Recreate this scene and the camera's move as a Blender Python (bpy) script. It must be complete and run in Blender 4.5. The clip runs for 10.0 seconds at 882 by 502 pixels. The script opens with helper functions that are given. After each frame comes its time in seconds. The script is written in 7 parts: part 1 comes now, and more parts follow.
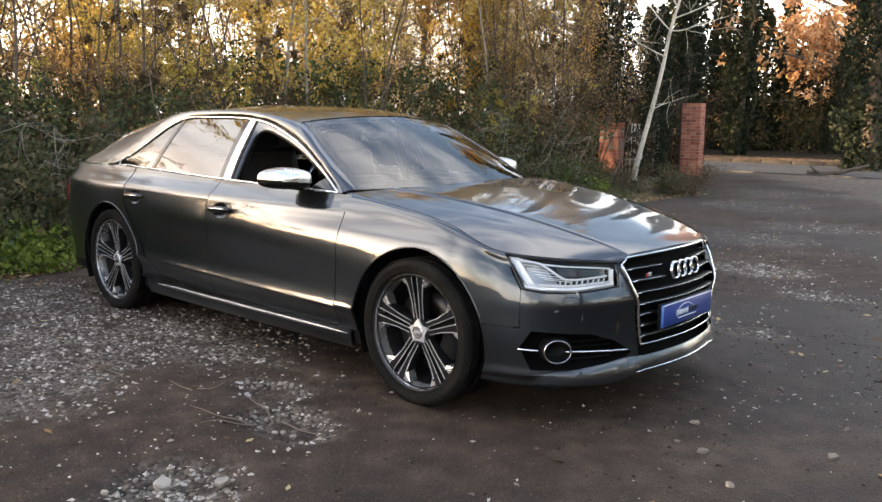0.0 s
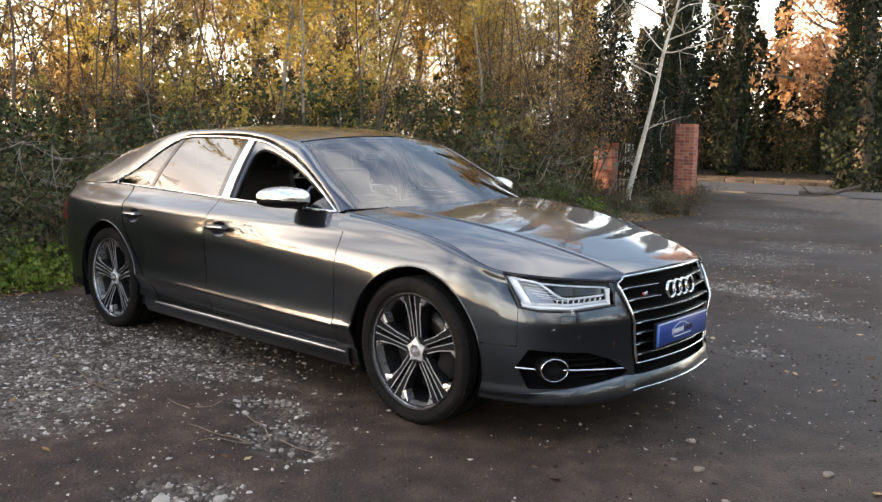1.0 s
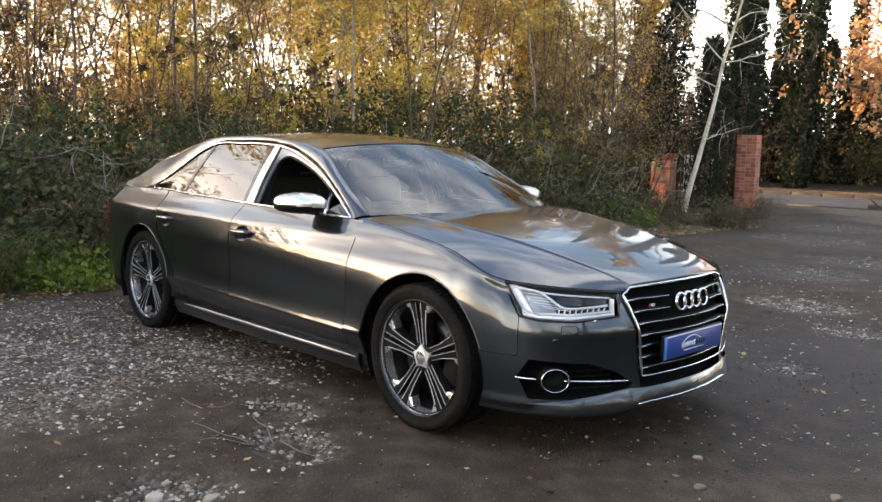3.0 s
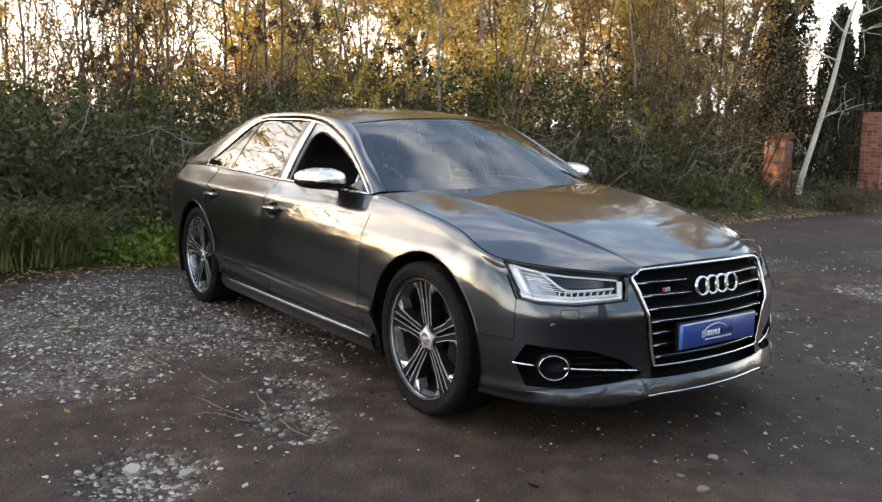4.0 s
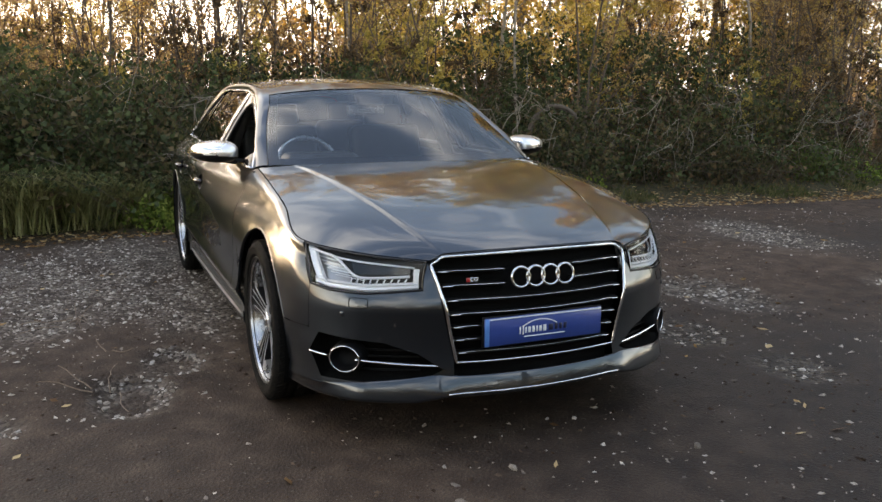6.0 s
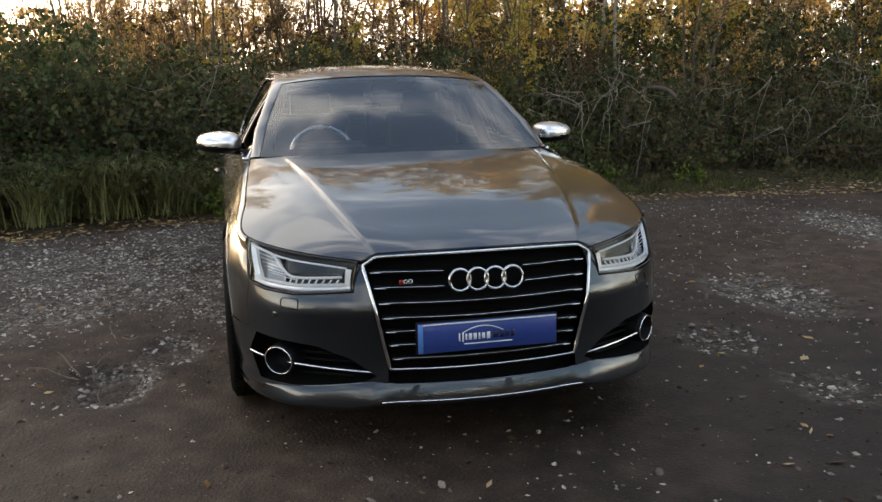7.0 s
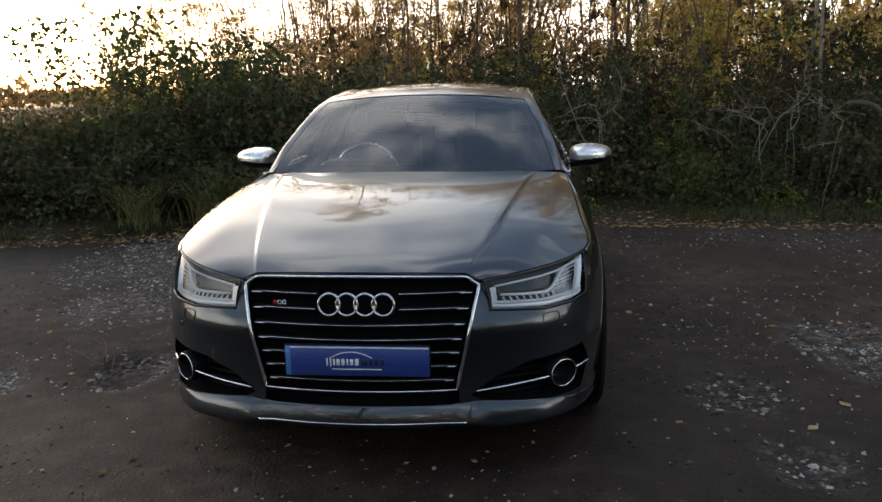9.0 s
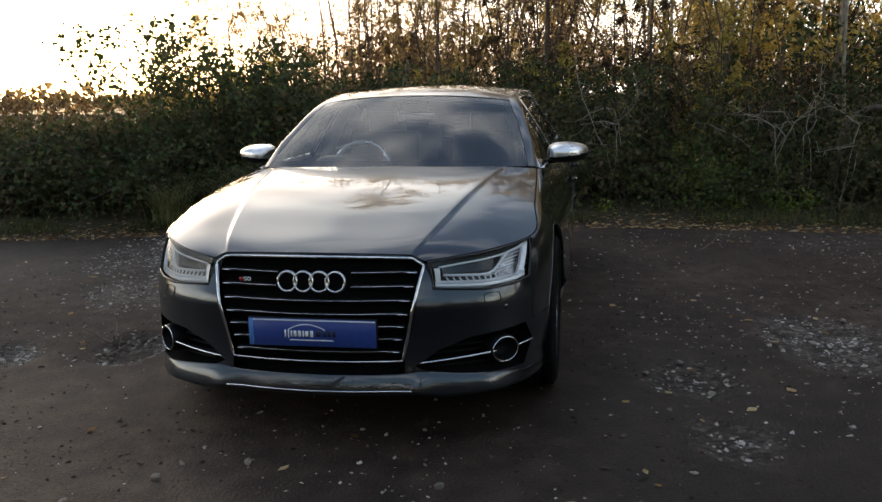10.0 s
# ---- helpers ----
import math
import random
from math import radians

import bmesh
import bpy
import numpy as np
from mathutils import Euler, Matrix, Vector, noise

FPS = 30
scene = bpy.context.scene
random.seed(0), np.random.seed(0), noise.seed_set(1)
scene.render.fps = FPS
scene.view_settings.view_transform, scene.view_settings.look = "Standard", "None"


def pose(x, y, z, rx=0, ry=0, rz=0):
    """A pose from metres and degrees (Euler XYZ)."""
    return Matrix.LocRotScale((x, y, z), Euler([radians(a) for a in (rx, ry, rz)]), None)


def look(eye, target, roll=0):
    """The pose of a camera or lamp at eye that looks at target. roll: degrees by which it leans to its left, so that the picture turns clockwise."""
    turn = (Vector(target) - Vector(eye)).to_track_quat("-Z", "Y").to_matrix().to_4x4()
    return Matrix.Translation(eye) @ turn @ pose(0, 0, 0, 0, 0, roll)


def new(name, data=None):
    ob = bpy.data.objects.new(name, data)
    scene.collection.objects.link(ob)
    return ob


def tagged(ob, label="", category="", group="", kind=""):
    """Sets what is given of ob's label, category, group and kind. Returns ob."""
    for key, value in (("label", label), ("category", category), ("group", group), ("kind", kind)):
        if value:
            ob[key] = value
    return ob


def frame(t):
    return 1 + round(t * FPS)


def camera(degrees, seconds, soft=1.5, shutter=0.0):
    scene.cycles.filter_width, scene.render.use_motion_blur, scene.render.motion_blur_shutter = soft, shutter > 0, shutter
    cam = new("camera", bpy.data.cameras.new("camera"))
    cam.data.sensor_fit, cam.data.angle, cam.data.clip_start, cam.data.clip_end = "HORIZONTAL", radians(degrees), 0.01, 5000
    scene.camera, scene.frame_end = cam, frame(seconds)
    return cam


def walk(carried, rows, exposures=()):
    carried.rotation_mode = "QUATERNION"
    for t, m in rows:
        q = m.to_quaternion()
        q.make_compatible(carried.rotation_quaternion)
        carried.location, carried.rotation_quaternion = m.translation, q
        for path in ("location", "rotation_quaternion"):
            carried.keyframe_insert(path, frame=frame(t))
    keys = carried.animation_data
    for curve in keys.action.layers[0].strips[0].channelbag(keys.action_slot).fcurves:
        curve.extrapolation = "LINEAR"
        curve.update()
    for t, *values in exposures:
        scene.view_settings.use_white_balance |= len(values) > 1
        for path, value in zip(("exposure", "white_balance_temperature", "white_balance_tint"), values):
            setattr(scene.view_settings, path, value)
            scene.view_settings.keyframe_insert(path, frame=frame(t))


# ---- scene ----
cam = camera(55.2, 10.0)
PATH = [
    (0, (2.782, -3.761, 1.397), (1.452, -2.301, 1.08), 0.4),
    (0.5, (2.79, -3.78, 1.404), (1.462, -2.314, 1.106), 0.4),
    (1, (2.791, -3.798, 1.401), (1.467, -2.324, 1.129), 0.6),
    (1.5, (2.795, -3.805, 1.399), (1.471, -2.327, 1.145), 0.7),
    (2, (2.798, -3.801, 1.4), (1.467, -2.327, 1.156), 0.5),
    (2.5, (2.835, -3.759, 1.405), (1.488, -2.3, 1.171), 0.3),
    (3, (2.994, -3.599, 1.394), (1.556, -2.231, 1.142), 1.0),
    (3.2, (3.056, -3.515, 1.398), (1.563, -2.213, 1.122), 1.3),
    (4.3, (3.294, -2.864, 1.343), (1.664, -1.745, 1.041), 0.5),
    (4.5, (3.378, -2.729, 1.36), (1.742, -1.623, 1.044), 0.6),
    (5, (3.52, -2.416, 1.358), (1.836, -1.396, 1.008), 0.7),
    (5.2, (3.52, -2.269, 1.347), (1.817, -1.282, 0.989), 0.3),
    (6.3, (3.786, -1.377, 1.398), (1.948, -0.69, 1.011), 0.2),
    (6.5, (3.754, -1.213, 1.38), (1.898, -0.58, 0.984), -0.1),
    (7, (3.778, -0.815, 1.409), (1.872, -0.377, 0.993), -0.9),
    (7.5, (3.799, -0.412, 1.428), (1.864, -0.174, 0.984), -0.8),
    (8, (3.699, -0.039, 1.417), (1.755, 0.069, 0.962), -1.9),
    (8.5, (3.72, 0.356, 1.427), (1.766, 0.296, 1.003), -1.6),
    (9, (3.801, 0.609, 1.436), (1.849, 0.402, 1.053), -1.1),
    (9.5, (3.994, 0.762, 1.429), (2.047, 0.48, 1.067), -1.3),
    (10, (4.046, 1.055, 1.395), (2.108, 0.719, 1.03), -1.0),
]
EXPOSURES = [(0.0, 2.74, 8700, 15), (3.0, 2.70, 8600, 14), (5.0, 2.56, 8600, 13), (6.5, 2.28, 9200, 14), (7.5, 1.95, 8900, 12), (8.5, 1.62, 8400, 12), (10.0, 1.44, 8200, 11)]
walk(cam, [(t, look(eye, target, roll)) for t, eye, target, roll in PATH], EXPOSURES)

# ---- world and light ----
SUN_AZ, SUN_EL = radians(213), radians(3.2)      # towards the sun, from +x anticlockwise
world = bpy.data.worlds.new("sky")
scene.world = world
world.use_nodes = True
wn, wl = world.node_tree.nodes, world.node_tree.links
wn.clear()
w_out = wn.new("ShaderNodeOutputWorld")
w_bg = wn.new("ShaderNodeBackground")
w_sky = wn.new("ShaderNodeTexSky")
w_sky.sky_type = "NISHITA"
w_sky.sun_disc = False
w_sky.sun_elevation = SUN_EL
w_sky.sun_rotation = radians(90) - SUN_AZ + 2 * math.pi
w_sky.dust_density, w_sky.air_density, w_sky.ozone_density = 1.6, 1.0, 2.0
w_bg.inputs["Strength"].default_value = 0.15
# thin broken cloud all over the sky
w_tc = wn.new("ShaderNodeTexCoord")
w_map = wn.new("ShaderNodeMapping")
w_map.inputs["Scale"].default_value = (1.0, 1.0, 1.9)
w_noise = wn.new("ShaderNodeTexNoise")
w_noise.inputs["Scale"].default_value, w_noise.inputs["Detail"].default_value = 2.3, 7.0
w_noise.inputs["Roughness"].default_value = 0.58
w_ramp = wn.new("ShaderNodeValToRGB")
w_ramp.color_ramp.elements[0].position, w_ramp.color_ramp.elements[1].position = 0.42, 0.62
w_ramp.color_ramp.elements[0].color = (0.45, 0.45, 0.45, 1)
w_mix = wn.new("ShaderNodeMix")
w_mix.data_type = "RGBA"
w_cloud = wn.new("ShaderNodeMix")
w_cloud.data_type, w_cloud.blend_type = "RGBA", "ADD"
w_cloud.inputs[0].default_value = 1.0
wl.new(w_tc.outputs["Generated"], w_map.inputs["Vector"])
wl.new(w_map.outputs["Vector"], w_noise.inputs["Vector"])
wl.new(w_noise.outputs["Fac"], w_ramp.inputs["Fac"])
wl.new(w_ramp.outputs["Color"], w_mix.inputs[0])
wl.new(w_sky.outputs["Color"], w_mix.inputs[6])
wl.new(w_sky.outputs["Color"], w_cloud.inputs[6])
# cloud is brighter round the sun
w_dot = wn.new("ShaderNodeVectorMath")
w_dot.operation = "DOT_PRODUCT"
wl.new(w_tc.outputs["Generated"], w_dot.inputs[0])
w_dot.inputs[1].default_value = (math.cos(SUN_AZ) * math.cos(SUN_EL), math.sin(SUN_AZ) * math.cos(SUN_EL), math.sin(SUN_EL))
w_pos = wn.new("ShaderNodeMath")
w_pos.operation = "MAXIMUM"
w_pos.inputs[1].default_value = 0.0
wl.new(w_dot.outputs["Value"], w_pos.inputs[0])
w_pow = wn.new("ShaderNodeMath")
w_pow.operation = "POWER"
w_pow.inputs[1].default_value = 12.0
wl.new(w_pos.outputs[0], w_pow.inputs[0])
w_glow = wn.new("ShaderNodeVectorMath")
w_glow.operation = "SCALE"
w_glow.inputs[0].default_value = (9.0, 9.4, 9.9)
wl.new(w_pow.outputs[0], w_glow.inputs["Scale"])
w_tone = wn.new("ShaderNodeValToRGB")
w_tone.color_ramp.elements[0].position, w_tone.color_ramp.elements[1].position = 0.46, 0.63
w_tone.color_ramp.elements[0].color, w_tone.color_ramp.elements[1].color = (0.15, 0.24, 0.50, 1), (0.84, 0.94, 1.10, 1)
w_low = wn.new("ShaderNodeMapRange")
w_low.inputs["From Min"].default_value, w_low.inputs["From Max"].default_value = 0.06, 0.34
w_low.inputs["To Min"].default_value, w_low.inputs["To Max"].default_value = 0.20, 0.0
w_fill = wn.new("ShaderNodeMath")
wl.new(w_noise.outputs["Fac"], w_fill.inputs[0])
wl.new(w_low.outputs["Result"], w_fill.inputs[1])
wl.new(w_fill.outputs[0], w_tone.inputs["Fac"])
w_lit = wn.new("ShaderNodeVectorMath")
w_lit.operation = "MULTIPLY_ADD"
wl.new(w_tone.outputs["Color"], w_lit.inputs[0])
wl.new(w_glow.outputs[0], w_lit.inputs[2])
# thinner and bluer overhead than near the horizon
w_sep = wn.new("ShaderNodeSeparateXYZ")
wl.new(w_tc.outputs["Generated"], w_sep.inputs[0])
w_up = wn.new("ShaderNodeValToRGB")
for place, level in ((0.16, 0.62), (0.30, 0.33), (0.46, 0.24), (0.62, 0.26), (0.85, 0.38)):
    w_stop = w_up.color_ramp.elements.new(place)
    w_stop.color = (level, level, level, 1)
w_up.color_ramp.elements.remove(w_up.color_ramp.elements[-1])
w_up.color_ramp.elements.remove(w_up.color_ramp.elements[0])
w_ten = wn.new("ShaderNodeVectorMath")
w_ten.operation = "SCALE"
w_ten.inputs["Scale"].default_value = 10.0
wl.new(w_up.outputs["Color"], w_ten.inputs[0])
wl.new(w_sep.outputs["Z"], w_up.inputs["Fac"])
wl.new(w_sep.outputs["Z"], w_low.inputs["Value"])
wl.new(w_ten.outputs[0], w_lit.inputs[1])
wl.new(w_lit.outputs[0], w_cloud.inputs[7])
wl.new(w_cloud.outputs[2], w_mix.inputs[7])
wl.new(w_mix.outputs[2], w_bg.inputs["Color"])
wl.new(w_bg.outputs["Background"], w_out.inputs["Surface"])

sun_data = bpy.data.lights.new("sun", "SUN")
sun_data.energy, sun_data.angle, sun_data.color = 2.8, radians(0.6), (1.0, 0.80, 0.56)
sun = new("sun", sun_data)
sun_dir = Vector((math.cos(SUN_AZ) * math.cos(SUN_EL), math.sin(SUN_AZ) * math.cos(SUN_EL), math.sin(SUN_EL)))
sun.matrix_world = Matrix.Translation(sun_dir * 60) @ sun_dir.to_track_quat("Z", "Y").to_matrix().to_4x4()


# ---- materials ----
def shader(name, colour, rough=0.5, metal=0.0, **more):
    """A principled material; more: coat, transmission, emission, ior by socket name."""
    m = bpy.data.materials.new(name)
    m.use_nodes = True
    b = m.node_tree.nodes["Principled BSDF"]
    b.inputs["Base Color"].default_value = (*colour, 1)
    b.inputs["Roughness"].default_value, b.inputs["Metallic"].default_value = rough, metal
    for key, value in more.items():
        b.inputs[key.replace("_", " ")].default_value = value
    return m


def vary(m, scales, colours, bump=0.0, bump_scale=60.0, rough=None, coord="Object", random_by=None):
    """Noise at two scales between two colours, with a bump and an uneven gloss."""
    n, l = m.node_tree.nodes, m.node_tree.links
    b = n["Principled BSDF"]
    tc = n.new("ShaderNodeTexCoord")
    facs = []
    for s in scales:
        t = n.new("ShaderNodeTexNoise")
        t.inputs["Scale"].default_value, t.inputs["Detail"].default_value = s, 6
        l.new(tc.outputs[coord], t.inputs["Vector"])
        facs.append(t.outputs["Fac"])
    add = n.new("ShaderNodeMath")
    add.operation = "ADD"
    l.new(facs[0], add.inputs[0])
    l.new(facs[-1], add.inputs[1])
    fac = add.outputs[0]
    if random_by:
        g = n.new("ShaderNodeNewGeometry") if random_by == "island" else n.new("ShaderNodeObjectInfo")
        a2 = n.new("ShaderNodeMath")
        a2.operation = "MULTIPLY_ADD"
        a2.inputs[1].default_value = 0.9
        l.new(g.outputs["Random Per Island" if random_by == "island" else "Random"], a2.inputs[0])
        sub = n.new("ShaderNodeMath")
        sub.operation = "SUBTRACT"
        sub.inputs[1].default_value = 0.45
        l.new(fac, sub.inputs[0])
        l.new(sub.outputs[0], a2.inputs[2])
        fac = a2.outputs[0]
    ramp = n.new("ShaderNodeValToRGB")
    els = ramp.color_ramp.elements
    els[0].position, els[1].position = 0.7, 1.3
    stops = np.linspace(0.3, 0.7, len(colours))
    half = n.new("ShaderNodeMath")
    half.operation = "MULTIPLY"
    half.inputs[1].default_value = 0.5
    l.new(fac, half.inputs[0])
    l.new(half.outputs[0], ramp.inputs["Fac"])
    els[0].position, els[1].position = stops[0], stops[-1]
    els[0].color, els[1].color = (*colours[0], 1), (*colours[-1], 1)
    for p, c in zip(stops[1:-1], colours[1:-1]):
        els.new(p).color = (*c, 1)
    l.new(ramp.outputs["Color"], b.inputs["Base Color"])
    if bump:
        t = n.new("ShaderNodeTexNoise")
        t.inputs["Scale"].default_value, t.inputs["Detail"].default_value = bump_scale, 5
        l.new(tc.outputs[coord], t.inputs["Vector"])
        bp = n.new("ShaderNodeBump")
        bp.inputs["Strength"].default_value, bp.inputs["Distance"].default_value = bump, 0.01
        l.new(t.outputs["Fac"], bp.inputs["Height"])
        l.new(bp.outputs["Normal"], b.inputs["Normal"])
    if rough:
        mr = n.new("ShaderNodeMapRange")
        mr.inputs["From Min"].default_value, mr.inputs["From Max"].default_value = 0.35, 0.65
        mr.inputs["To Min"].default_value, mr.inputs["To Max"].default_value = rough
        l.new(facs[-1], mr.inputs["Value"])
        l.new(mr.outputs["Result"], b.inputs["Roughness"])
    return m


def leaf_shader(name, colours, scale=1.2, light=0.36):
    """Leaf blades that let some light through; each blade differs."""
    m = vary(shader(name, colours[0], 0.7, Specular_IOR_Level=0.2), (scale, scale * 6), colours, random_by="island")
    n, l = m.node_tree.nodes, m.node_tree.links
    b, out = n["Principled BSDF"], n["Material Output"]
    tr, mix = n.new("ShaderNodeBsdfTranslucent"), n.new("ShaderNodeMixShader")
    l.new(b.inputs["Base Color"].links[0].from_socket, tr.inputs["Color"])
    mix.inputs["Fac"].default_value = light
    l.new(b.outputs[0], mix.inputs[1])
    l.new(tr.outputs[0], mix.inputs[2])
    l.new(mix.outputs[0], out.inputs["Surface"])
    return m


M_PAINT = vary(shader("grey_metallic_paint", (0.02, 0.025, 0.032), 0.3, 0.85, Coat_Weight=1.0, Coat_Roughness=0.015, Coat_IOR=1.68),
               (900, 1.3), [(0.016, 0.022, 0.030), (0.020, 0.027, 0.036), (0.025, 0.033, 0.043)], rough=(0.29, 0.33))
M_CHROME = vary(shader("chrome", (0.75, 0.76, 0.78), 0.09, 1.0), (3, 40), [(0.70, 0.71, 0.73), (0.80, 0.81, 0.82)], rough=(0.06, 0.13))
M_ALU = vary(shader("matt_aluminium", (0.62, 0.64, 0.67), 0.24, 1.0), (3, 5), [(0.74, 0.76, 0.79), (0.82, 0.84, 0.86)], rough=(0.20, 0.30))
M_BLADE = vary(shader("brushed_sill_metal", (0.4, 0.41, 0.42), 0.4, 1.0), (3, 60), [(0.30, 0.31, 0.32), (0.40, 0.41, 0.42)], rough=(0.36, 0.46))
M_BLACK = vary(shader("black_plastic", (0.006, 0.006, 0.0065), 0.55, Specular_IOR_Level=0.12), (8, 90), [(0.004, 0.004, 0.0045), (0.008, 0.008, 0.0085)], bump=0.05, bump_scale=400)
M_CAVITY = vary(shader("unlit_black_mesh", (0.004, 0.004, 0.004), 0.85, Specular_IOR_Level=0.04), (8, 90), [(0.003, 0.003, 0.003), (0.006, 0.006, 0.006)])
M_GLOSSBLACK = shader("gloss_black_trim", (0.008, 0.008, 0.009), 0.08)
M_TYRE = vary(shader("tyre_rubber", (0.018, 0.018, 0.018), 0.85, Specular_IOR_Level=0.04), (7, 50), [(0.007, 0.007, 0.007), (0.011, 0.0105, 0.010), (0.020, 0.018, 0.016)], bump=0.15, bump_scale=220)
M_RIM = vary(shader("polished_alloy", (0.5, 0.51, 0.53), 0.3, 0.55), (3, 6), [(0.58, 0.58, 0.60), (0.70, 0.70, 0.72)], rough=(0.25, 0.38))
M_RIMDARK = vary(shader("dark_painted_alloy", (0.018, 0.018, 0.02), 0.45, 0.0, Specular_IOR_Level=0.06), (6, 60), [(0.008, 0.008, 0.009), (0.014, 0.014, 0.015)], rough=(0.40, 0.55))
M_BARREL = vary(shader("grey_rim_well", (0.07, 0.07, 0.072), 0.36, 0.8, Specular_IOR_Level=0.2), (5, 40), [(0.05, 0.05, 0.052), (0.09, 0.09, 0.093)], rough=(0.30, 0.42))
M_LIP = vary(shader("grey_rim_edge", (0.16, 0.16, 0.165), 0.35, 0.8), (5, 40), [(0.03, 0.03, 0.031), (0.05, 0.05, 0.051)], rough=(0.3, 0.4))
M_FLANK = vary(shader("satin_alloy", (0.2, 0.2, 0.21), 0.3, 0.85), (3, 6), [(0.52, 0.52, 0.53), (0.66, 0.66, 0.67)], rough=(0.20, 0.30))
M_DISC = vary(shader("brake_disc_steel", (0.22, 0.21, 0.20), 0.4, 1.0), (9, 120), [(0.035, 0.033, 0.031), (0.07, 0.067, 0.064)], rough=(0.3, 0.5))
M_LED = vary(shader("white_lamp_reflector", (0.85, 0.87, 0.9), 0.28, 0.30), (5, 60), [(0.82, 0.85, 0.89), (0.88, 0.90, 0.93)])
M_BOWL = vary(shader("silvered_lamp_bowl", (0.5, 0.52, 0.55), 0.3, 0.8), (4, 9), [(0.34, 0.36, 0.39), (0.48, 0.50, 0.53)], rough=(0.25, 0.38))
M_LAMPIN = vary(shader("lamp_housing", (0.02, 0.02, 0.022), 0.3, 0.2), (6, 50), [(0.005, 0.005, 0.0055), (0.011, 0.011, 0.012)])
M_RED = shader("red_lamp_plastic", (0.28, 0.008, 0.008), 0.12, Coat_Weight=0.6)
M_BADGE = shader("red_badge_enamel", (0.36, 0.02, 0.02), 0.25)
M_PLATE = vary(shader("blue_plate", (0.020, 0.055, 0.24), 0.35), (4, 40), [(0.017, 0.048, 0.22), (0.024, 0.062, 0.26)])
M_PLATEBAND = shader("light_blue_band", (0.06, 0.22, 0.55), 0.35)
M_WHITE = shader("white_print", (0.72, 0.73, 0.75), 0.4)
M_NAVY = shader("dark_print", (0.012, 0.016, 0.045), 0.4)
M_LEATHER = vary(shader("black_leather", (0.016, 0.015, 0.015), 0.42), (10, 120), [(0.022, 0.020, 0.019), (0.036, 0.034, 0.032)], bump=0.15, bump_scale=300)
M_FABRIC = vary(shader("pale_headlining", (0.30, 0.29, 0.27), 0.9), (12, 200), [(0.11, 0.105, 0.10), (0.14, 0.135, 0.13)])


def glass(name, tint, rough=0.0, ior=2.0):
    """Thin tinted pane: clear mixed with a mirror by Fresnel."""
    m = bpy.data.materials.new(name)
    m.use_nodes = True
    n, l = m.node_tree.nodes, m.node_tree.links
    n.remove(n["Principled BSDF"])
    tr, gl, mix, fr = n.new("ShaderNodeBsdfTransparent"), n.new("ShaderNodeBsdfGlossy"), n.new("ShaderNodeMixShader"), n.new("ShaderNodeFresnel")
    tr.inputs["Color"].default_value = (*tint, 1)
    gl.inputs["Roughness"].default_value = rough
    fr.inputs["IOR"].default_value = ior
    l.new(fr.outputs[0], mix.inputs["Fac"])
    l.new(tr.outputs[0], mix.inputs[1])
    l.new(gl.outputs[0], mix.inputs[2])
    l.new(mix.outputs[0], n["Material Output"].inputs["Surface"])
    return m


M_SCREEN = glass("windscreen_glass", (0.80, 0.86, 0.88), ior=1.95)
M_TINT = glass("privacy_glass", (0.16, 0.17, 0.17), ior=2.3)
M_LENS = glass("lamp_lens", (0.96, 0.97, 0.98), ior=1.28)


# ---- mesh helpers ----
def part(name, bm, material, parent, label="", smooth=True):
    """Links a bmesh as one mesh object under a thing or a part."""
    me = bpy.data.meshes.new(name)
    bm.to_mesh(me)
    bm.free()
    for mt in material if isinstance(material, (list, tuple)) else (material,):
        me.materials.append(mt)
    if smooth:
        me.polygons.foreach_set("use_smooth", [True] * len(me.polygons))
    ob = new(name, me)
    if parent:
        ob.parent = parent
    return tagged(ob, label)


def thing(name, label, category, m=None, group="", kind=""):
    ob = new(name)
    ob.empty_display_size = 0.2
    if m is not None:
        ob.matrix_basis = m
    return tagged(ob, label, category, group, kind)


def mesh_thing(name, bm, material, label, category, group="", kind="", smooth=True):
    return tagged(part(name, bm, material, None, "", smooth), label, category, group, kind)


def curve(ts, pts):
    """A smooth curve through points: cubic pieces with slopes from the neighbours."""
    ts, pts = np.asarray(ts, float), np.asarray(pts, float)
    if pts.ndim == 1:
        pts = pts[:, None]
    h = np.diff(ts)[:, None]
    d = np.diff(pts, axis=0) / h
    slope = np.empty_like(pts)
    slope[1:-1] = (d[:-1] * h[1:] + d[1:] * h[:-1]) / (h[1:] + h[:-1])
    slope[0], slope[-1] = 1.5 * d[0] - 0.5 * slope[1], 1.5 * d[-1] - 0.5 * slope[-2]

    def at(t):
        t = np.atleast_1d(np.asarray(t, float))
        i = np.clip(np.searchsorted(ts, t) - 1, 0, len(ts) - 2)
        w = h[i]
        u = ((t - ts[i])[:, None] / w)
        a, b = pts[i], pts[i + 1]
        return ((2 * u**3 - 3 * u**2 + 1) * a + (u**3 - 2 * u**2 + u) * w * slope[i]
                + (3 * u**2 - 2 * u**3) * b + (u**3 - u**2) * w * slope[i + 1])
    return at


def hermite(p0, t0, p1, t1, v):
    v = np.asarray(v)[:, None]
    return (2 * v**3 - 3 * v**2 + 1) * p0 + (v**3 - 2 * v**2 + v) * t0 + (3 * v**2 - 2 * v**3) * p1 + (v**3 - v**2) * t1


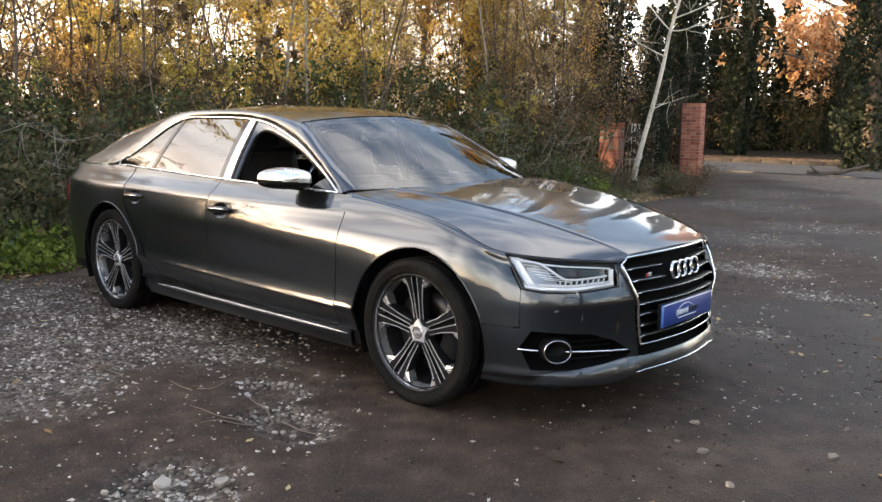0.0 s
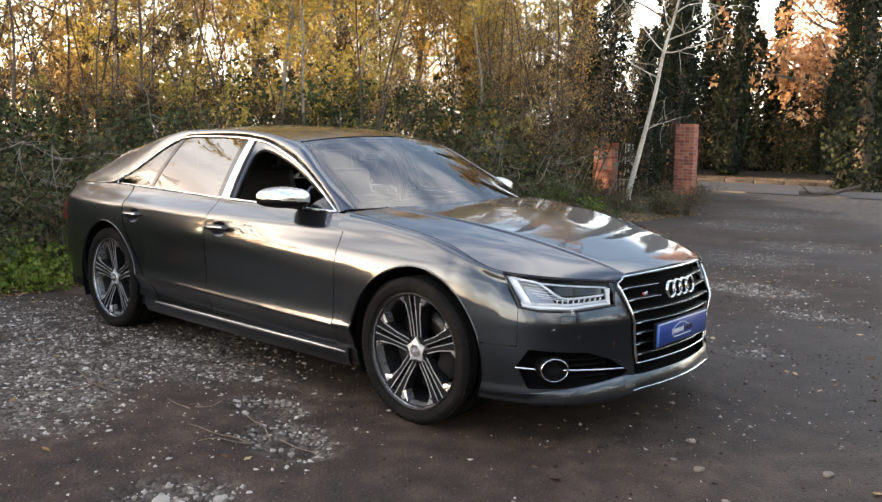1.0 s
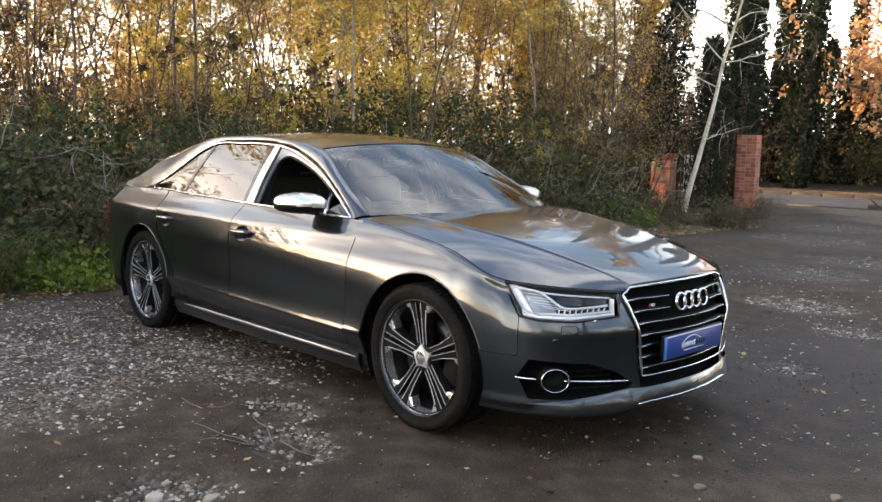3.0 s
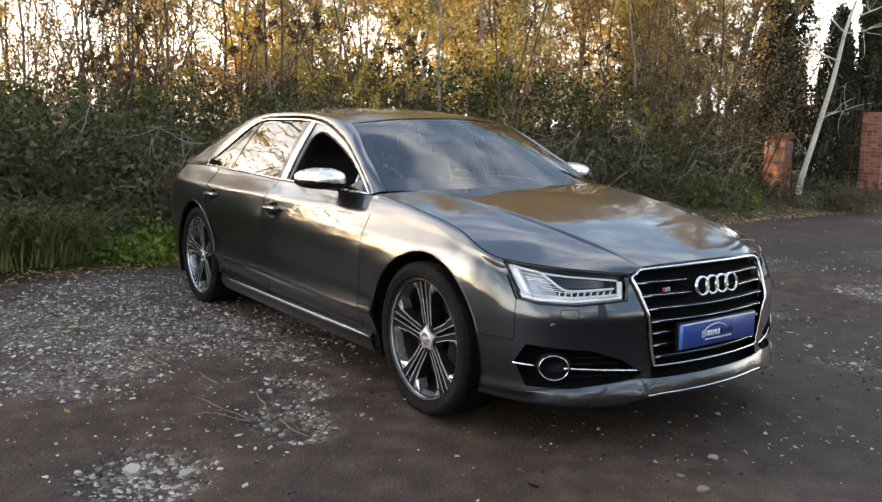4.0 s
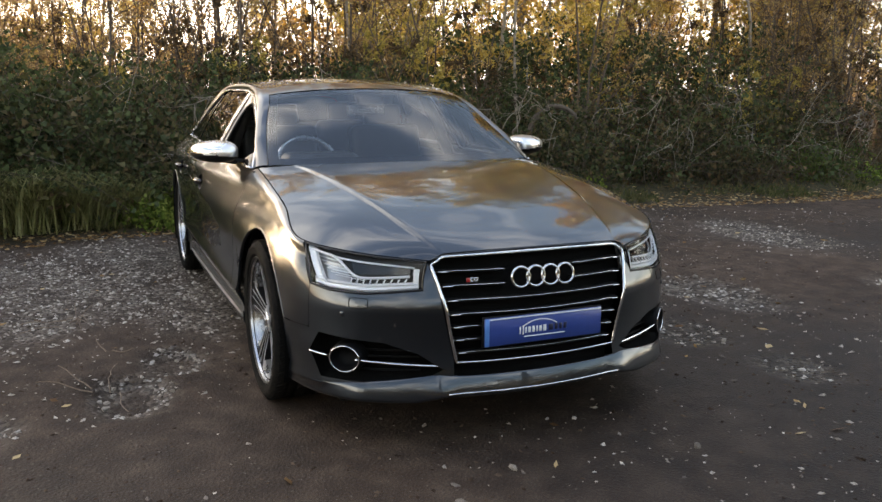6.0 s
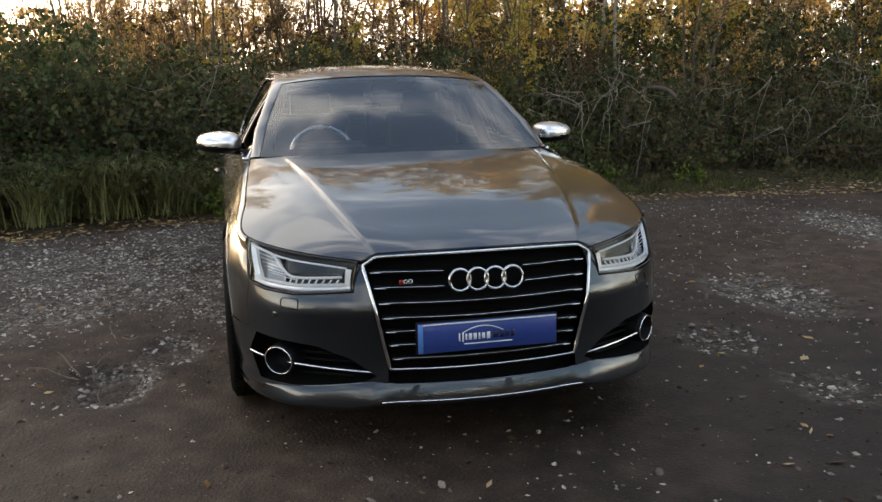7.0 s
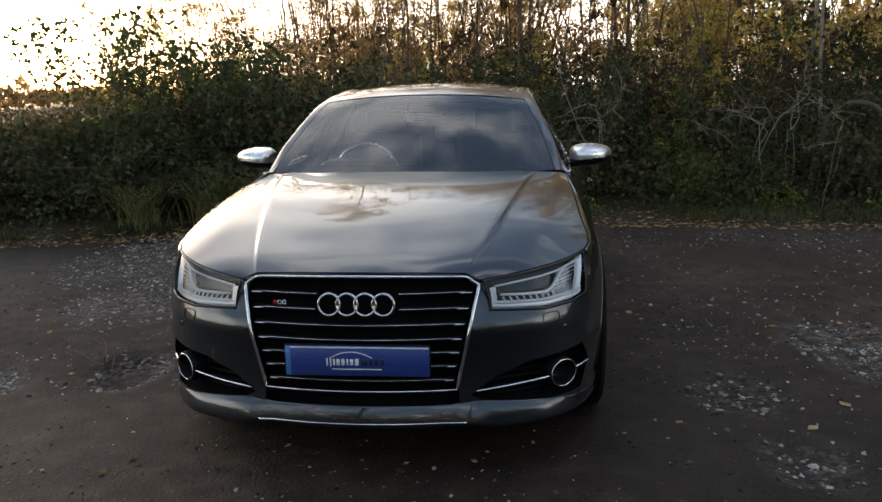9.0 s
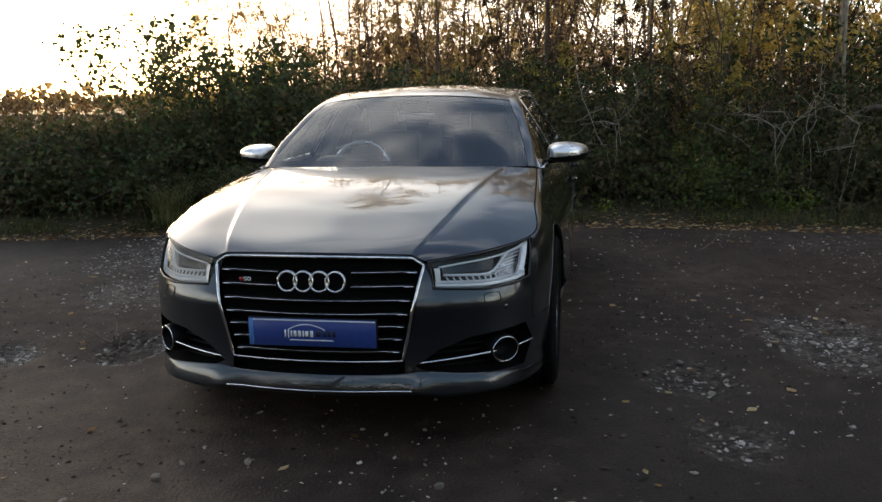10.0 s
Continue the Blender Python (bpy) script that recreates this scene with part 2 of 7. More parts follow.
def sheet_bm(grid, ref, flange=0.012, cut=None, surface=None, closed=False):
    """A grid of points as faces that look away from ref, cut by wheel arches (x, z, radius), with an inward rim."""
    grid = np.asarray(grid, float)
    nu, nv = grid.shape[:2]
    bm = bmesh.new()
    vs = [[bm.verts.new(grid[i, j]) for j in range(nv)] for i in range(nu)]
    for i in range(nu if closed else nu - 1):
        for j in range(nv - 1):
            k = (i + 1) % nu
            bm.faces.new((vs[i][j], vs[k][j], vs[k][j + 1], vs[i][j + 1]))
    for cx, cz, r, *tall in cut or ():
        k = tall[0] if tall else 1.0
        inside = {v for v in bm.verts if (v.co.x - cx) ** 2 + ((v.co.z - cz) / k) ** 2 < r * r}
        gone = [f for f in bm.faces if all(v in inside for v in f.verts)]
        bmesh.ops.delete(bm, geom=gone, context="FACES")
        for v in bm.verts:
            if v in inside:
                dx, dz = v.co.x - cx, (v.co.z - cz) / k
                d = max(math.hypot(dx, dz), 1e-6)
                x, z = cx + dx / d * r, cz + dz / d * r * k
                v.co = surface(x, z, v.co.y)
    bmesh.ops.remove_doubles(bm, verts=bm.verts, dist=0.0004)
    bm.normal_update()
    ref = Vector(ref)
    if sum((f.calc_center_median() - ref).dot(f.normal) * f.calc_area() for f in bm.faces) < 0:
        bmesh.ops.reverse_faces(bm, faces=bm.faces)
        bm.normal_update()
    if flange:
        edges = [e for e in bm.edges if e.is_boundary]
        inner = {}
        for e in edges:
            for v in e.verts:
                if v not in inner:
                    inner[v] = bm.verts.new(v.co - v.normal * flange)
        for e in edges:
            f0 = e.link_faces[0]
            a, b = e.verts
            order = [l.vert for l in f0.loops]
            if order[(order.index(a) + 1) % len(order)] is b:
                a, b = b, a
            bm.faces.new((a, b, inner[b], inner[a]))
            e.smooth = False
        bm.normal_update()
    return bm


def box_bm(x, y, z, bevel=0.0, seg=2, at=(0, 0, 0), turn=None):
    bm = bmesh.new()
    bmesh.ops.create_cube(bm, size=1)
    bmesh.ops.scale(bm, verts=bm.verts, vec=(x, y, z))
    if bevel:
        bmesh.ops.bevel(bm, geom=bm.edges, offset=bevel, segments=seg, affect="EDGES", profile=0.5)
    m = Matrix.Translation(at) @ (turn if turn is not None else Matrix())
    bmesh.ops.transform(bm, matrix=m, verts=bm.verts)
    return bm


def tube_bm(points, radius, seg=8, closed=False, flat=1.0, up=(0, 0, 1), caps=True):
    """A tube along points; radius may be a list; flat squeezes it along up."""
    pts = [Vector(p) for p in points]
    n = len(pts)
    rad = radius if isinstance(radius, (list, tuple, np.ndarray)) else [radius] * n
    bm = bmesh.new()
    rings = []
    up = Vector(up)
    for i, p in enumerate(pts):
        a, b = pts[(i - 1) % n if closed else max(i - 1, 0)], pts[(i + 1) % n if closed else min(i + 1, n - 1)]
        t = (b - a).normalized()
        side = t.cross(up)
        if side.length < 1e-4:
            side = t.cross(Vector((1, 0, 0)))
        side.normalize()
        nrm = side.cross(t).normalized()
        rings.append([bm.verts.new(p + (side * math.cos(q) + nrm * math.sin(q) * flat) * float(rad[i])) for q in [2 * math.pi * k / seg for k in range(seg)]])
    for i in range(n if closed else n - 1):
        r0, r1 = rings[i], rings[(i + 1) % n]
        for k in range(seg):
            bm.faces.new((r0[k], r0[(k + 1) % seg], r1[(k + 1) % seg], r1[k]))
    if caps and not closed:
        bm.faces.new(rings[0][::-1])
        bm.faces.new(rings[-1])
    bmesh.ops.recalc_face_normals(bm, faces=bm.faces)
    return bm


def revolve_bm(profile, seg=48, axis="y"):
    """A profile of (radius, along) turned about the y axis."""
    bm = bmesh.new()
    rings = [[bm.verts.new((r * math.cos(2 * math.pi * k / seg), a, r * math.sin(2 * math.pi * k / seg))) for k in range(seg)] for r, a in profile]
    for r0, r1 in zip(rings, rings[1:]):
        for k in range(seg):
            bm.faces.new((r0[k], r0[(k + 1) % seg], r1[(k + 1) % seg], r1[k]))
    return bm


def join_bm(*bms):
    out = bmesh.new()
    for b in bms:
        me = bpy.data.meshes.new("tmp")
        b.to_mesh(me)
        b.free()
        out.from_mesh(me)
        bpy.data.meshes.remove(me)
    return out


def moved(bm, m):
    bmesh.ops.transform(bm, matrix=m, verts=bm.verts)
    return bm


# ---- the car: outer surface ----
# Plan outline at the widest height, from the middle of the tail round to the middle of the nose.
PLAN = np.array([(-4.165, 0.0), (-4.150, 0.35), (-4.095, 0.62), (-3.98, 0.79), (-3.75, 0.885), (-3.45, 0.935), (-3.0, 0.962), (-2.4, 0.970),
                 (-1.7, 0.972), (-1.0, 0.967), (-0.5, 0.958), (0.0, 0.942), (0.25, 0.930), (0.42, 0.908), (0.55, 0.872), (0.655, 0.819),
                 (0.765, 0.725), (0.850, 0.590), (0.912, 0.440), (0.952, 0.280), (0.972, 0.130), (0.978, 0.0)])
_chord = np.r_[0, np.cumsum(np.hypot(*np.diff(PLAN, axis=0).T))]
_plan = curve(_chord, PLAN)
_ss = np.linspace(0, _chord[-1], 3000)
_pp = _plan(_ss)
S_END = _chord[-1]
side_d = curve([0.15, 0.20, 0.24, 0.27, 0.30, 0.34, 0.38, 0.400, 0.415, 0.425, 0.430, 0.445, 0.46, 0.48, 0.50, 0.54, 0.62, 0.70, 0.77, 0.84, 0.875, 0.900, 0.914, 0.935, 0.960, 0.985, 1.01, 1.06],
               [0.10, 0.060, 0.044, 0.043, 0.046, 0.048, 0.034, 0.0220, 0.0110, 0.0040, 0.0010, 0.0055, 0.0095, 0.0135, 0.0162, 0.0185, 0.0155, 0.0085, 0.005, 0.014, 0.022, 0.030, 0.039, 0.063, 0.092, 0.118, 0.136, 0.165])
front_d = curve([0.15, 0.20, 0.24, 0.29, 0.36, 0.42, 0.48, 0.54, 0.566, 0.580, 0.60, 0.64, 0.70, 0.76, 0.80],
                [0.09, 0.05, 0.014, 0.012, 0.022, 0.022, 0.0165, 0.0075, 0.0035, 0.0050, 0.0100, 0.026, 0.048, 0.076, 0.10])
rear_d = curve([0.15, 0.22, 0.30, 0.45, 0.60, 0.75, 0.88, 0.96, 1.04], [0.14, 0.06, 0.02, 0.0, 0.004, 0.03, 0.05, 0.055, 0.09])


corner_d = curve([0.15, 0.36, 0.48, 0.60, 0.66, 0.71, 0.76, 0.80], [0.0, 0.0, 0.008, 0.014, 0.020, 0.034, 0.062, 0.092])


# extra lean of the upper wing and the front of the door
wing_d = curve([0.15, 0.60, 0.70, 0.77, 0.80, 0.855, 0.90, 0.94, 0.985, 1.06], [0.0, 0.0, 0.010, 0.024, 0.032, 0.052, 0.060, 0.052, 0.026, 0.0])


# how the doors' flare and crease differ from the wheel arches' section
tuck_d = curve([0.15, 0.24, 0.30, 0.34, 0.38, 0.400, 0.415, 0.425, 0.430, 0.445, 0.46, 0.48, 0.50, 0.54, 0.62, 0.70, 0.77, 1.06],
               [0.0, 0.020, 0.020, 0.026, 0.017, 0.007, -0.0025, -0.008, -0.0105, -0.005, 0.0, 0.0055, 0.0086, 0.0115, 0.0115, 0.0045, 0.0, 0.0])


def s_x(x):
    """Outline place where the side stands at x."""
    return np.interp(x, _pp[:, 0], _ss)


def s_y(y):
    """Outline place on the nose at a distance y from the middle."""
    front = _ss > s_x(0.3)
    return np.interp(-np.asarray(y), -_pp[front, 1], _ss[front])


def skin(s, z):
    """Points of the body's outer surface (left half)."""
    s, z = np.broadcast_arrays(np.asarray(s, float), np.asarray(z, float))
    shape = s.shape
    s, z = s.ravel(), z.ravel()
    p = _plan(s)
    t = _plan(np.minimum(s + 1e-3, S_END)) - _plan(np.maximum(s - 1e-3, 0))
    n = np.stack([t[:, 1], -t[:, 0]], 1)
    n = -n / np.linalg.norm(n, axis=1, keepdims=True)
    wf, ws, wr = np.maximum(n[:, 0], 0) ** 2, n[:, 1] ** 2, np.maximum(-n[:, 0], 0) ** 2
    # the lower crease climbs towards the tail
    zc = z - np.interp(p[:, 0], [-2.5, -0.5], [0.012, -0.022]) * np.clip((0.75 - z) / 0.2, 0, 1) * np.clip((z - 0.25) / 0.1, 0, 1)
    d = wf * front_d(z)[:, 0] + ws * side_d(zc)[:, 0] + wr * rear_d(z)[:, 0]
    d = d + 4 * wf * ws * corner_d(np.clip(z, 0.15, 0.80))[:, 0]
    k = np.clip((p[:, 0] + 1.75) / 1.45, 0, 1)
    d = d + ws * k * k * (3 - 2 * k) * wing_d(z)[:, 0]
    d = d - ws * np.clip((np.abs(p[:, 0] + 1.45) - 1.0) / 0.25, 0, 1) * tuck_d(zc)[:, 0]
    q = p - n * d[:, None]
    return np.stack([q[:, 0], np.maximum(q[:, 1], 0), z], 1).reshape(*shape, 3)


def belt(x):
    """Height of the lower edge of the side windows."""
    return np.interp(x, [-3.7, -2.9, -1.7, -0.5], [1.015, 1.032, 1.004, 0.985])


def patch(s0, s1, zb, zt, nu, nv, sides=None):
    """A piece of the skin between two outline places (numbers or functions of v) and two heights (numbers or functions of s)."""
    u, v = np.linspace(0, 1, nu) if np.isscalar(nu) else nu, np.linspace(0, 1, nv)
    U, V = np.meshgrid(u, v, indexing="ij")
    a = s0(V) if callable(s0) else s0
    b = s1(V) if callable(s1) else s1
    S = a + (b - a) * U
    lo = zb(S) if callable(zb) else zb
    hi = zt(S) if callable(zt) else zt
    return skin(S, lo + (hi - lo) * V)


def flip(grid, sg):
    g = np.array(grid, float)
    g[..., 1] *= sg
    return g


MID = (-1.6, 0, 0.6)
GAP = 0.0028
AX_F, AX_R, HUB, ARCH = 0.022, -2.978, 0.360, 0.414
car = thing("car", "dark grey metallic four-door saloon parked on the dirt, driver's window open", "car")


def on_side(x, z, y):
    p = skin(s_x(x), z)
    return Vector((float(p[0]), math.copysign(float(p[1]), y), float(z)))


def fender_top(x):
    return np.interp(x, [-0.56, -0.2, 0.1, 0.3, 0.45, 0.54], [0.90, 0.875, 0.845, 0.808, 0.765, 0.735])


# bonnet lines, from the windscreen forwards
B_T = [0, 0.25, 0.5, 0.7, 0.8, 0.9, 1.0]
bon_edge = curve(B_T, [(-0.57, 0.790, 0.990), (-0.20, 0.808, 0.951), (0.17, 0.822, 0.891), (0.47, 0.832, 0.803), (0.60, 0.756, 0.786), (0.735, 0.622, 0.770), (0.856, 0.437, 0.755)])
bon_mid = curve(B_T, [(-0.50, 0.725, 1.001), (-0.15, 0.705, 0.970), (0.20, 0.680, 0.921), (0.47, 0.650, 0.862), (0.60, 0.600, 0.830), (0.735, 0.520, 0.800), (0.860, 0.415, 0.767)])
bon_crease = curve(B_T, [(-0.44, 0.640, 1.011), (-0.11, 0.590, 0.985), (0.22, 0.535, 0.940), (0.48, 0.485, 0.887), (0.62, 0.455, 0.852), (0.755, 0.422, 0.816), (0.862, 0.388, 0.778)])
bon_inner = curve(B_T, [(-0.40, 0.380, 1.016), (-0.08, 0.360, 0.991), (0.26, 0.330, 0.946), (0.52, 0.300, 0.894), (0.655, 0.280, 0.857), (0.795, 0.250, 0.820), (0.889, 0.230, 0.787)])
bon_centre = curve(B_T, [(-0.385, 0.0, 1.020), (-0.06, 0.0, 0.995), (0.28, 0.0, 0.950), (0.54, 0.0, 0.898), (0.675, 0.0, 0.861), (0.81, 0.0, 0.824), (0.902, 0.0, 0.790)])

# greenhouse lines: roof edge and top of the side windows
G_T = [0, 0.14, 0.28, 0.42, 0.56, 0.70, 0.85, 0.90, 1.0]
roof_edge = curve(G_T, [(-0.57, 0.745, 1.004), (-0.90, 0.676, 1.186), (-1.225, 0.588, 1.350), (-1.65, 0.552, 1.407), (-2.15, 0.546, 1.422), (-2.65, 0.552, 1.394), (-3.15, 0.585, 1.290), (-3.33, 0.602, 1.240), (-3.72, 0.655, 1.085)])
win_top = curve(G_T, [(-0.645, 0.806, 0.980), (-0.90, 0.730, 1.110), (-1.20, 0.668, 1.254), (-1.60, 0.610, 1.356), (-2.11, 0.622, 1.376), (-2.49, 0.655, 1.344), (-2.97, 0.795, 1.086), (-3.13, 0.806, 1.042), (-3.72, 0.748, 1.020)])
_gt = np.linspace(0, 1, 600)
_wx = win_top(_gt)[:, 0]


def g_of_x(x):
    return np.interp(-np.asarray(x), -_wx, _gt)


def rear_door_edge(z):
    return np.interp(z, [0.30, 0.445, 0.60, 0.75, 0.88, 1.04], [-2.335, -2.455, -2.585, -2.69, -2.755, -2.80])


def side_parts(sg):
    """Doors, wings, quarter panel and windows of one side; sg is +1 on the left."""
    ref = (-1.6, 0, 0.6)
    # inner dark shell behind the shut lines
    g = patch(s_x(-4.0), s_x(0.56), 0.22, lambda s: np.minimum(belt(np.interp(s, _ss, _pp[:, 0])), fender_top(np.interp(s, _ss, _pp[:, 0])) + (np.interp(s, _ss, _pp[:, 0]) < -0.5)) - 0.02, 150, 30)
    g[..., 1] -= 0.022
    part("inner_shell", sheet_bm(flip(g, sg), ref, 0, [(AX_F, HUB, ARCH + 0.01), (AX_R, HUB, ARCH + 0.01)],
                                 lambda x, z, y: on_side(x, z, y) - Vector((0, math.copysign(0.022, y), 0))), M_BLACK, car)
    # front wing
    wing = thing_part("front_wing", car)
    g = patch(lambda v: s_x(-0.526 + GAP) + 0 * v, lambda v: s_x(0.600) - GAP - 0.060 * np.clip((v - 0.64) / 0.36, 0, 1), 0.475, lambda s: fender_top(np.interp(s, _ss, _pp[:, 0])), 84, 30)
    g1 = patch(s_x(-0.526 + GAP), s_x(0.435), 0.295, 0.475, 76, 16)
    # one mesh: lower strip behind the wheel, band above, rolled crown
    a = sheet_bm(flip(g, sg), ref, 0.012, [(AX_F, HUB, ARCH)], on_side)
    b = sheet_bm(flip(g1, sg), ref, 0.012, [(AX_F, HUB, ARCH)], on_side)
    dead = [v for v in b.verts if v.co.x > 0.1]
    bmesh.ops.delete(b, geom=dead, context="VERTS")
    bt = np.linspace(0, 0.722, 60)
    edge = bon_edge(bt)
    rows = []
    for t, e in zip(bt, edge):
        x = float(np.interp(t, [0, 0.25, 0.5, 0.722], [-0.57, -0.20, 0.18, 0.548]))
        p0 = skin(s_x(x), float(fender_top(x)))
        low = skin(s_x(x), float(fender_top(x)) - 0.02)
        inner = bon_mid([t])[0]
        d = np.linalg.norm(e - p0)
        t0 = (p0 - low) / np.linalg.norm(p0 - low) * d * 1.05
        t1 = (inner - e) / np.linalg.norm(inner - e) * d * 1.0
        e2 = e - (inner - e) / np.linalg.norm(inner - e) * 0.0058
        rows.append(hermite(p0, t0, e2, t1, np.linspace(0, 1, 16)))
    c = sheet_bm(flip(np.array(rows), sg), ref, 0.010)
    bm = join_bm(a, b, c)
    bmesh.ops.remove_doubles(bm, verts=bm.verts, dist=0.0006)
    part("wing_panel", bm, M_PAINT, wing)
    # doors
    for name, x0, x1, hx in (("front_door", -0.526 - GAP, -1.700 + GAP, -1.552), ("rear_door", -1.700 - GAP, None, -2.575)):
        door = thing_part(name, car)
        zz = lambda v: 0.300 + v * 0.70
        right = (lambda v: s_x(rear_door_edge(zz(v)) + GAP)) if x1 is None else (lambda v: s_x(x1) + 0 * v)
        hz = 0.845 if x1 is None else 0.836
        g = patch(lambda v: s_x(x0) + 0 * v, right, 0.300, lambda s: belt(np.interp(s, _ss, _pp[:, 0])) - 0.004, 100, 96)
        part("door_panel", sheet_bm(flip(g, sg), ref, 0.012, [(hx, hz - 0.004, 0.078, 0.60)], on_side), M_PAINT, door)
        # handle over a scooped cup
        hy = float(skin(s_x(hx), hz)[1])
        th = np.linspace(0, 2 * math.pi, 28, endpoint=False)
        cup = []
        for r, dy in ((1.03, -0.0015), (0.9, -0.012), (0.6, -0.021), (0.02, -0.024)):
            cup.append([(hx + 0.078 * r * math.cos(q), float(skin(s_x(hx + 0.078 * r * math.cos(q)), hz - 0.004 + 0.047 * r * math.sin(q))[1]) + dy, hz - 0.004 + 0.047 * r * math.sin(q)) for q in th])
        part("handle_cup", sheet_bm(flip(np.array(cup).transpose(1, 0, 2), sg), ref, 0.0, closed=True), M_PAINT, door)
        pts = [(hx + 0.122 * k, hy + 0.008 + 0.024 * (1 - abs(k) ** 3.0), hz + 0.004 * k + 0.004) for k in np.linspace(-1, 1, 15)]
        part("handle", tube_bm([(x, y * sg, z) for x, y, z in pts], [0.007 + 0.0090 * (1 - k**4) for k in np.linspace(-1, 1, 15)], 10, flat=1.3), M_GLOSSBLACK, door)
        part("handle_trim", tube_bm([(x, (y + 0.012) * sg, z + 0.006) for x, y, z in pts[2:-2]], 0.0045, 6), M_ALU, door, "thin chrome strip")
    # quarter panel and tail
    g = patch(lambda v: s_x(rear_door_edge(0.30 + v * 0.73) - GAP), s_x(-4.02), 0.295, lambda s: belt(np.interp(s, _ss, _pp[:, 0])), 90, 46)
    part("rear_wing", sheet_bm(flip(g, sg), ref, 0.012, [(AX_R, HUB, ARCH)], on_side), M_PAINT, car)
    # window surround: pillars and roof rail
    t = np.linspace(0.0, 1.0, 120)
    w, d = roof_edge(t), win_top(t)
    out = (w + d) / 2 + np.stack([0 * t, 0.030 + 0 * t, 0.020 + 0 * t], 1) * np.interp(t, [0, 0.1, 0.8, 0.95, 1], [0.3, 1, 1, 0.6, 0.3])[:, None]
    v = np.linspace(0, 1, 12)
    rail = np.array([[(1 - k) ** 2 * a + 2 * k * (1 - k) * (2 * m - (a + b) / 2) + k * k * b for k in v] for a, m, b in zip(w, out, d)])
    part("roof_rail", sheet_bm(flip(rail, sg), ref), M_PAINT, car)
    # side windows
    def pane(x0, x1, lean0, lean1, n=16, inset=0.006):
        cols = []
        for u in np.linspace(0, 1, n):
            xt = x0[1] + (x1[1] - x0[1]) * u
            xb = x0[0] + (x1[0] - x0[0]) * u
            top = win_top(g_of_x([xt]))[0]
            bot = skin(s_x(xb), float(belt(xb)))
            k = np.linspace(0, 1, 9)[:, None]
            col = bot + (top - bot) * k
            col[:, 1] += 0.012 * np.sin(np.pi * k[:, 0]) - inset
            cols.append(col)
        return np.array(cols)
    # door frame round the window opening, with a rounded rear corner
    big = pane((-0.88, -0.80), (-1.62, -1.655), 0, 0, 40, 0.004)

    def at(u, v):
        i, j = min(u * 39, 38.999), min(v * 8, 7.999)
        i0, j0 = int(i), int(j)
        a, b = big[i0, j0] + (big[i0, j0 + 1] - big[i0, j0]) * (j - j0), big[i0 + 1, j0] + (big[i0 + 1, j0 + 1] - big[i0 + 1, j0]) * (j - j0)
        return a + (b - a) * (i - i0)
    outer = [(0.02 + 0.86 * k / 17, 1.0) for k in range(18)] + [(0.90, 1), (0.95, 1), (1, 1), (1, 0.95), (1, 0.88), (1, 0.82)] + [(1, 0.80 - 0.16 * k) for k in range(6)]
    inner = [(0.02 + 0.78 * k / 17, 0.875) for k in range(18)] + [(0.80 + 0.135 * math.sin(a), 0.665 + 0.21 * math.cos(a)) for a in np.linspace(0.26, 1.57, 6)] + [(0.935, 0.64 - 0.128 * k) for k in range(6)]
    frame_g = np.array([[at(*o) + (at(*i) - at(*o)) * k + (0, -0.014 * k * k, 0) for k in (0, 0.33, 0.67, 1)] for o, i in zip(outer, inner)])
    part("window_frame", sheet_bm(flip(frame_g, sg), ref, 0.012), M_PAINT, car)
    part("frame_seal", tube_bm([tuple(p) for p in flip(frame_g[:, -1] + (0, -0.006, 0), sg)], 0.010, 6), M_BLACK, car)
    sail = pane((-0.665, -0.655), (-0.88, -0.80), 0, 0, inset=0.002)
    part("mirror_sail", sheet_bm(flip(sail, sg), ref, 0.004), M_GLOSSBLACK, car)
    if sg > 0:
        pn = part("front_window", sheet_bm(flip(pane((-0.88, -0.80), (-1.62, -1.655), 0, 0), sg), ref, 0.003), M_SCREEN, car)
        pn.visible_shadow = False
    part("b_pillar_edge", sheet_bm(flip(pane((-1.595, -1.632), (-1.62, -1.655), 0, 0, 4, 0.003), sg), ref, 0.012), M_BLACK, car)
    part("b_pillar_trim", sheet_bm(flip(pane((-1.62, -1.655), (-1.692, -1.712), 0, 0, 6, 0.001), sg), ref, 0.006), M_ALU, car)
    part("b_pillar_cover", sheet_bm(flip(pane((-1.695, -1.715), (-1.74, -1.76), 0, 0, 6, 0.001), sg), ref, 0.006), M_GLOSSBLACK, car)
    pn = part("rear_window", sheet_bm(flip(pane((-1.74, -1.76), (-2.55, -2.40), 0, 0), sg), ref, 0.003), M_TINT, car)
    part("window_divider", sheet_bm(flip(pane((-2.55, -2.40), (-2.59, -2.44), 0, 0, 4, 0.002), sg), ref, 0.005), M_GLOSSBLACK, car)
    pn = part("quarter_window", sheet_bm(flip(pane((-2.59, -2.44), (-3.00, -2.93), 0, 0), sg), ref, 0.003), M_TINT, car)
    # rubber lip and bright trim round the windows
    t = np.linspace(0.005, 0.868, 90)
    top = win_top(t)
    low = skin(s_x(np.linspace(-3.05, -0.66, 60)), belt(np.linspace(-3.05, -0.66, 60)))
    loop = np.r_[top + (0, 0.003, 0.0), low + (0, 0.004, 0.002)]
    part("window_trim", tube_bm([tuple(p) for p in flip(loop, sg)], 0.0058, 8, closed=True), M_ALU, car, "satin bright metal window surround")
    t2 = np.linspace(0.12, 0.395, 50)
    part("window_seal", tube_bm([tuple(p) for p in flip(win_top(t2) + (0, -0.010, -0.014), sg)], 0.009, 6), M_BLACK, car)
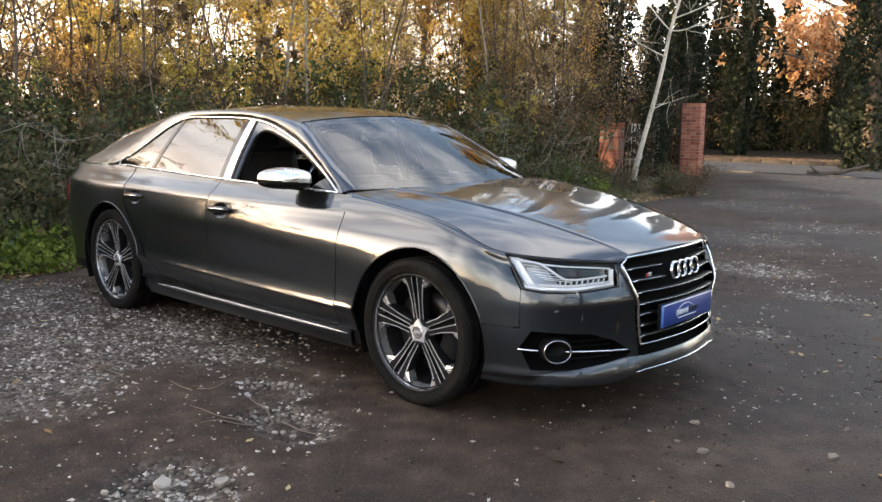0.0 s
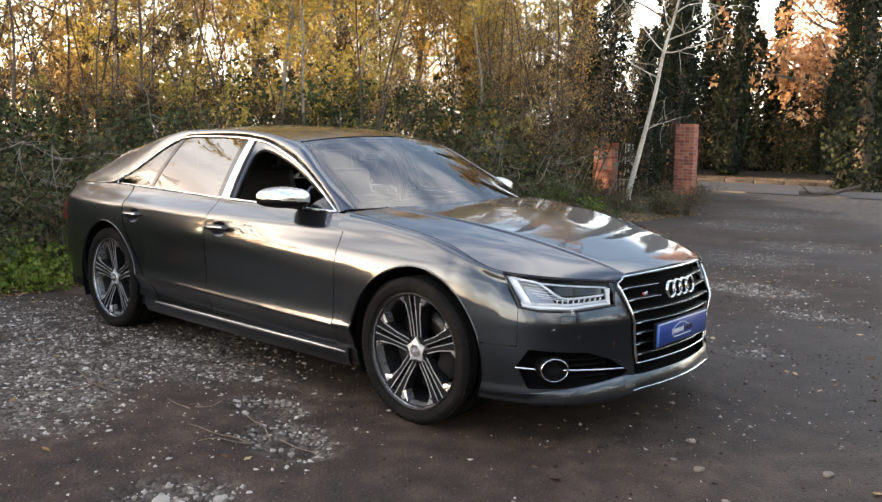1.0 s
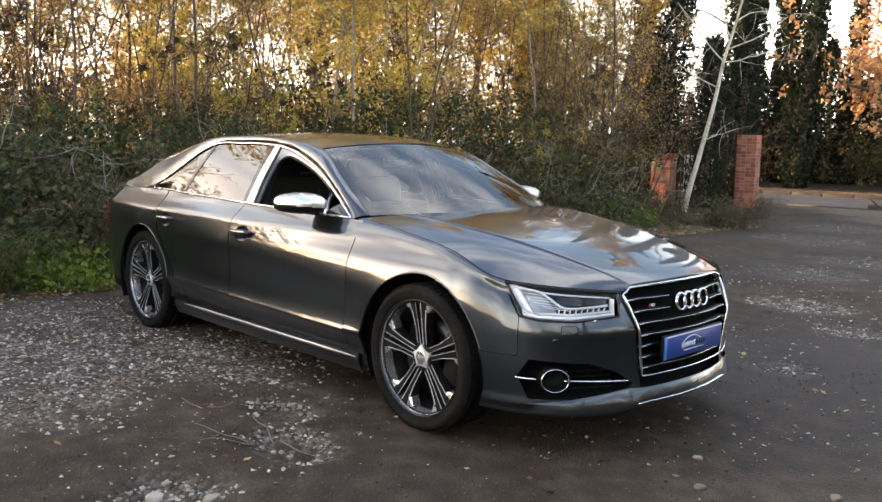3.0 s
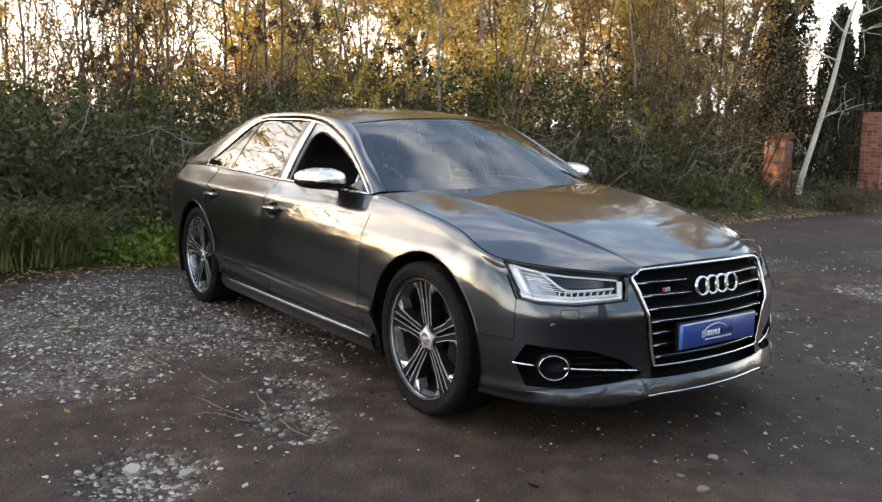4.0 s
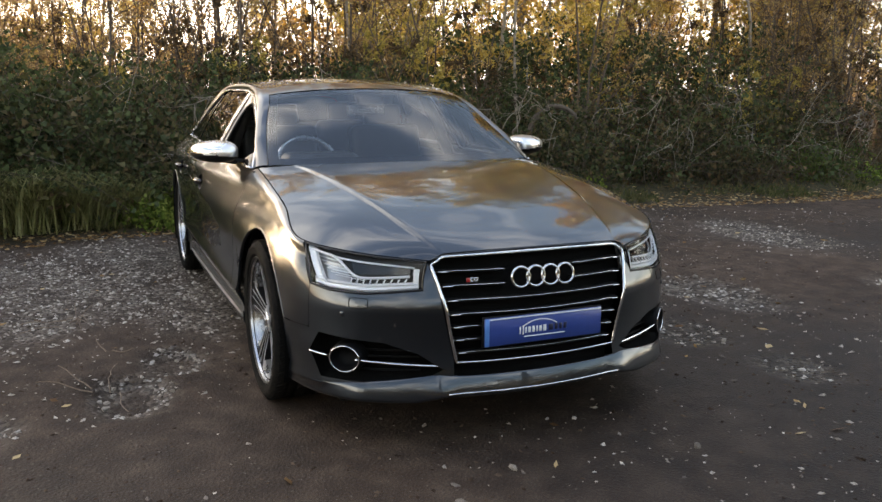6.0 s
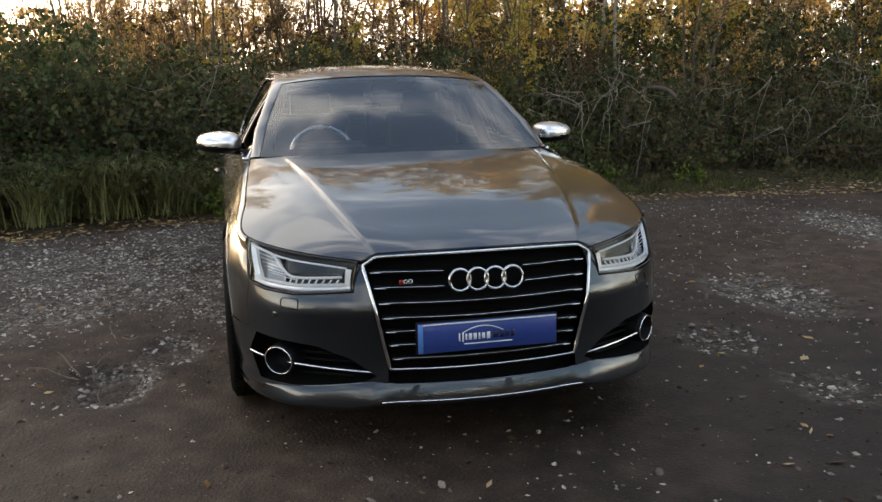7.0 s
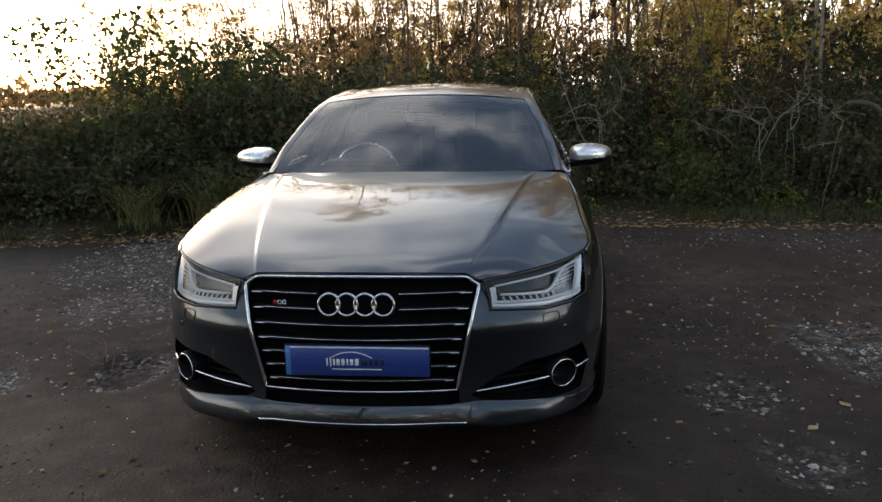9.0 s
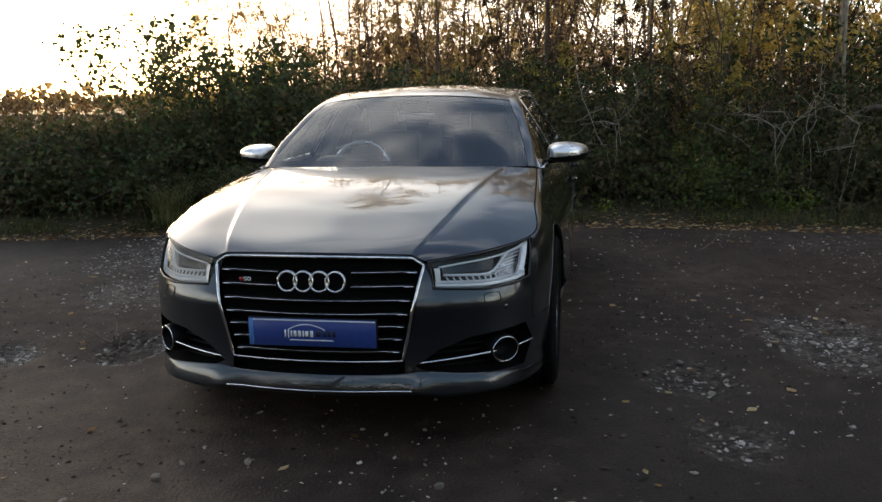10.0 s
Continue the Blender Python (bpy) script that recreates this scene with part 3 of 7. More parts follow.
    # sill and its bright blade
    g = patch(s_x(-2.50), s_x(-0.44), 0.190, 0.296, 60, 10)
    part("sill", sheet_bm(flip(g, sg), ref), M_PAINT, car)
    xs = np.linspace(-2.36, -0.46, 40)
    blade = skin(s_x(xs), 0.272 + 0 * xs) + np.stack([0 * xs, 0.006 + 0 * xs, 0.008 * np.sin(np.linspace(0, np.pi, 40)) * 0], 1)
    part("sill_blade", tube_bm([tuple(p) for p in flip(blade, sg)], [0.002 + 0.0034 * min(1, 8 * k, 8 * (1 - k)) for k in np.linspace(0, 1, 40)], 8, flat=1.7), M_BLADE, car, "bright metal sill strip")
    # rolled arch lips
    for cx, lo_a, hi_a in ((AX_F, -8, 186), (AX_R, -8, 188)):
        q = np.radians(np.linspace(lo_a, hi_a, 60))
        pts = [on_side(cx + (ARCH + 0.004) * math.cos(a), HUB + (ARCH + 0.004) * math.sin(a), sg) - Vector((0, 0.002 * sg, 0)) for a in q]
        part("arch_lip", tube_bm(pts, 0.0045, 8), M_PAINT, car)
    # wheel arch liners
    for cx in (AX_F, AX_R):
        q = np.linspace(radians(-25), radians(205), 40)
        rows = [[(cx + (ARCH + 0.002) * math.cos(a), yy, HUB + (ARCH + 0.002) * math.sin(a)) for yy in np.linspace(0.905 if cx == AX_F else 0.944, 0.52, 4)] for a in q]
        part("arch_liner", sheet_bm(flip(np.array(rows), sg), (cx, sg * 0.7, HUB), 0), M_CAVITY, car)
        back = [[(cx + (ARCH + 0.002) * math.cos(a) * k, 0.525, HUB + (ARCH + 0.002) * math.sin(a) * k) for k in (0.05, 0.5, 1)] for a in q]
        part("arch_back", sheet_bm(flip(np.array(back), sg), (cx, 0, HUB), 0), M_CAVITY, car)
    mirror(sg)
    # tail lamp
    g = patch(s_x(-3.80), s_x(-4.13), lambda s: 0.72 + 0 * s, lambda s: 0.875 + 0 * s, 20, 8)
    g[..., 1] += 0.003
    g[..., 0] -= 0.003
    part("tail_lamp", sheet_bm(flip(g, sg), ref, 0.01), M_RED, car)


def thing_part(name, parent, label=""):
    ob = new(name)
    ob.parent = parent
    return tagged(ob, label)


def mirror(sg):
    """Door mirror: metal cap, black underside, glass and foot."""
    mir = thing_part("door_mirror", car)
    cx, cy, cz = -0.975, 0.950, 1.040
    bm = bmesh.new()
    bmesh.ops.create_uvsphere(bm, u_segments=64, v_segments=60, radius=1)
    for v in bm.verts:
        x, y, z = v.co
        e = lambda a, p: math.copysign(abs(a) ** p, a)
        y2, z2 = e(y, 0.66), e(z, 0.66)
        taper = 1.0 - 0.20 * max(y2, 0)
        xx = (0.165 if x > 0 else 0.060) * e(x, 0.86) * (1 - 0.15 * y2)
        v.co = (cx + xx - 0.03 * y2, cy + 0.118 * y2, cz + 0.010 + (0.062 if z2 > 0 else 0.056) * z2 * taper)
    low = bm.copy()
    cut = lambda z, y: z < cz + 0.000 + 0.010 * (y - cy) / 0.11
    bmesh.ops.delete(bm, geom=[f for f in bm.faces if cut(f.calc_center_median().z, f.calc_center_median().y) or f.calc_center_median().x < cx - 0.062], context="FACES")
    bmesh.ops.delete(low, geom=[f for f in low.faces if not cut(f.calc_center_median().z, f.calc_center_median().y)], context="FACES")
    for b, nm, mt in ((bm, "cap", M_ALU), (low, "lower_shell", M_BLACK)):
        for v in b.verts:
            v.co.y *= sg
        if sg < 0:
            bmesh.ops.reverse_faces(b, faces=b.faces)
        part(nm, b, mt, mir, "brushed aluminium mirror cap" if nm == "cap" else "")
    part("mirror_glass", box_bm(0.004, 0.145, 0.075, 0.0015, 1, (cx - 0.050, (cy + 0.0) * sg, cz + 0.014)), M_CHROME, mir)
    part("mirror_foot", tube_bm([(cx + 0.05, 0.800 * sg, 0.996), (cx + 0.03, 0.850 * sg, 0.998), (cx + 0.01, 0.89 * sg, 1.002), (cx, 0.93 * sg, 1.010)], [0.036, 0.030, 0.026, 0.030], 12, flat=0.5), M_BLACK, mir)


side_parts(-1)
side_parts(1)


# ---- bonnet, screens, roof, boot ----
def across(curves, ts, nv=(6, 8, 12, 12)):
    """Sections from edge to middle through lines along the car; the third line is a crease."""
    rows = []
    for t in ts:
        p = [c([t])[0] for c in curves]
        outer = curve([0, 0.5, 1], p[:3])(np.linspace(0, 1, 15))
        mir = p[3] * (1, -1, 1)
        k = min(1.0, 4 * (1 - t) + 0.25) * min(1.0, 6 * t + 0.4)
        top = p[2] + np.array([0, -0.012, 0.0075 * k])
        inner = curve([0, 0.42, 1, 1.58], [top, p[3], p[4], mir])(np.linspace(0, 1, 20))
        lip = p[2] + np.array([0, -0.004, 0.0058 * k])
        rows.append(np.r_[outer, [lip], inner])
    return np.array(rows)


bt = np.linspace(0, 1, 80)
half = across((bon_edge, bon_mid, bon_crease, bon_inner, bon_centre), bt)
whole = np.concatenate([half, (half[:, ::-1] * (1, -1, 1))[:, 1:]], 1)
part("bonnet", sheet_bm(whole, (0, 0, 0.3), 0.015), M_PAINT, car, "grey bonnet with two raised creases, reflecting trees")
# scuttle between bonnet and screen
rows = []
for y in np.linspace(-0.76, 0.76, 40):
    k = (y / 0.76) ** 2
    rows.append([(-0.36 - 0.21 * k, y, 0.995 - 0.02 * k), (-0.42 - 0.17 * k, y, 1.008 - 0.02 * k), (-0.50 - 0.14 * k, y, 1.03 - 0.03 * k)])
part("scuttle", sheet_bm(np.array(rows), (0, 0, 0.3), 0), M_BLACK, car)


def bowed(ts, centre, n=29, power=2.2, inset=0.0):
    """A pane or roof between the two roof edges with its middle on a centre line."""
    e, c = roof_edge(ts), centre(np.linspace(0, 1, len(ts)))
    y = np.linspace(-1, 1, n)
    rows = []
    for a, b in zip(e, c):
        a = a - np.array([0, inset, 0])
        k = np.abs(y)[:, None] ** power
        p = b + (a - b) * k
        p[:, 1] = a[1] * y
        rows.append(p)
    return np.array(rows)


SCREEN_C = curve([0, 0.5, 1], [(-0.415, 0, 1.012), (-0.775, 0, 1.212), (-1.150, 0, 1.386)])
ts = np.linspace(0.0, 0.28, 24)
pane = part("windscreen", sheet_bm(bowed(ts, SCREEN_C, inset=0.004), (-1.6, 0, 0.6), 0.004), M_SCREEN, car, "windscreen reflecting sky and autumn trees")
pane.visible_shadow = False
# black border of the screen
w = bowed(ts, SCREEN_C, inset=0.004)
for name, rowsel, colsel in (("screen_border", slice(0, 3), slice(None)), ("screen_border", slice(-2, None), slice(None)), ("screen_border", slice(None), slice(0, 2)), ("screen_border", slice(None), slice(-2, None))):
    g = w[rowsel, colsel].copy()
    g += (-0.004, 0, -0.006)
    part(name, sheet_bm(g, (-1.6, 0, 0.6), 0), M_GLOSSBLACK, car)
ROOF_C = curve([0, 0.15, 0.4, 0.65, 0.85, 1], [(-1.162, 0, 1.392), (-1.38, 0, 1.431), (-1.80, 0, 1.456), (-2.25, 0, 1.456), (-2.58, 0, 1.434), (-2.80, 0, 1.408)])
part("roof", sheet_bm(bowed(np.linspace(0.285, 0.735, 50), ROOF_C, power=2.4), (-1.6, 0, 0.6), 0.010), M_PAINT, car)
REAR_C = curve([0, 0.5, 1], [(-2.82, 0, 1.404), (-3.24, 0, 1.292), (-3.66, 0, 1.125)])
part("rear_screen", sheet_bm(bowed(np.linspace(0.74, 0.985, 20), REAR_C), (-1.6, 0, 0.6), 0.004), M_TINT, car)
rows = []
for i, s in enumerate(np.linspace(s_x(-3.72), 0.0, 40)):
    k = i / 39
    x = float(np.interp(s, _ss, _pp[:, 0]))
    zt = float(np.interp(x, [-4.165, -4.0, -3.72], [0.985, 1.000, 1.012]))
    p0 = skin(s, zt)
    c = np.array([-3.66 - 0.46 * k, 0, 1.120 - 0.085 * k])
    a0 = roof_edge([1.0])[0] if k == 0 else None
    mid = p0 * (1, 0.8, 1) + np.array([(c[0] - p0[0]) * 0.3, 0, 0.05 * (1 - k) + 0.028])
    rows.append(curve([0, 0.3, 1], [p0, mid, c])(np.linspace(0, 1, 14)))
half = np.array(rows)
part("boot_lid", sheet_bm(np.concatenate([half, (half[:, ::-1] * (1, -1, 1))[:, 1:]], 1), (-3.6, 0, 0.3), 0.010), M_PAINT, car)
g = patch(0.0, s_x(-4.02), 0.25, lambda s: np.interp(np.interp(s, _ss, _pp[:, 0]), [-4.165, -4.0], [0.985, 1.0]), 40, 30)
g = np.concatenate([g[::-1], (g * (1, -1, 1))[1:]], 0)
part("rear_panel", sheet_bm(g, MID, 0.01), M_PAINT, car)
# underbody
part("underbody", box_bm(4.7, 1.50, 0.05, 0.02, 2, (-1.65, 0, 0.20)), M_BLACK, car)

# ---- nose ----
S_ARCH, S_SHUT, S_HL_OUT, S_HL_IN = float(s_x(0.405)), float(s_x(0.600)), float(s_x(0.565)), float(s_y(0.478))
Z_GT, Z_GB = 0.752, 0.362


def grille_y(z):
    return np.interp(z, [0.20, Z_GB, 0.735, 0.80], [0.352, 0.352, 0.432, 0.44])


def hl_low(s):
    """Lower edge of the head lamp."""
    return np.interp(s, [S_SHUT - 0.03, S_SHUT + 0.10, S_SHUT + 0.26, S_HL_IN], [0.652, 0.632, 0.628, 0.646])


def hl_top(s):
    """Upper edge of the head lamp, under the bonnet."""
    return np.interp(s, [S_SHUT - 0.06, S_SHUT + 0.08, S_SHUT + 0.25, S_HL_IN, S_END], [0.775, 0.757, 0.745, 0.736, 0.740])


def nose_side(sg):
    ref = (-1.6, 0, 0.5)
    bumper = thing_part("front_bumper", car)
    s41, s47, s83, s86 = float(s_y(0.405)), float(s_y(0.50)), float(s_y(0.825)), float(s_y(0.850))

    def top(s):
        return np.where(s < S_SHUT, 0.471, np.where(s < S_HL_IN, hl_low(s) - 0.006, 0.738))

    def mid_hi(s):
        return np.interp(-s, [-s41, -s47, -float(s_y(0.62)), -s83, -s86], [0.335, 0.398, 0.440, 0.460, 0.385])

    def mid_lo(s):
        return np.interp(-s, [-s41, -s47, -s83, -s86], [0.335, 0.288, 0.280, 0.385])

    edge = lambda zlo, zhi: (lambda v: s_y(grille_y(zlo + (zhi - zlo) * v) + 0.012))
    arch_cut = [(AX_F, HUB, ARCH)]
    cols = lambda lo, hi, n: np.unique(np.r_[np.linspace(0, 1, n), [np.clip((q - lo) / (hi - lo), 0, 1) for q in (s83, s86, s41, s47)]])
    sa, sg_ = S_ARCH + 0.003, float(s_y(0.44))
    pieces = [sheet_bm(flip(patch(sa, S_SHUT, mid_hi, 0.471, cols(sa, S_SHUT, 20), 10), sg), ref, 0, arch_cut, on_side),
              sheet_bm(flip(patch(S_SHUT, S_HL_IN, mid_hi, lambda s: hl_low(s) - 0.005, cols(S_SHUT, S_HL_IN, 50), 24), sg), ref, 0),
              sheet_bm(flip(patch(S_HL_IN, edge(0.335, 0.748), mid_hi, lambda s: 0.748 + 0 * s, cols(S_HL_IN, sg_, 12), 30), sg), ref, 0)]
    part("bumper_skin", join_bm(*pieces), M_PAINT, bumper)
    part("bumper_lower", sheet_bm(flip(patch(sa, edge(0.22, 0.335), 0.222, mid_lo, cols(sa, sg_, 80), 12), sg), ref, 0, arch_cut, on_side), M_PAINT, bumper)
    # dark pocket behind the intake
    sp = np.linspace(s86 - 0.01, s41 + 0.01, 30)
    pocket = []
    for s in sp:
        lo, hi = float(mid_lo(s)) - 0.01, float(mid_hi(s)) + 0.01
        depth = 0.004 + 0.085 * min(1, (s - sp[0]) / 0.08) * min(1, (sp[-1] - s) / 0.06)
        col = skin(s, np.linspace(lo, hi, 9))
        n = np.array([0.8, 0.5, 0])
        col = col - n * depth * np.array([0.15, 0.8, 1, 1, 1, 1, 1, 0.8, 0.15])[:, None]
        pocket.append(col)
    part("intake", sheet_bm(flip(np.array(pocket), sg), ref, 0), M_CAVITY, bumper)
    for k in range(4):
        q = np.linspace(s83 + 0.16, s47, 12)
        z = 0.318 + 0.026 * k
        pts = skin(q, z + 0 * q) - (0.045, 0.03, 0)
        part("intake_slat", tube_bm([tuple(p) for p in flip(pts, sg)], 0.004, 6), M_BLACK, bumper)
    # round fog lamp with a bright ring
    fx, fy, fz = 0.727, 0.736, 0.368
    fm = Matrix.Translation((fx, fy * sg, fz)) @ Matrix.Rotation(radians(-52 * sg if sg > 0 else 52), 4, "Z")
    fwd = Vector((0.76, 0.65 * sg, 0)).normalized()
    turn = fwd.to_track_quat("Y", "Z").to_matrix().to_4x4()
    fm = Matrix.Translation((fx, fy * sg, fz)) @ turn @ Matrix.Diagonal((1.27, 1, 1.06, 1))
    fog = thing_part("fog_lamp", bumper)
    part("bezel", moved(revolve_bm([(0.058, -0.06), (0.056, -0.012), (0.053, 0.006), (0.048, 0.010), (0.045, 0.006), (0.041, -0.03), (0.030, -0.046), (0.001, -0.048)], 40), fm), M_BLACK, fog)
    part("ring", moved(revolve_bm([(0.0480 + 0.0019 * math.cos(a), 0.009 + 0.0024 * math.sin(a)) for a in np.linspace(0, 2 * math.pi, 9)], 44), fm), M_CHROME, fog, "bright fog lamp ring")
    # bright strips through the intake
    for sa_, sb_, za, zb_ in ((s86 - 0.004, s83 + 0.040, 0.374, 0.370), (s83 + 0.165, s41 - 0.004, 0.366, 0.346)):
        q = np.linspace(sa_, sb_, 22)
        pts = skin(q, np.linspace(za, zb_, 22)) - (0.004, 0.002, 0)
        k = np.linspace(0, 1, 22)
        part("intake_strip", tube_bm([tuple(p) for p in flip(pts, sg)], 0.0030 + 0.0028 * np.minimum(1, 6 * (1 - k) + 0.2), 8, flat=0.9), M_CHROME, bumper)
    # washer flap and parking sensor
    for yy, zz, wd, ht in ((0.705, 0.592, 0.080, 0.019),):
        s = float(s_y(yy))
        th = np.linspace(0, 2 * math.pi, 28, endpoint=False)
        ring = [tuple(skin(s + wd / 2 * np.sign(math.cos(a)) * abs(math.cos(a)) ** 0.4, zz + ht * np.sign(math.sin(a)) * abs(math.sin(a)) ** 0.4) + (0.0012, 0.0008, 0)) for a in th]
        part("washer_flap_joint", tube_bm([tuple(p) for p in flip(np.array(ring), sg)], 0.0016, 5, closed=True), M_BLACK, bumper)
    p = skin(float(s_y(0.755)), 0.545)
    part("parking_sensor", moved(revolve_bm([(0.011, -0.002), (0.011, 0.002), (0.0095, 0.003), (0.001, 0.003)], 20), Matrix.Translation((p[0], p[1] * sg, p[2])) @ turn), M_PAINT, bumper)
    head_lamp(sg)


def head_lamp(sg):
    lamp = thing_part("head_lamp", car)
    ref = (-1.6, 0, 0.5)
    s0 = S_SHUT - 0.035
    n = np.linspace(0, 1, 44)

    def lo(s):
        return hl_low(s)

    def hi(s):
        return hl_top(s)

    e_t = np.linspace(0.722, 0.995, 60)
    e_p = bon_edge(e_t)

    def spot(U, V):
        """Place on the lens: U from the outer end inwards, V from the lower edge up to the bonnet."""
        U, V = np.asarray(U, float), np.asarray(V, float)
        s = (S_SHUT + 0.004 - 0.060 * V) + (S_HL_IN - S_SHUT - 0.008 + 0.048 * V) * U
        s_low = S_SHUT + 0.004 + (S_HL_IN - S_SHUT - 0.008) * U
        s_top = S_SHUT - 0.056 + (S_HL_IN - S_SHUT + 0.040) * U
        l, h = hl_low(s_low), hl_top(s_top)
        p = skin(s, l + (h - l) * V)
        rim = skin(s_top, h)
        t = np.linspace(0, 1, 60)
        want = np.stack([np.interp(U, t, e_p[:, k]) for k in range(3)], -1) + np.array([0.004, 0.003, -0.007])
        return p + (V**1.6)[..., None] * (want - rim)

    def grid(inset, nu=44, nv=14):
        U, V = np.meshgrid(np.linspace(0, 1, nu), np.linspace(0, 1, nv), indexing="ij")
        return spot(U, V) - np.array([0.85, 0.5, 0]) * inset
    back = grid(0.055)
    part("housing", sheet_bm(flip(back, sg), ref, 0), M_LAMPIN, lamp)
    rim = grid(0.002)
    loop = np.r_[rim[:, 0], rim[-1, 1:], rim[-2::-1, -1], rim[0, -2:0:-1]]
    part("lamp_rim", tube_bm([tuple(p) for p in flip(loop, sg)], 0.0045, 6, closed=True), M_GLOSSBLACK, lamp)
    lens = part("lens", sheet_bm(flip(grid(0.0), sg), ref, 0), M_LENS, lamp, "clear lamp lens")
    lens.visible_shadow = False

    def at(u, v, inset):
        return spot(np.array(u), np.array(v)) - np.array([0.85, 0.5, 0]) * inset

    def bar(name, pts, radius, inset=0.016, mt=M_LED, flat=1.0, label=""):
        c = curve(np.linspace(0, 1, len(pts)), pts) if len(pts) > 2 else None
        q = c(np.linspace(0, 1, 6 * len(pts))) if c else np.array(pts)
        part(name, tube_bm([tuple(p) for p in flip(np.array([at(a, b, inset) for a, b in q]), sg)], radius, 8, flat=flat), mt, lamp, label)

    # broad white light guide: down the outer end and along the bottom
    outer = np.array([[at(a + w_, b, 0.012 + 0.012 * (k % 2)) for k, w_ in enumerate((0.0, 0.045, 0.085))] for a, b in zip(np.linspace(0.03, 0.085, 12), np.linspace(0.93, 0.14, 12))])
    part("light_guide", sheet_bm(flip(outer, sg), ref, 0.01), M_LED, lamp, "white daytime light strip")
    low = np.array([[at(a, b, 0.012 + 0.008 * (k % 2)) for k, b in enumerate((0.07, 0.14, 0.20))] for a in np.linspace(0.05, 0.965, 30)])
    part("light_guide", sheet_bm(flip(low, sg), ref, 0.01), M_LED, lamp, "white daytime light strip")
    inner = np.array([[at(a, b, 0.014) for a in (0.925, 0.945, 0.965)] for b in np.linspace(0.10, 0.72, 10)])
    part("light_guide", sheet_bm(flip(inner, sg), ref, 0.01), M_LED, lamp, "white daytime light strip")
    bar("upper_guide", [(0.06, 0.90), (0.22, 0.86), (0.34, 0.80), (0.46, 0.46), (0.56, 0.40), (0.74, 0.42), (0.90, 0.46)], 0.0055)
    bar("upper_guide", [(0.34, 0.82), (0.55, 0.80), (0.75, 0.78), (0.93, 0.74)], 0.004)
    bowl = np.array([[at(a + 0.06 * (1 - b), b, 0.030 + 0.016 * math.sin(math.pi * (b - 0.2) / 0.62)) for b in np.linspace(0.20, 0.84, 8)] for a in np.linspace(0.10, 0.36, 12)])
    part("reflector", sheet_bm(flip(bowl, sg), ref, 0), M_BOWL, lamp, "silvery reflector bowl")
    for a, b in ((0.13, 0.84), (0.15, 0.76), (0.17, 0.68), (0.195, 0.60), (0.22, 0.52), (0.25, 0.45), (0.285, 0.39)):
        bar("reflector_fin", [(a, b), (a + 0.20 + (0.8 - b) * 0.12, b - 0.02 - (0.8 - b) * 0.10)], 0.0019, 0.020)
    for k in range(9):
        a = 0.42 + 0.055 * k
        bar("reflector_fin", [(a - 0.012, 0.22), (a + 0.016, 0.37)], 0.0034, 0.018)
    blk = np.array([[at(a, b, 0.030) for b in (0.48, 0.75)] for a in np.linspace(0.46, 0.90, 16)])
    part("lamp_unit", sheet_bm(flip(blk, sg), ref, 0.02), M_GLOSSBLACK, lamp)


nose_side(-1)
nose_side(1)

# lower middle of the nose: black slot and blade with a bright line
yy = np.linspace(-0.36, 0.36, 50)
low = np.array([[tuple(skin(s_y(abs(y)), z) * (1, np.sign(y) if y else 1, 1) - (d, 0, 0)) for z, d in ((0.352, 0.03), (0.34, 0.05), (0.285, 0.055), (0.255, 0.02))] for y in yy])
part("lower_slot", sheet_bm(low, MID, 0), M_CAVITY, car)
ss = np.linspace(S_ARCH + 0.012, S_END, 70)
lip = []
for s_ in ss:
    p, q = skin(s_, 0.262), skin(s_, 0.235)
    t = _plan(min(s_ + 0.01, S_END))[0] - _plan(s_ - 0.01)[0]
    n = np.array([-t[1], t[0], 0]) / np.hypot(*t)
    y = p[1]
    k = float(np.interp(s_, [ss[0] + 0.10, ss[0] + 0.28, ss[0] + 0.45, ss[0] + 0.6], [0.0, 0.5, 1.0, 1.0]))
    top = float(np.interp(y, [0.33, 0.42, 0.60, 0.74, 0.88], [0.302, 0.312, 0.288, 0.272, 0.240]))
    k *= float(np.interp(y, [0.33, 0.42], [0.60, 1.0]))
    lz = float(np.interp(y, [0.30, 0.40, 0.50], [0.243, 0.240, 0.222]))
    lip.append([skin(s_, top) - n * 0.003 + (0, 0, 0.004), skin(s_, top) + n * 0.002, q * (1, 1, 0) + n * 0.013 * k + (0, 0, 0.258), q * (1, 1, 0) + n * 0.026 * k + (0, 0, lz),
                q * (1, 1, 0) + n * 0.023 * k + (0, 0, lz - 0.012), q * (1, 1, 0) - n * 0.06 + (0, 0, 0.197)])
lip = np.array(lip)
part("front_splitter", sheet_bm(np.concatenate([lip, (lip[::-1] * (1, -1, 1))[1:]], 0), MID, 0), M_PAINT, car, "body-coloured front splitter")
sel = [i for i in range(70) if lip[i, 3, 1] < 0.40]
line = np.concatenate([lip[sel, 3], (lip[sel[::-1], 3] * (1, -1, 1))[1:]], 0) + (0.002, 0, 0)
part("splitter_line", tube_bm([tuple(p) for p in line], 0.0035, 6), M_CHROME, car, "thin bright line on the splitter")


def nose_x(y, z):
    return float(skin(s_y(abs(y)), z)[0])


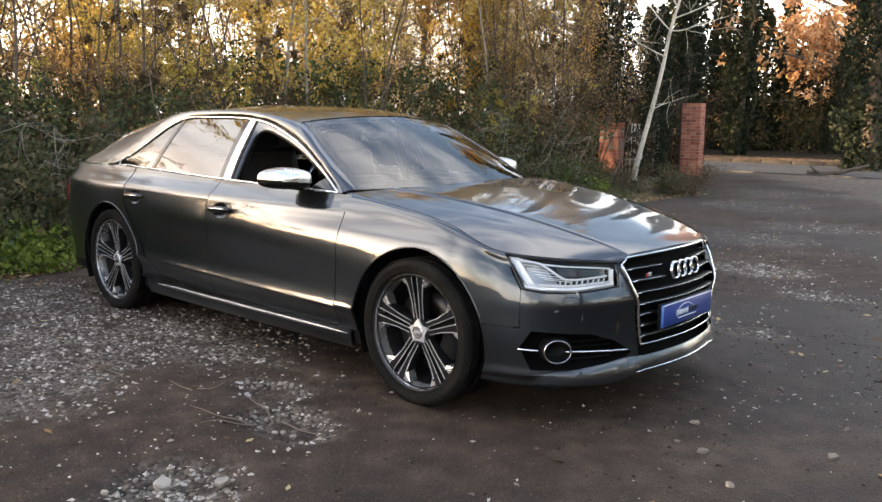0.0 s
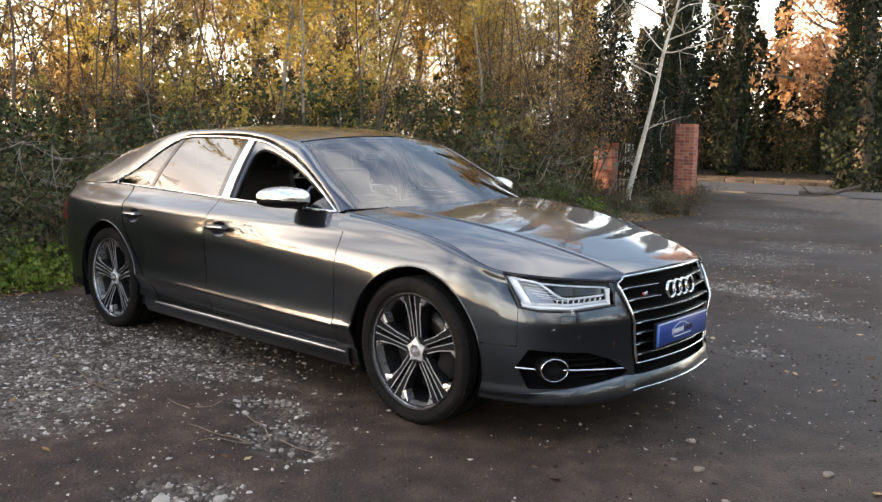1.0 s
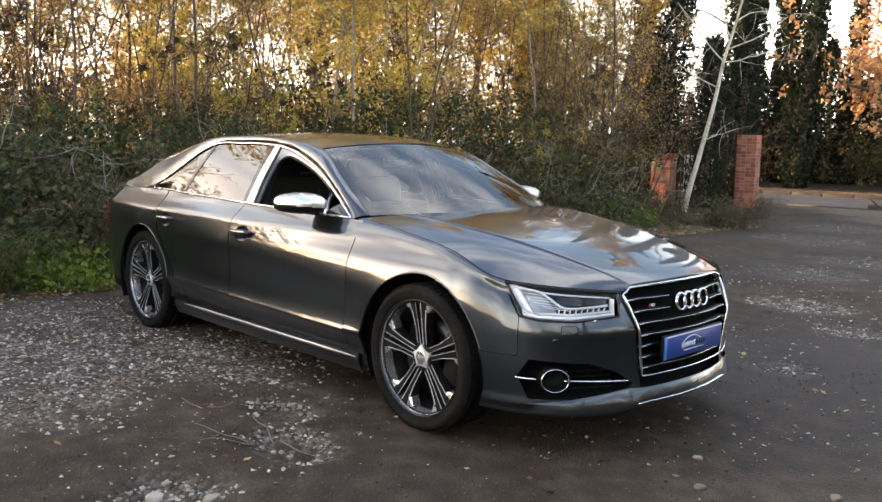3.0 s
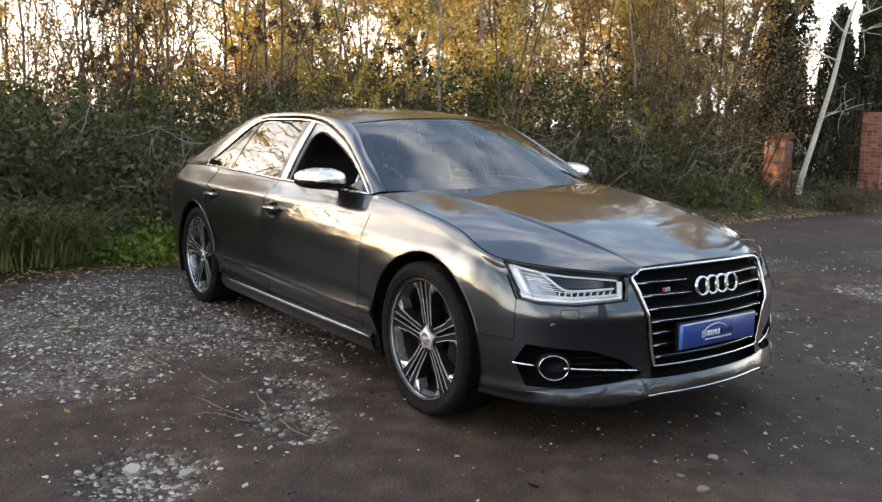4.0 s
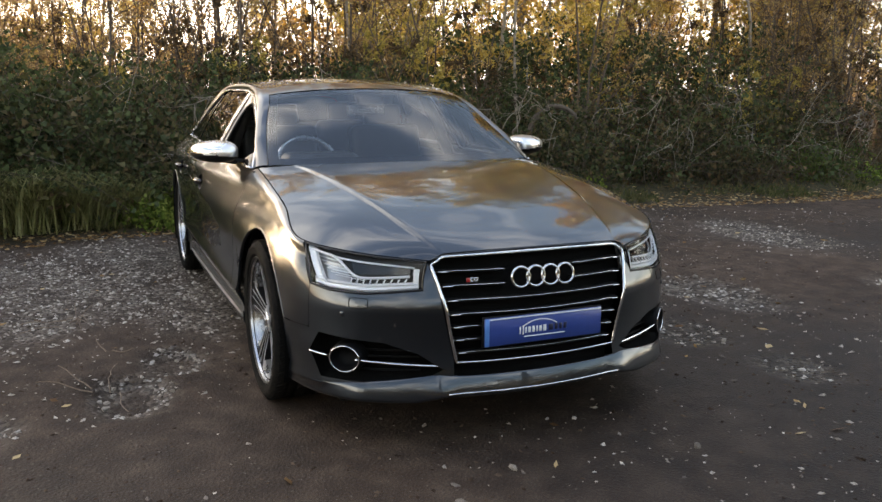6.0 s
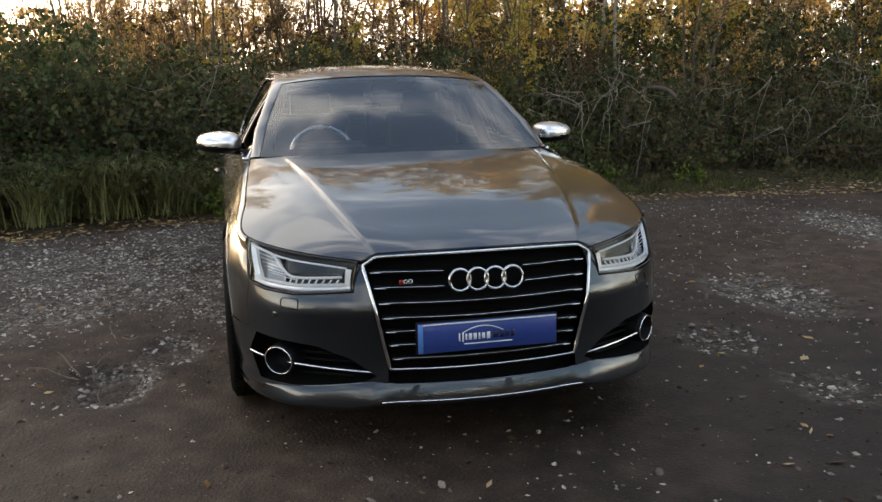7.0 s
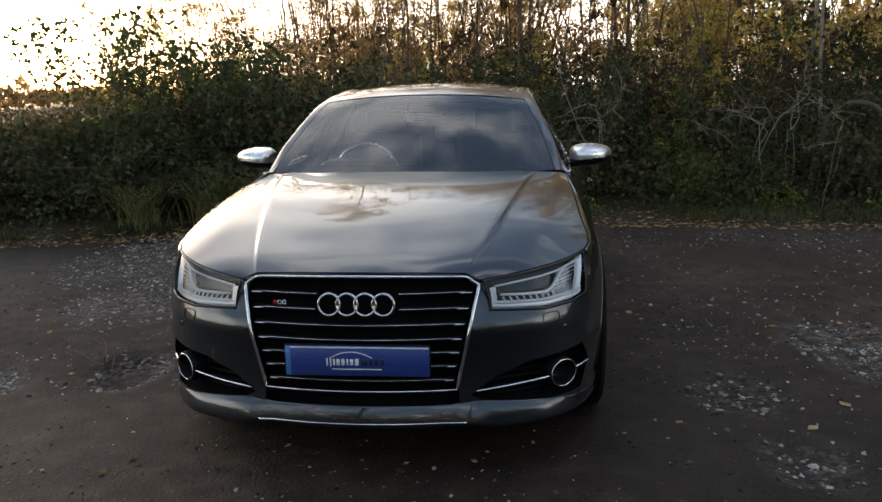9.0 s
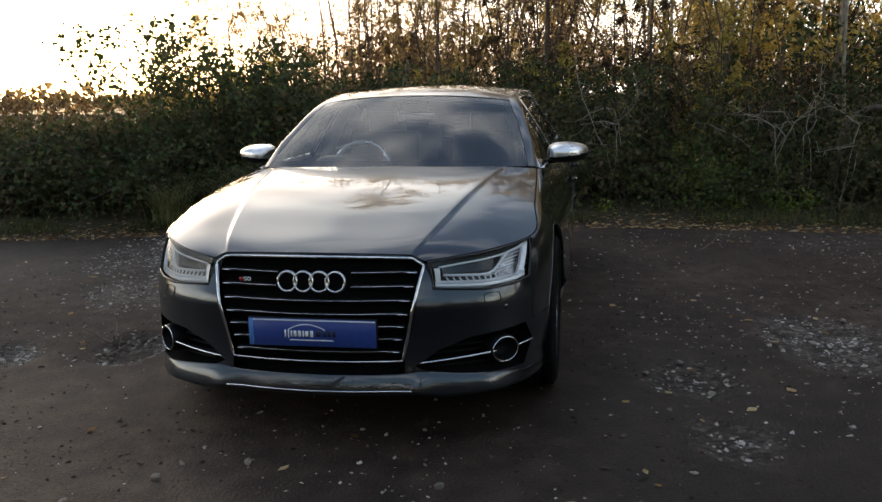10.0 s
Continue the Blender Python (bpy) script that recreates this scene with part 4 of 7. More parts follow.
# ---- grille ----
grille = thing_part("grille", car)
zz = np.linspace(Z_GB - 0.02, Z_GT + 0.01, 12)
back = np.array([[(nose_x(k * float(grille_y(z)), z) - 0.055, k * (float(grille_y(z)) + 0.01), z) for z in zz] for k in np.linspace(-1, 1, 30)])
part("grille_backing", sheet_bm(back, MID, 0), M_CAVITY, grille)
outline = []
for y, z in ((-0.388, Z_GT + 0.012), (-0.432, 0.734), (-0.352, Z_GB), (0.352, Z_GB), (0.432, 0.734), (0.388, Z_GT + 0.012)):
    outline.append((y, z))
outline.append(outline[0])
pts = []
for (y0, z0), (y1, z1) in zip(outline, outline[1:]):
    for k in np.linspace(0, 1, 24, endpoint=False):
        y, z = y0 + (y1 - y0) * k, z0 + (z1 - z0) * k
        if z0 > 0.76 and z1 > 0.76:
            z += 0.010 * (1 - (y / 0.388) ** 2)
        pts.append((nose_x(y, z) + 0.004, y, z))
rad = [0.0042 if z < Z_GB + 0.004 else (0.0066 if z > 0.745 else 0.0072) for _, y, z in pts]
part("grille_frame", tube_bm([(x + (0.010 if z > 0.745 else 0.004), y, z) for x, y, z in pts], rad, 8, closed=True), M_CHROME, grille, "bright metal grille frame")
for k in range(7):
    z = 0.7085 - 0.0522 * k
    w_ = float(grille_y(z)) - 0.018
    gap = 0.150 if k in (0, 1) else 0.0
    spans = ((-w_, -gap), (gap, w_)) if gap else ((-w_, w_),)
    for a, b in spans:
        yv = np.linspace(a, b, 24)
        fin = np.array([[(nose_x(y, z) - d, y, z + dz) for d, dz in ((0.045, 0.003), (0.006, 0.006), (0.008, 0.0), (0.010, -0.006), (0.045, -0.005))] for y in yv])
        slat = part("slat", sheet_bm(fin, MID, 0), M_BLACK, grille)
        for dz in (0.0045,):
            c = [(nose_x(y, z) - 0.003, y, z + dz * (1 - 0.9 * max(0, (abs(y) - w_ * 0.86) / (w_ * 0.14)))) for y in yv]
            part("slat_line", tube_bm(c, 0.0014, 6), M_CHROME, slat)
        for e in ([a, b] if not gap else [a if abs(a) > abs(b) else b]):
            q = [e * (1 - 0.10 * f) for f in np.linspace(0, 1, 6)]
            part("slat_tip", tube_bm([(nose_x(y, z) - 0.001, y, z) for y in q], [0.001, 0.0025, 0.0032, 0.0028, 0.002, 0.001], 6), M_CHROME, slat)
emblem = thing_part("emblem", grille, "four interlocked bright rings")
for k in range(4):
    y = -0.0975 + 0.065 * k
    part("ring", moved(revolve_bm([(0.0385 + 0.0058 * math.cos(a), (0.010 if abs(math.sin(a)) > 0 else 0.010) * math.sin(a)) for a in np.linspace(0, 2 * math.pi, 11)], 48),
                       Matrix.Translation((nose_x(0, 0.682) + 0.012, y, 0.682)) @ Matrix.Rotation(radians(-90), 4, "Z") @ Matrix.Rotation(radians(8), 4, "X")), M_CHROME, emblem)
badge = thing_part("badge", grille, "small red and silver badge, unlettered")
bx = nose_x(0.28, 0.675)
bm = box_bm(0.006, 0.014, 0.017, 0.002, 1)
bmesh.ops.transform(bm, matrix=Matrix.Translation((bx + 0.004, -0.305, 0.680)) @ Matrix.Shear("XZ", 4, (0, 0)), verts=bm.verts)
part("badge_red", bm, M_BADGE, badge)
for dy in (-0.288, -0.271):
    ring = [(bx + 0.004, dy + 0.0065 * math.cos(a), 0.680 + 0.0075 * math.sin(a)) for a in np.linspace(0, 2 * math.pi, 14, endpoint=False)]
    part("badge_bar", tube_bm(ring, 0.0022, 6, closed=True), M_CHROME, badge)

# ---- number plate with plain print shapes ----
plate = thing_part("number_plate", car, "blue dealer plate with a white car outline and plain bars")
px, pz = 0.972, 0.481
part("plate_holder", box_bm(0.014, 0.530, 0.120, 0.004, 2, (px - 0.010, 0, pz)), M_BLACK, plate)
part("plate_face", box_bm(0.006, 0.520, 0.111, 0.002, 1, (px, 0, pz)), M_PLATE, plate)
part("plate_band", box_bm(0.002, 0.018, 0.107, 0.0005, 1, (px + 0.0035, -0.2495, pz)), M_PLATEBAND, plate)
part("plate_edge", box_bm(0.002, 0.500, 0.005, 0.0005, 1, (px + 0.0035, 0.008, pz + 0.050)), M_WHITE, plate)
arc = [(px + 0.004, -0.02 + 0.075 * k, pz + 0.012 + 0.022 * (1 - k * k)) for k in np.linspace(-1, 1, 16)]
part("print_arc", tube_bm(arc, 0.0022, 5), M_WHITE, plate)
for j, (y, w_, h_) in enumerate(((-0.108, 0.006, 0.030), (-0.095, 0.006, 0.036), (-0.083, 0.007, 0.024), (-0.068, 0.012, 0.024), (-0.050, 0.012, 0.024), (-0.034, 0.007, 0.024), (-0.019, 0.012, 0.022), (0.000, 0.014, 0.026))):
    part("print_bar", box_bm(0.002, w_, h_, 0.0006, 1, (px + 0.0038, y, pz - 0.004)), M_WHITE, plate)
for y, w_ in ((0.028, 0.020), (0.052, 0.014), (0.072, 0.012), (0.092, 0.014)):
    part("print_bar", box_bm(0.002, w_, 0.024, 0.0006, 1, (px + 0.0038, y, pz - 0.003)), M_NAVY, plate)
part("print_line", box_bm(0.002, 0.18, 0.004, 0.0005, 1, (px + 0.0038, 0.0, pz - 0.030)), M_WHITE, plate)


# ---- wheels ----
def wheel(x, sg, steer=0.0):
    """Low tyre on a five-spoke rim; built facing +y, then turned to its side."""
    w = thing_part("wheel", car)
    w.matrix_basis = Matrix.Translation((x, (0.798 if x > -1 else 0.806) * sg, HUB)) @ Matrix.Rotation(radians(steer) + (0 if sg > 0 else math.pi), 4, "Z")
    prof = [(0.262, -0.105), (0.285, -0.122), (0.320, -0.135), (0.345, -0.130), (0.357, -0.112)]
    for y in (-0.075, -0.03, 0.03, 0.075):
        prof += [(0.3595, y - 0.018 if y < 0 else y - 0.018), (0.3595, y - 0.006), (0.351, y - 0.004), (0.351, y + 0.004), (0.3595, y + 0.006)]
    prof += [(0.357, 0.108), (0.350, 0.124), (0.338, 0.133), (0.325, 0.1365), (0.322, 0.1345), (0.305, 0.1345), (0.296, 0.130), (0.290, 0.120), (0.283, 0.112), (0.270, 0.105)]
    bm = revolve_bm(prof, 96)
    bmesh.ops.recalc_face_normals(bm, faces=bm.faces)
    part("tyre", bm, M_TYRE, w, "low-profile black tyre, dusty")
    # shoulder tread blocks
    tread = []
    for k in range(84):
        a = 2 * math.pi * k / 84
        for yy, sk in ((0.098, 0.25), (-0.098, -0.25), (0.0, 0.5)):
            tread.append(moved(box_bm(0.018, 0.040 if yy else 0.05, 0.005), Matrix.Rotation(-a, 4, "Y") @ Matrix.Translation((0, yy, 0.3600)) @ Matrix.Rotation(sk, 4, "Z")))
    tagged(part("tread", join_bm(*tread), M_TYRE, w, smooth=False), kind="stuff")
    bm = revolve_bm([(0.2675, 0.055), (0.2735, 0.100), (0.2790, 0.1185)], 96)
    bmesh.ops.recalc_face_normals(bm, faces=bm.faces)
    part("rim_band", bm, M_FLANK, w, "polished outer band of the rim well")
    rim = [(0.255, -0.10), (0.268, 0.050), (0.276, 0.100), (0.281, 0.118), (0.286, 0.124), (0.2885, 0.120), (0.289, 0.112)]
    bm = revolve_bm(rim, 96)
    bmesh.ops.recalc_face_normals(bm, faces=bm.faces)
    part("rim_barrel", bm, M_BARREL, w)
    lip = [(0.2815, 0.1215), (0.2835, 0.1245), (0.2862, 0.1248), (0.2885, 0.121)]
    bm = revolve_bm(lip, 96)
    bmesh.ops.recalc_face_normals(bm, faces=bm.faces)
    part("rim_lip", bm, M_LIP, w, "thin grey rim edge")

    def prism(outline, y_front, y_back, taper=0.0):
        """An outline in (across, out) with front depths per point, as a solid."""
        b = bmesh.new()
        f = [b.verts.new((p[0], yf, p[1])) for p, yf in zip(outline, y_front)]
        k = [b.verts.new((p[0] * (1 + taper), y_back, p[1])) for p in outline]
        b.faces.new(f)
        b.faces.new(k[::-1])
        n = len(f)
        for i in range(n):
            b.faces.new((f[i], k[i], k[(i + 1) % n], f[(i + 1) % n]))
        bmesh.ops.recalc_face_normals(b, faces=b.faces)
        return b

    for k in range(5):
        turn = Matrix.Rotation(-2 * math.pi * k / 5 + radians(4), 4, "Y")
        sp = thing_part("spoke", w)
        # dark centre web of the spoke
        web = [(-0.020, 0.050), (-0.030, 0.150), (-0.050, 0.274), (0.050, 0.274), (0.030, 0.150), (0.020, 0.050)]
        part("web", moved(prism(web, (0.050, 0.056, 0.068, 0.068, 0.056, 0.050), 0.025), turn), M_RIMDARK, sp, smooth=False)
        for m in (-1, 1):
            arm = [(m * 0.030, 0.048), (m * 0.035, 0.150), (m * 0.050, 0.235), (m * 0.060, 0.272), (m * 0.016, 0.2735), (m * 0.011, 0.160), (m * 0.007, 0.056)]
            part("arm", moved(prism(arm, (0.084, 0.091, 0.100, 0.104, 0.104, 0.092, 0.084), 0.045), turn), M_RIMDARK, sp, smooth=False)
            inner = [(0.0312, 0.060, 0.0850), (0.0352, 0.150, 0.0915), (0.0502, 0.232, 0.1003), (0.0602, 0.272, 0.1045)]
            outer = [(0.0335, 0.062, 0.0830), (0.0375, 0.150, 0.0880), (0.0560, 0.218, 0.0930), (0.1000, 0.252, 0.0985)]
            for lo, hi, nm, mt in ((0, 3, "flank", M_RIMDARK), (2, 4, "polished_pad", M_FLANK)):
                b = bmesh.new()
                rows = [[b.verts.new((m * p[0], p[2], p[1])) for p in line[lo:hi]] for line in (inner, outer)]
                rows.append([b.verts.new((m * p[0] * 0.97, 0.045, p[1])) for p in outer[lo:hi]])
                rows.append([b.verts.new((m * p[0] * 0.97, 0.045, p[1])) for p in inner[lo:hi]])
                for r in range(4):
                    for j in range(hi - lo - 1):
                        b.faces.new((rows[r][j], rows[r][j + 1], rows[(r + 1) % 4][j + 1], rows[(r + 1) % 4][j]))
                for j in (0, hi - lo - 1):
                    b.faces.new([row[j] for row in rows])
                bmesh.ops.recalc_face_normals(b, faces=b.faces)
                part(nm, moved(b, turn), mt, sp, "polished outer end of the spoke" if mt is M_FLANK else "", smooth=False)
            edge = [(m * 0.0296, 0.064), (m * 0.0336, 0.150), (m * 0.0488, 0.235), (m * 0.0526, 0.235), (m * 0.0364, 0.150), (m * 0.0322, 0.064)]
            part("rib", moved(prism(edge, (0.0862, 0.0932, 0.1020, 0.1020, 0.0932, 0.0862), 0.080), turn), M_RIM, sp, "polished spoke rib", smooth=False)
            rib = [(m * 0.0078, 0.064), (m * 0.0118, 0.160), (m * 0.0168, 0.270), (m * 0.0198, 0.270), (m * 0.0146, 0.160), (m * 0.0104, 0.064)]
            part("rib", moved(prism(rib, (0.0875, 0.095, 0.1065, 0.1065, 0.095, 0.0875), 0.080), turn), M_RIM, sp, "polished spoke rib", smooth=False)
    part("hub", moved(revolve_bm([(0.070, 0.045), (0.066, 0.075), (0.052, 0.086), (0.040, 0.089), (0.034, 0.090)], 40), Matrix()), M_RIMDARK, w)
    star = [((0.064 if k % 2 == 0 else 0.043) * math.sin(math.pi * k / 5 + radians(4)), (0.064 if k % 2 == 0 else 0.043) * math.cos(math.pi * k / 5 + radians(4))) for k in range(10)]
    part("hub_star", prism(star, [0.097 - 0.004 * ((k + 1) % 2) for k in range(10)], 0.070), M_RIM, w, "silver five-pointed hub", smooth=False)
    part("cap", revolve_bm([(0.034, 0.080), (0.0335, 0.099), (0.031, 0.1015), (0.027, 0.1005), (0.001, 0.1025)], 36), M_ALU, w, "silver wheel centre cap")
    for k in range(4):
        ring = [(-0.0135 + 0.009 * k + 0.0062 * math.cos(a), 0.1030, 0.0062 * math.sin(a)) for a in np.linspace(0, 2 * math.pi, 12, endpoint=False)]
        part("cap_ring", tube_bm(ring, 0.0010, 5, closed=True, up=(0, 1, 0)), M_CHROME, w)
    for k in range(5):
        a = 2 * math.pi * (k + 0.5) / 5
        part("bolt", moved(revolve_bm([(0.011, 0.06), (0.011, 0.082), (0.008, 0.085), (0.001, 0.085)], 10), Matrix.Translation((0.056 * math.sin(a), 0, 0.056 * math.cos(a)))), M_RIMDARK, w)
    part("brake_disc", revolve_bm([(0.09, 0.005), (0.10, 0.02), (0.195, 0.02), (0.195, -0.01), (0.10, -0.012)], 60), M_DISC, w)
    cal = [[((r) * math.cos(a), y, r * math.sin(a)) for r, y in ((0.115, 0.045), (0.160, 0.052), (0.215, 0.046), (0.225, 0.0), (0.215, -0.05))] for a in np.linspace(radians(-32 if sg > 0 else 148), radians(32 if sg > 0 else 212), 14)]
    part("brake_caliper", sheet_bm(np.array(cal), (0, -0.2, 0), 0.01), M_RIMDARK, w)


wheel(AX_F, -1, 0)
wheel(AX_F, 1, 0)
wheel(AX_R, -1)
wheel(AX_R, 1)


# ---- cabin ----
def pad(x, y, z, w, d, h, lean=0.0, name="", mt=M_LEATHER, parent=None, bevel=0.05):
    part(name, box_bm(d, w, h, bevel, 4, (x, y, z), Matrix.Rotation(radians(lean), 4, "Y")), mt, parent)


part("cabin_floor", box_bm(3.0, 1.6, 0.04, 0.01, 1, (-1.9, 0, 0.33)), M_BLACK, car)
dash = [[(-0.42 + 0.0 * abs(y), y, 0.985 - 0.02 * abs(y)), (-0.72, y, 1.000 - 0.03 * y * y), (-0.98, y, 0.975 - 0.03 * y * y), (-1.06, y, 0.90), (-1.04, y, 0.60)] for y in np.linspace(-0.76, 0.76, 30)]
part("dashboard", sheet_bm(np.array(dash), (-0.6, 0, 0.4), 0), M_LEATHER, car)
part("instrument_hood", box_bm(0.22, 0.42, 0.10, 0.045, 4, (-0.98, -0.36, 0.985)), M_LEATHER, car)
wheel_c, wheel_t = Vector((-1.22, -0.37, 0.93)), Matrix.Rotation(radians(-24), 4, "Y")
steer = thing_part("steering_wheel", car)
ring = [tuple(wheel_c + wheel_t @ Vector((0, 0.185 * math.cos(a), 0.185 * math.sin(a)))) for a in np.linspace(0, 2 * math.pi, 36, endpoint=False)]
part("steering_rim", tube_bm(ring, 0.015, 8, closed=True, up=(1, 0, 0)), M_ALU, steer)
part("airbag_boss", box_bm(0.05, 0.17, 0.14, 0.03, 3, tuple(wheel_c), wheel_t), M_LEATHER, steer)
part("column", tube_bm([tuple(wheel_c), (-0.95, -0.37, 0.82)], 0.05, 12), M_LEATHER, steer)
for yy in (-0.37, 0.37):
    for xx, row in ((-1.62, "front"), (-2.55, "rear")):
        seat = thing_part(row + "_seat", car, "black leather seat")
        pad(xx + 0.05, yy, 0.52, 0.52, 0.52, 0.16, -6, "cushion", parent=seat)
        pad(xx - 0.27, yy, 0.84, 0.50, 0.15, 0.62, -16, "backrest", parent=seat)
        pad(xx - 0.385, yy, 1.20, 0.27, 0.09, 0.17, -10, "headrest", parent=seat, bevel=0.035)
        for d in (-0.06, 0.06):
            part("headrest_post", tube_bm([(xx - 0.355, yy + d, 1.06), (xx - 0.375, yy + d, 1.16)], 0.006, 6), M_CHROME, seat)
part("headlining", sheet_bm(bowed(np.linspace(0.285, 0.735, 30), ROOF_C, power=2.4) * (1, 0.98, 1) - (0, 0, 0.035), (-1.6, 0, 2.6), 0), M_FABRIC, car)
part("parcel_shelf", box_bm(0.6, 1.3, 0.03, 0.01, 1, (-3.25, 0, 1.02)), M_LEATHER, car)
part("bulkhead", box_bm(0.03, 1.5, 0.6, 0.01, 1, (-3.0, 0, 0.72)), M_BLACK, car)
for sg in (-1, 1):
    part("door_card", box_bm(2.2, 0.03, 0.62, 0.012, 2, (-1.75, 0.80 * sg, 0.645)), M_LEATHER, car)
    for x0, x1, z0 in ((-1.70, -1.80, 1.36),):
        part("b_post", tube_bm([(-1.70, 0.77 * sg, 0.93), (-1.70, 0.65 * sg, 1.2), (-1.69, 0.555 * sg, 1.35)], 0.040, 10), M_LEATHER, car)
part("sensor_housing", box_bm(0.10, 0.17, 0.06, 0.022, 3, (-1.16, 0, 1.335), Matrix.Rotation(radians(25), 4, "Y")), M_BLACK, car)
part("interior_mirror", box_bm(0.035, 0.24, 0.065, 0.015, 3, (-1.22, 0, 1.265)), M_ALU, car)
for sg in (-1, 1):
    pts = [(-0.50, -0.05 * sg - 0.02, 1.020)] + [(-0.52 - 0.015 * k, -0.02 + sg * 0.10 * k, 1.031 - 0.0035 * k) for k in range(1, 6)]
    part("wiper", tube_bm(pts, 0.007, 6), M_BLACK, car)


# ---- ground ----
def edge_x(y):
    """Where the yard meets the verge under the thicket."""
    return np.interp(y, [-20, -12, -8, -3.9, -1.7, 0.0, 2.0, 4.4, 7.3, 9.5, 10.9, 11.6, 14.7, 18, 22], [-1.5, -2.2, -3.0, -4.0, -4.9, -5.05, -5.05, -4.85, -4.45, -4.45, -4.35, -5.0, -5.6, -7.0, -12])


# worn hollows with loose stones: x, y, radius along x, radius along y, depth
HOLLOWS = [(-0.69, -1.25, 0.24, 0.15, 0.045), (-0.25, -1.47, 0.29, 0.18, 0.060), (0.02, -2.19, 0.28, 0.27, 0.055), (-0.05, 1.58, 0.26, 0.24, 0.022),
           (-0.80, 2.42, 0.55, 0.36, 0.035), (-0.2, 4.0, 0.55, 0.40, 0.025), (-1.05, 6.1, 0.7, 0.6, 0.02), (-0.95, 7.6, 0.8, 0.6, 0.02), (-2.6, 4.6, 0.9, 0.5, 0.02),
           (-2.6, 9.7, 0.9, 0.9, 0.02), (0.58, 3.15, 0.35, 0.25, 0.015), (0.70, 1.68, 0.22, 0.2, 0.012), (-3.0, 12.2, 1.2, 0.9, 0.02)]
GRAVEL = [(-2.5, -1.7, 1.1, 0.75), (-1.9, -0.95, 1.0, 0.55), (-3.6, -1.3, 1.2, 0.8), (-1.65, -2.1, 0.7, 0.5), (-3.2, -2.6, 1.2, 0.8), (-2.6, 4.4, 1.3, 0.8), (-4.2, 3.4, 0.8, 1.2)]


def axis_steps(lo, hi, step, far):
    inner = np.arange(lo, hi + step / 2, step)
    out, d = [], step
    x = hi
    while x < far:
        d *= 1.17
        x += d
        out.append(x)
    out = np.array(out)
    return np.r_[(lo + hi) - out[::-1], inner, out]


def fbm(x, y, scale, seed=0.0):
    return noise.fractal(Vector((x * scale, y * scale, seed)), 1.0, 2.0, 4)


def build_ground():
    xs, ys = axis_steps(-6.0, 3.4, 0.064, 1800), axis_steps(-3.8, 6.6, 0.064, 1800)
    nx, ny = len(xs), len(ys)
    verts, gravel, verge, damp_shade, pale = [], [], [], [], []
    for x in xs:
        for y in ys:
            near = abs(x) < 25 and abs(y) < 40
            z = 0.0
            g = v = w = q_pale = 0.0
            if near:
                z = 0.010 * fbm(x, y, 0.55) + 0.0035 * fbm(x, y, 4.0, 3.0)
                n1 = fbm(x, y, 2.2, 7.0)
                for hx, hy, rx, ry, dep in HOLLOWS:
                    q = math.hypot((x - hx) / rx, (y - hy) / ry) + 0.28 * n1
                    if q < 1.25:
                        k = max(0.0, 1 - q / 1.15)
                        z -= dep * min(1.0, 1.8 * k)
                        g = max(g, min(1.0, 2.2 * k) * ((0.15 + 0.85 * min(1.0, max(0.0, (q - 0.45) / 0.25))) if -2.0 < hy < -1.0 else 1.0))
                for hx, hy, rx, ry in GRAVEL:
                    q = math.hypot((x - hx) / rx, (y - hy) / ry) + 0.45 * n1
                    g = max(g, (1.0 if hy < 0 else 0.3) * min(0.85, 1.6 * max(0.0, 1 - q)))
                d = float(edge_x(y)) - x + 0.25 * n1
                if -0.3 < d and y < 30:
                    v = min(1.0, max(0.0, (d + 0.25) / 0.6))
                    z += 0.10 * min(1.0, max(0.0, d / 0.9)) * (1 + 0.4 * n1)
                # flat under the tyres
                for tx in (AX_F, AX_R):
                    for ty in (-0.834, 0.834):
                        q = math.hypot((x - tx) / 0.25, (y - ty) / 0.25)
                        if q < 1.6:
                            z *= min(1.0, max(0.0, q - 0.6))
                q_pale = min(1.0, max(0.0, (y - float(np.interp(x, [-7.2, -5.4, -3.9, -2.3, -0.3, 6.0], [17.0, 16.2, 14.8, 12.8, 9.8, 6.8]))) / 2.6 + 0.5)) if x > -7.5 else 0.0
                # besides damp patches, shade ahead of the car's nose is painted into this mask
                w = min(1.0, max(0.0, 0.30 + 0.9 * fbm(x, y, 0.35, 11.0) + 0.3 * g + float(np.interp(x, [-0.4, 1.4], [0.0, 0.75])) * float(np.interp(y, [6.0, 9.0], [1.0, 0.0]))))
            verts.append((x, y, z))
            gravel.append(g)
            verge.append(v)
            damp_shade.append(w)
            pale.append(q_pale)
    faces = [(i * ny + j, (i + 1) * ny + j, (i + 1) * ny + j + 1, i * ny + j + 1) for i in range(nx - 1) for j in range(ny - 1)]
    me = bpy.data.meshes.new("ground")
    me.from_pydata(verts, [], faces)
    for name, data in (("gravel", gravel), ("verge", verge), ("damp_shade", damp_shade), ("pale", pale)):
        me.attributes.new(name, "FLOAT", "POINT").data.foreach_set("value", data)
    me.polygons.foreach_set("use_smooth", [True] * len(me.polygons))
    return me


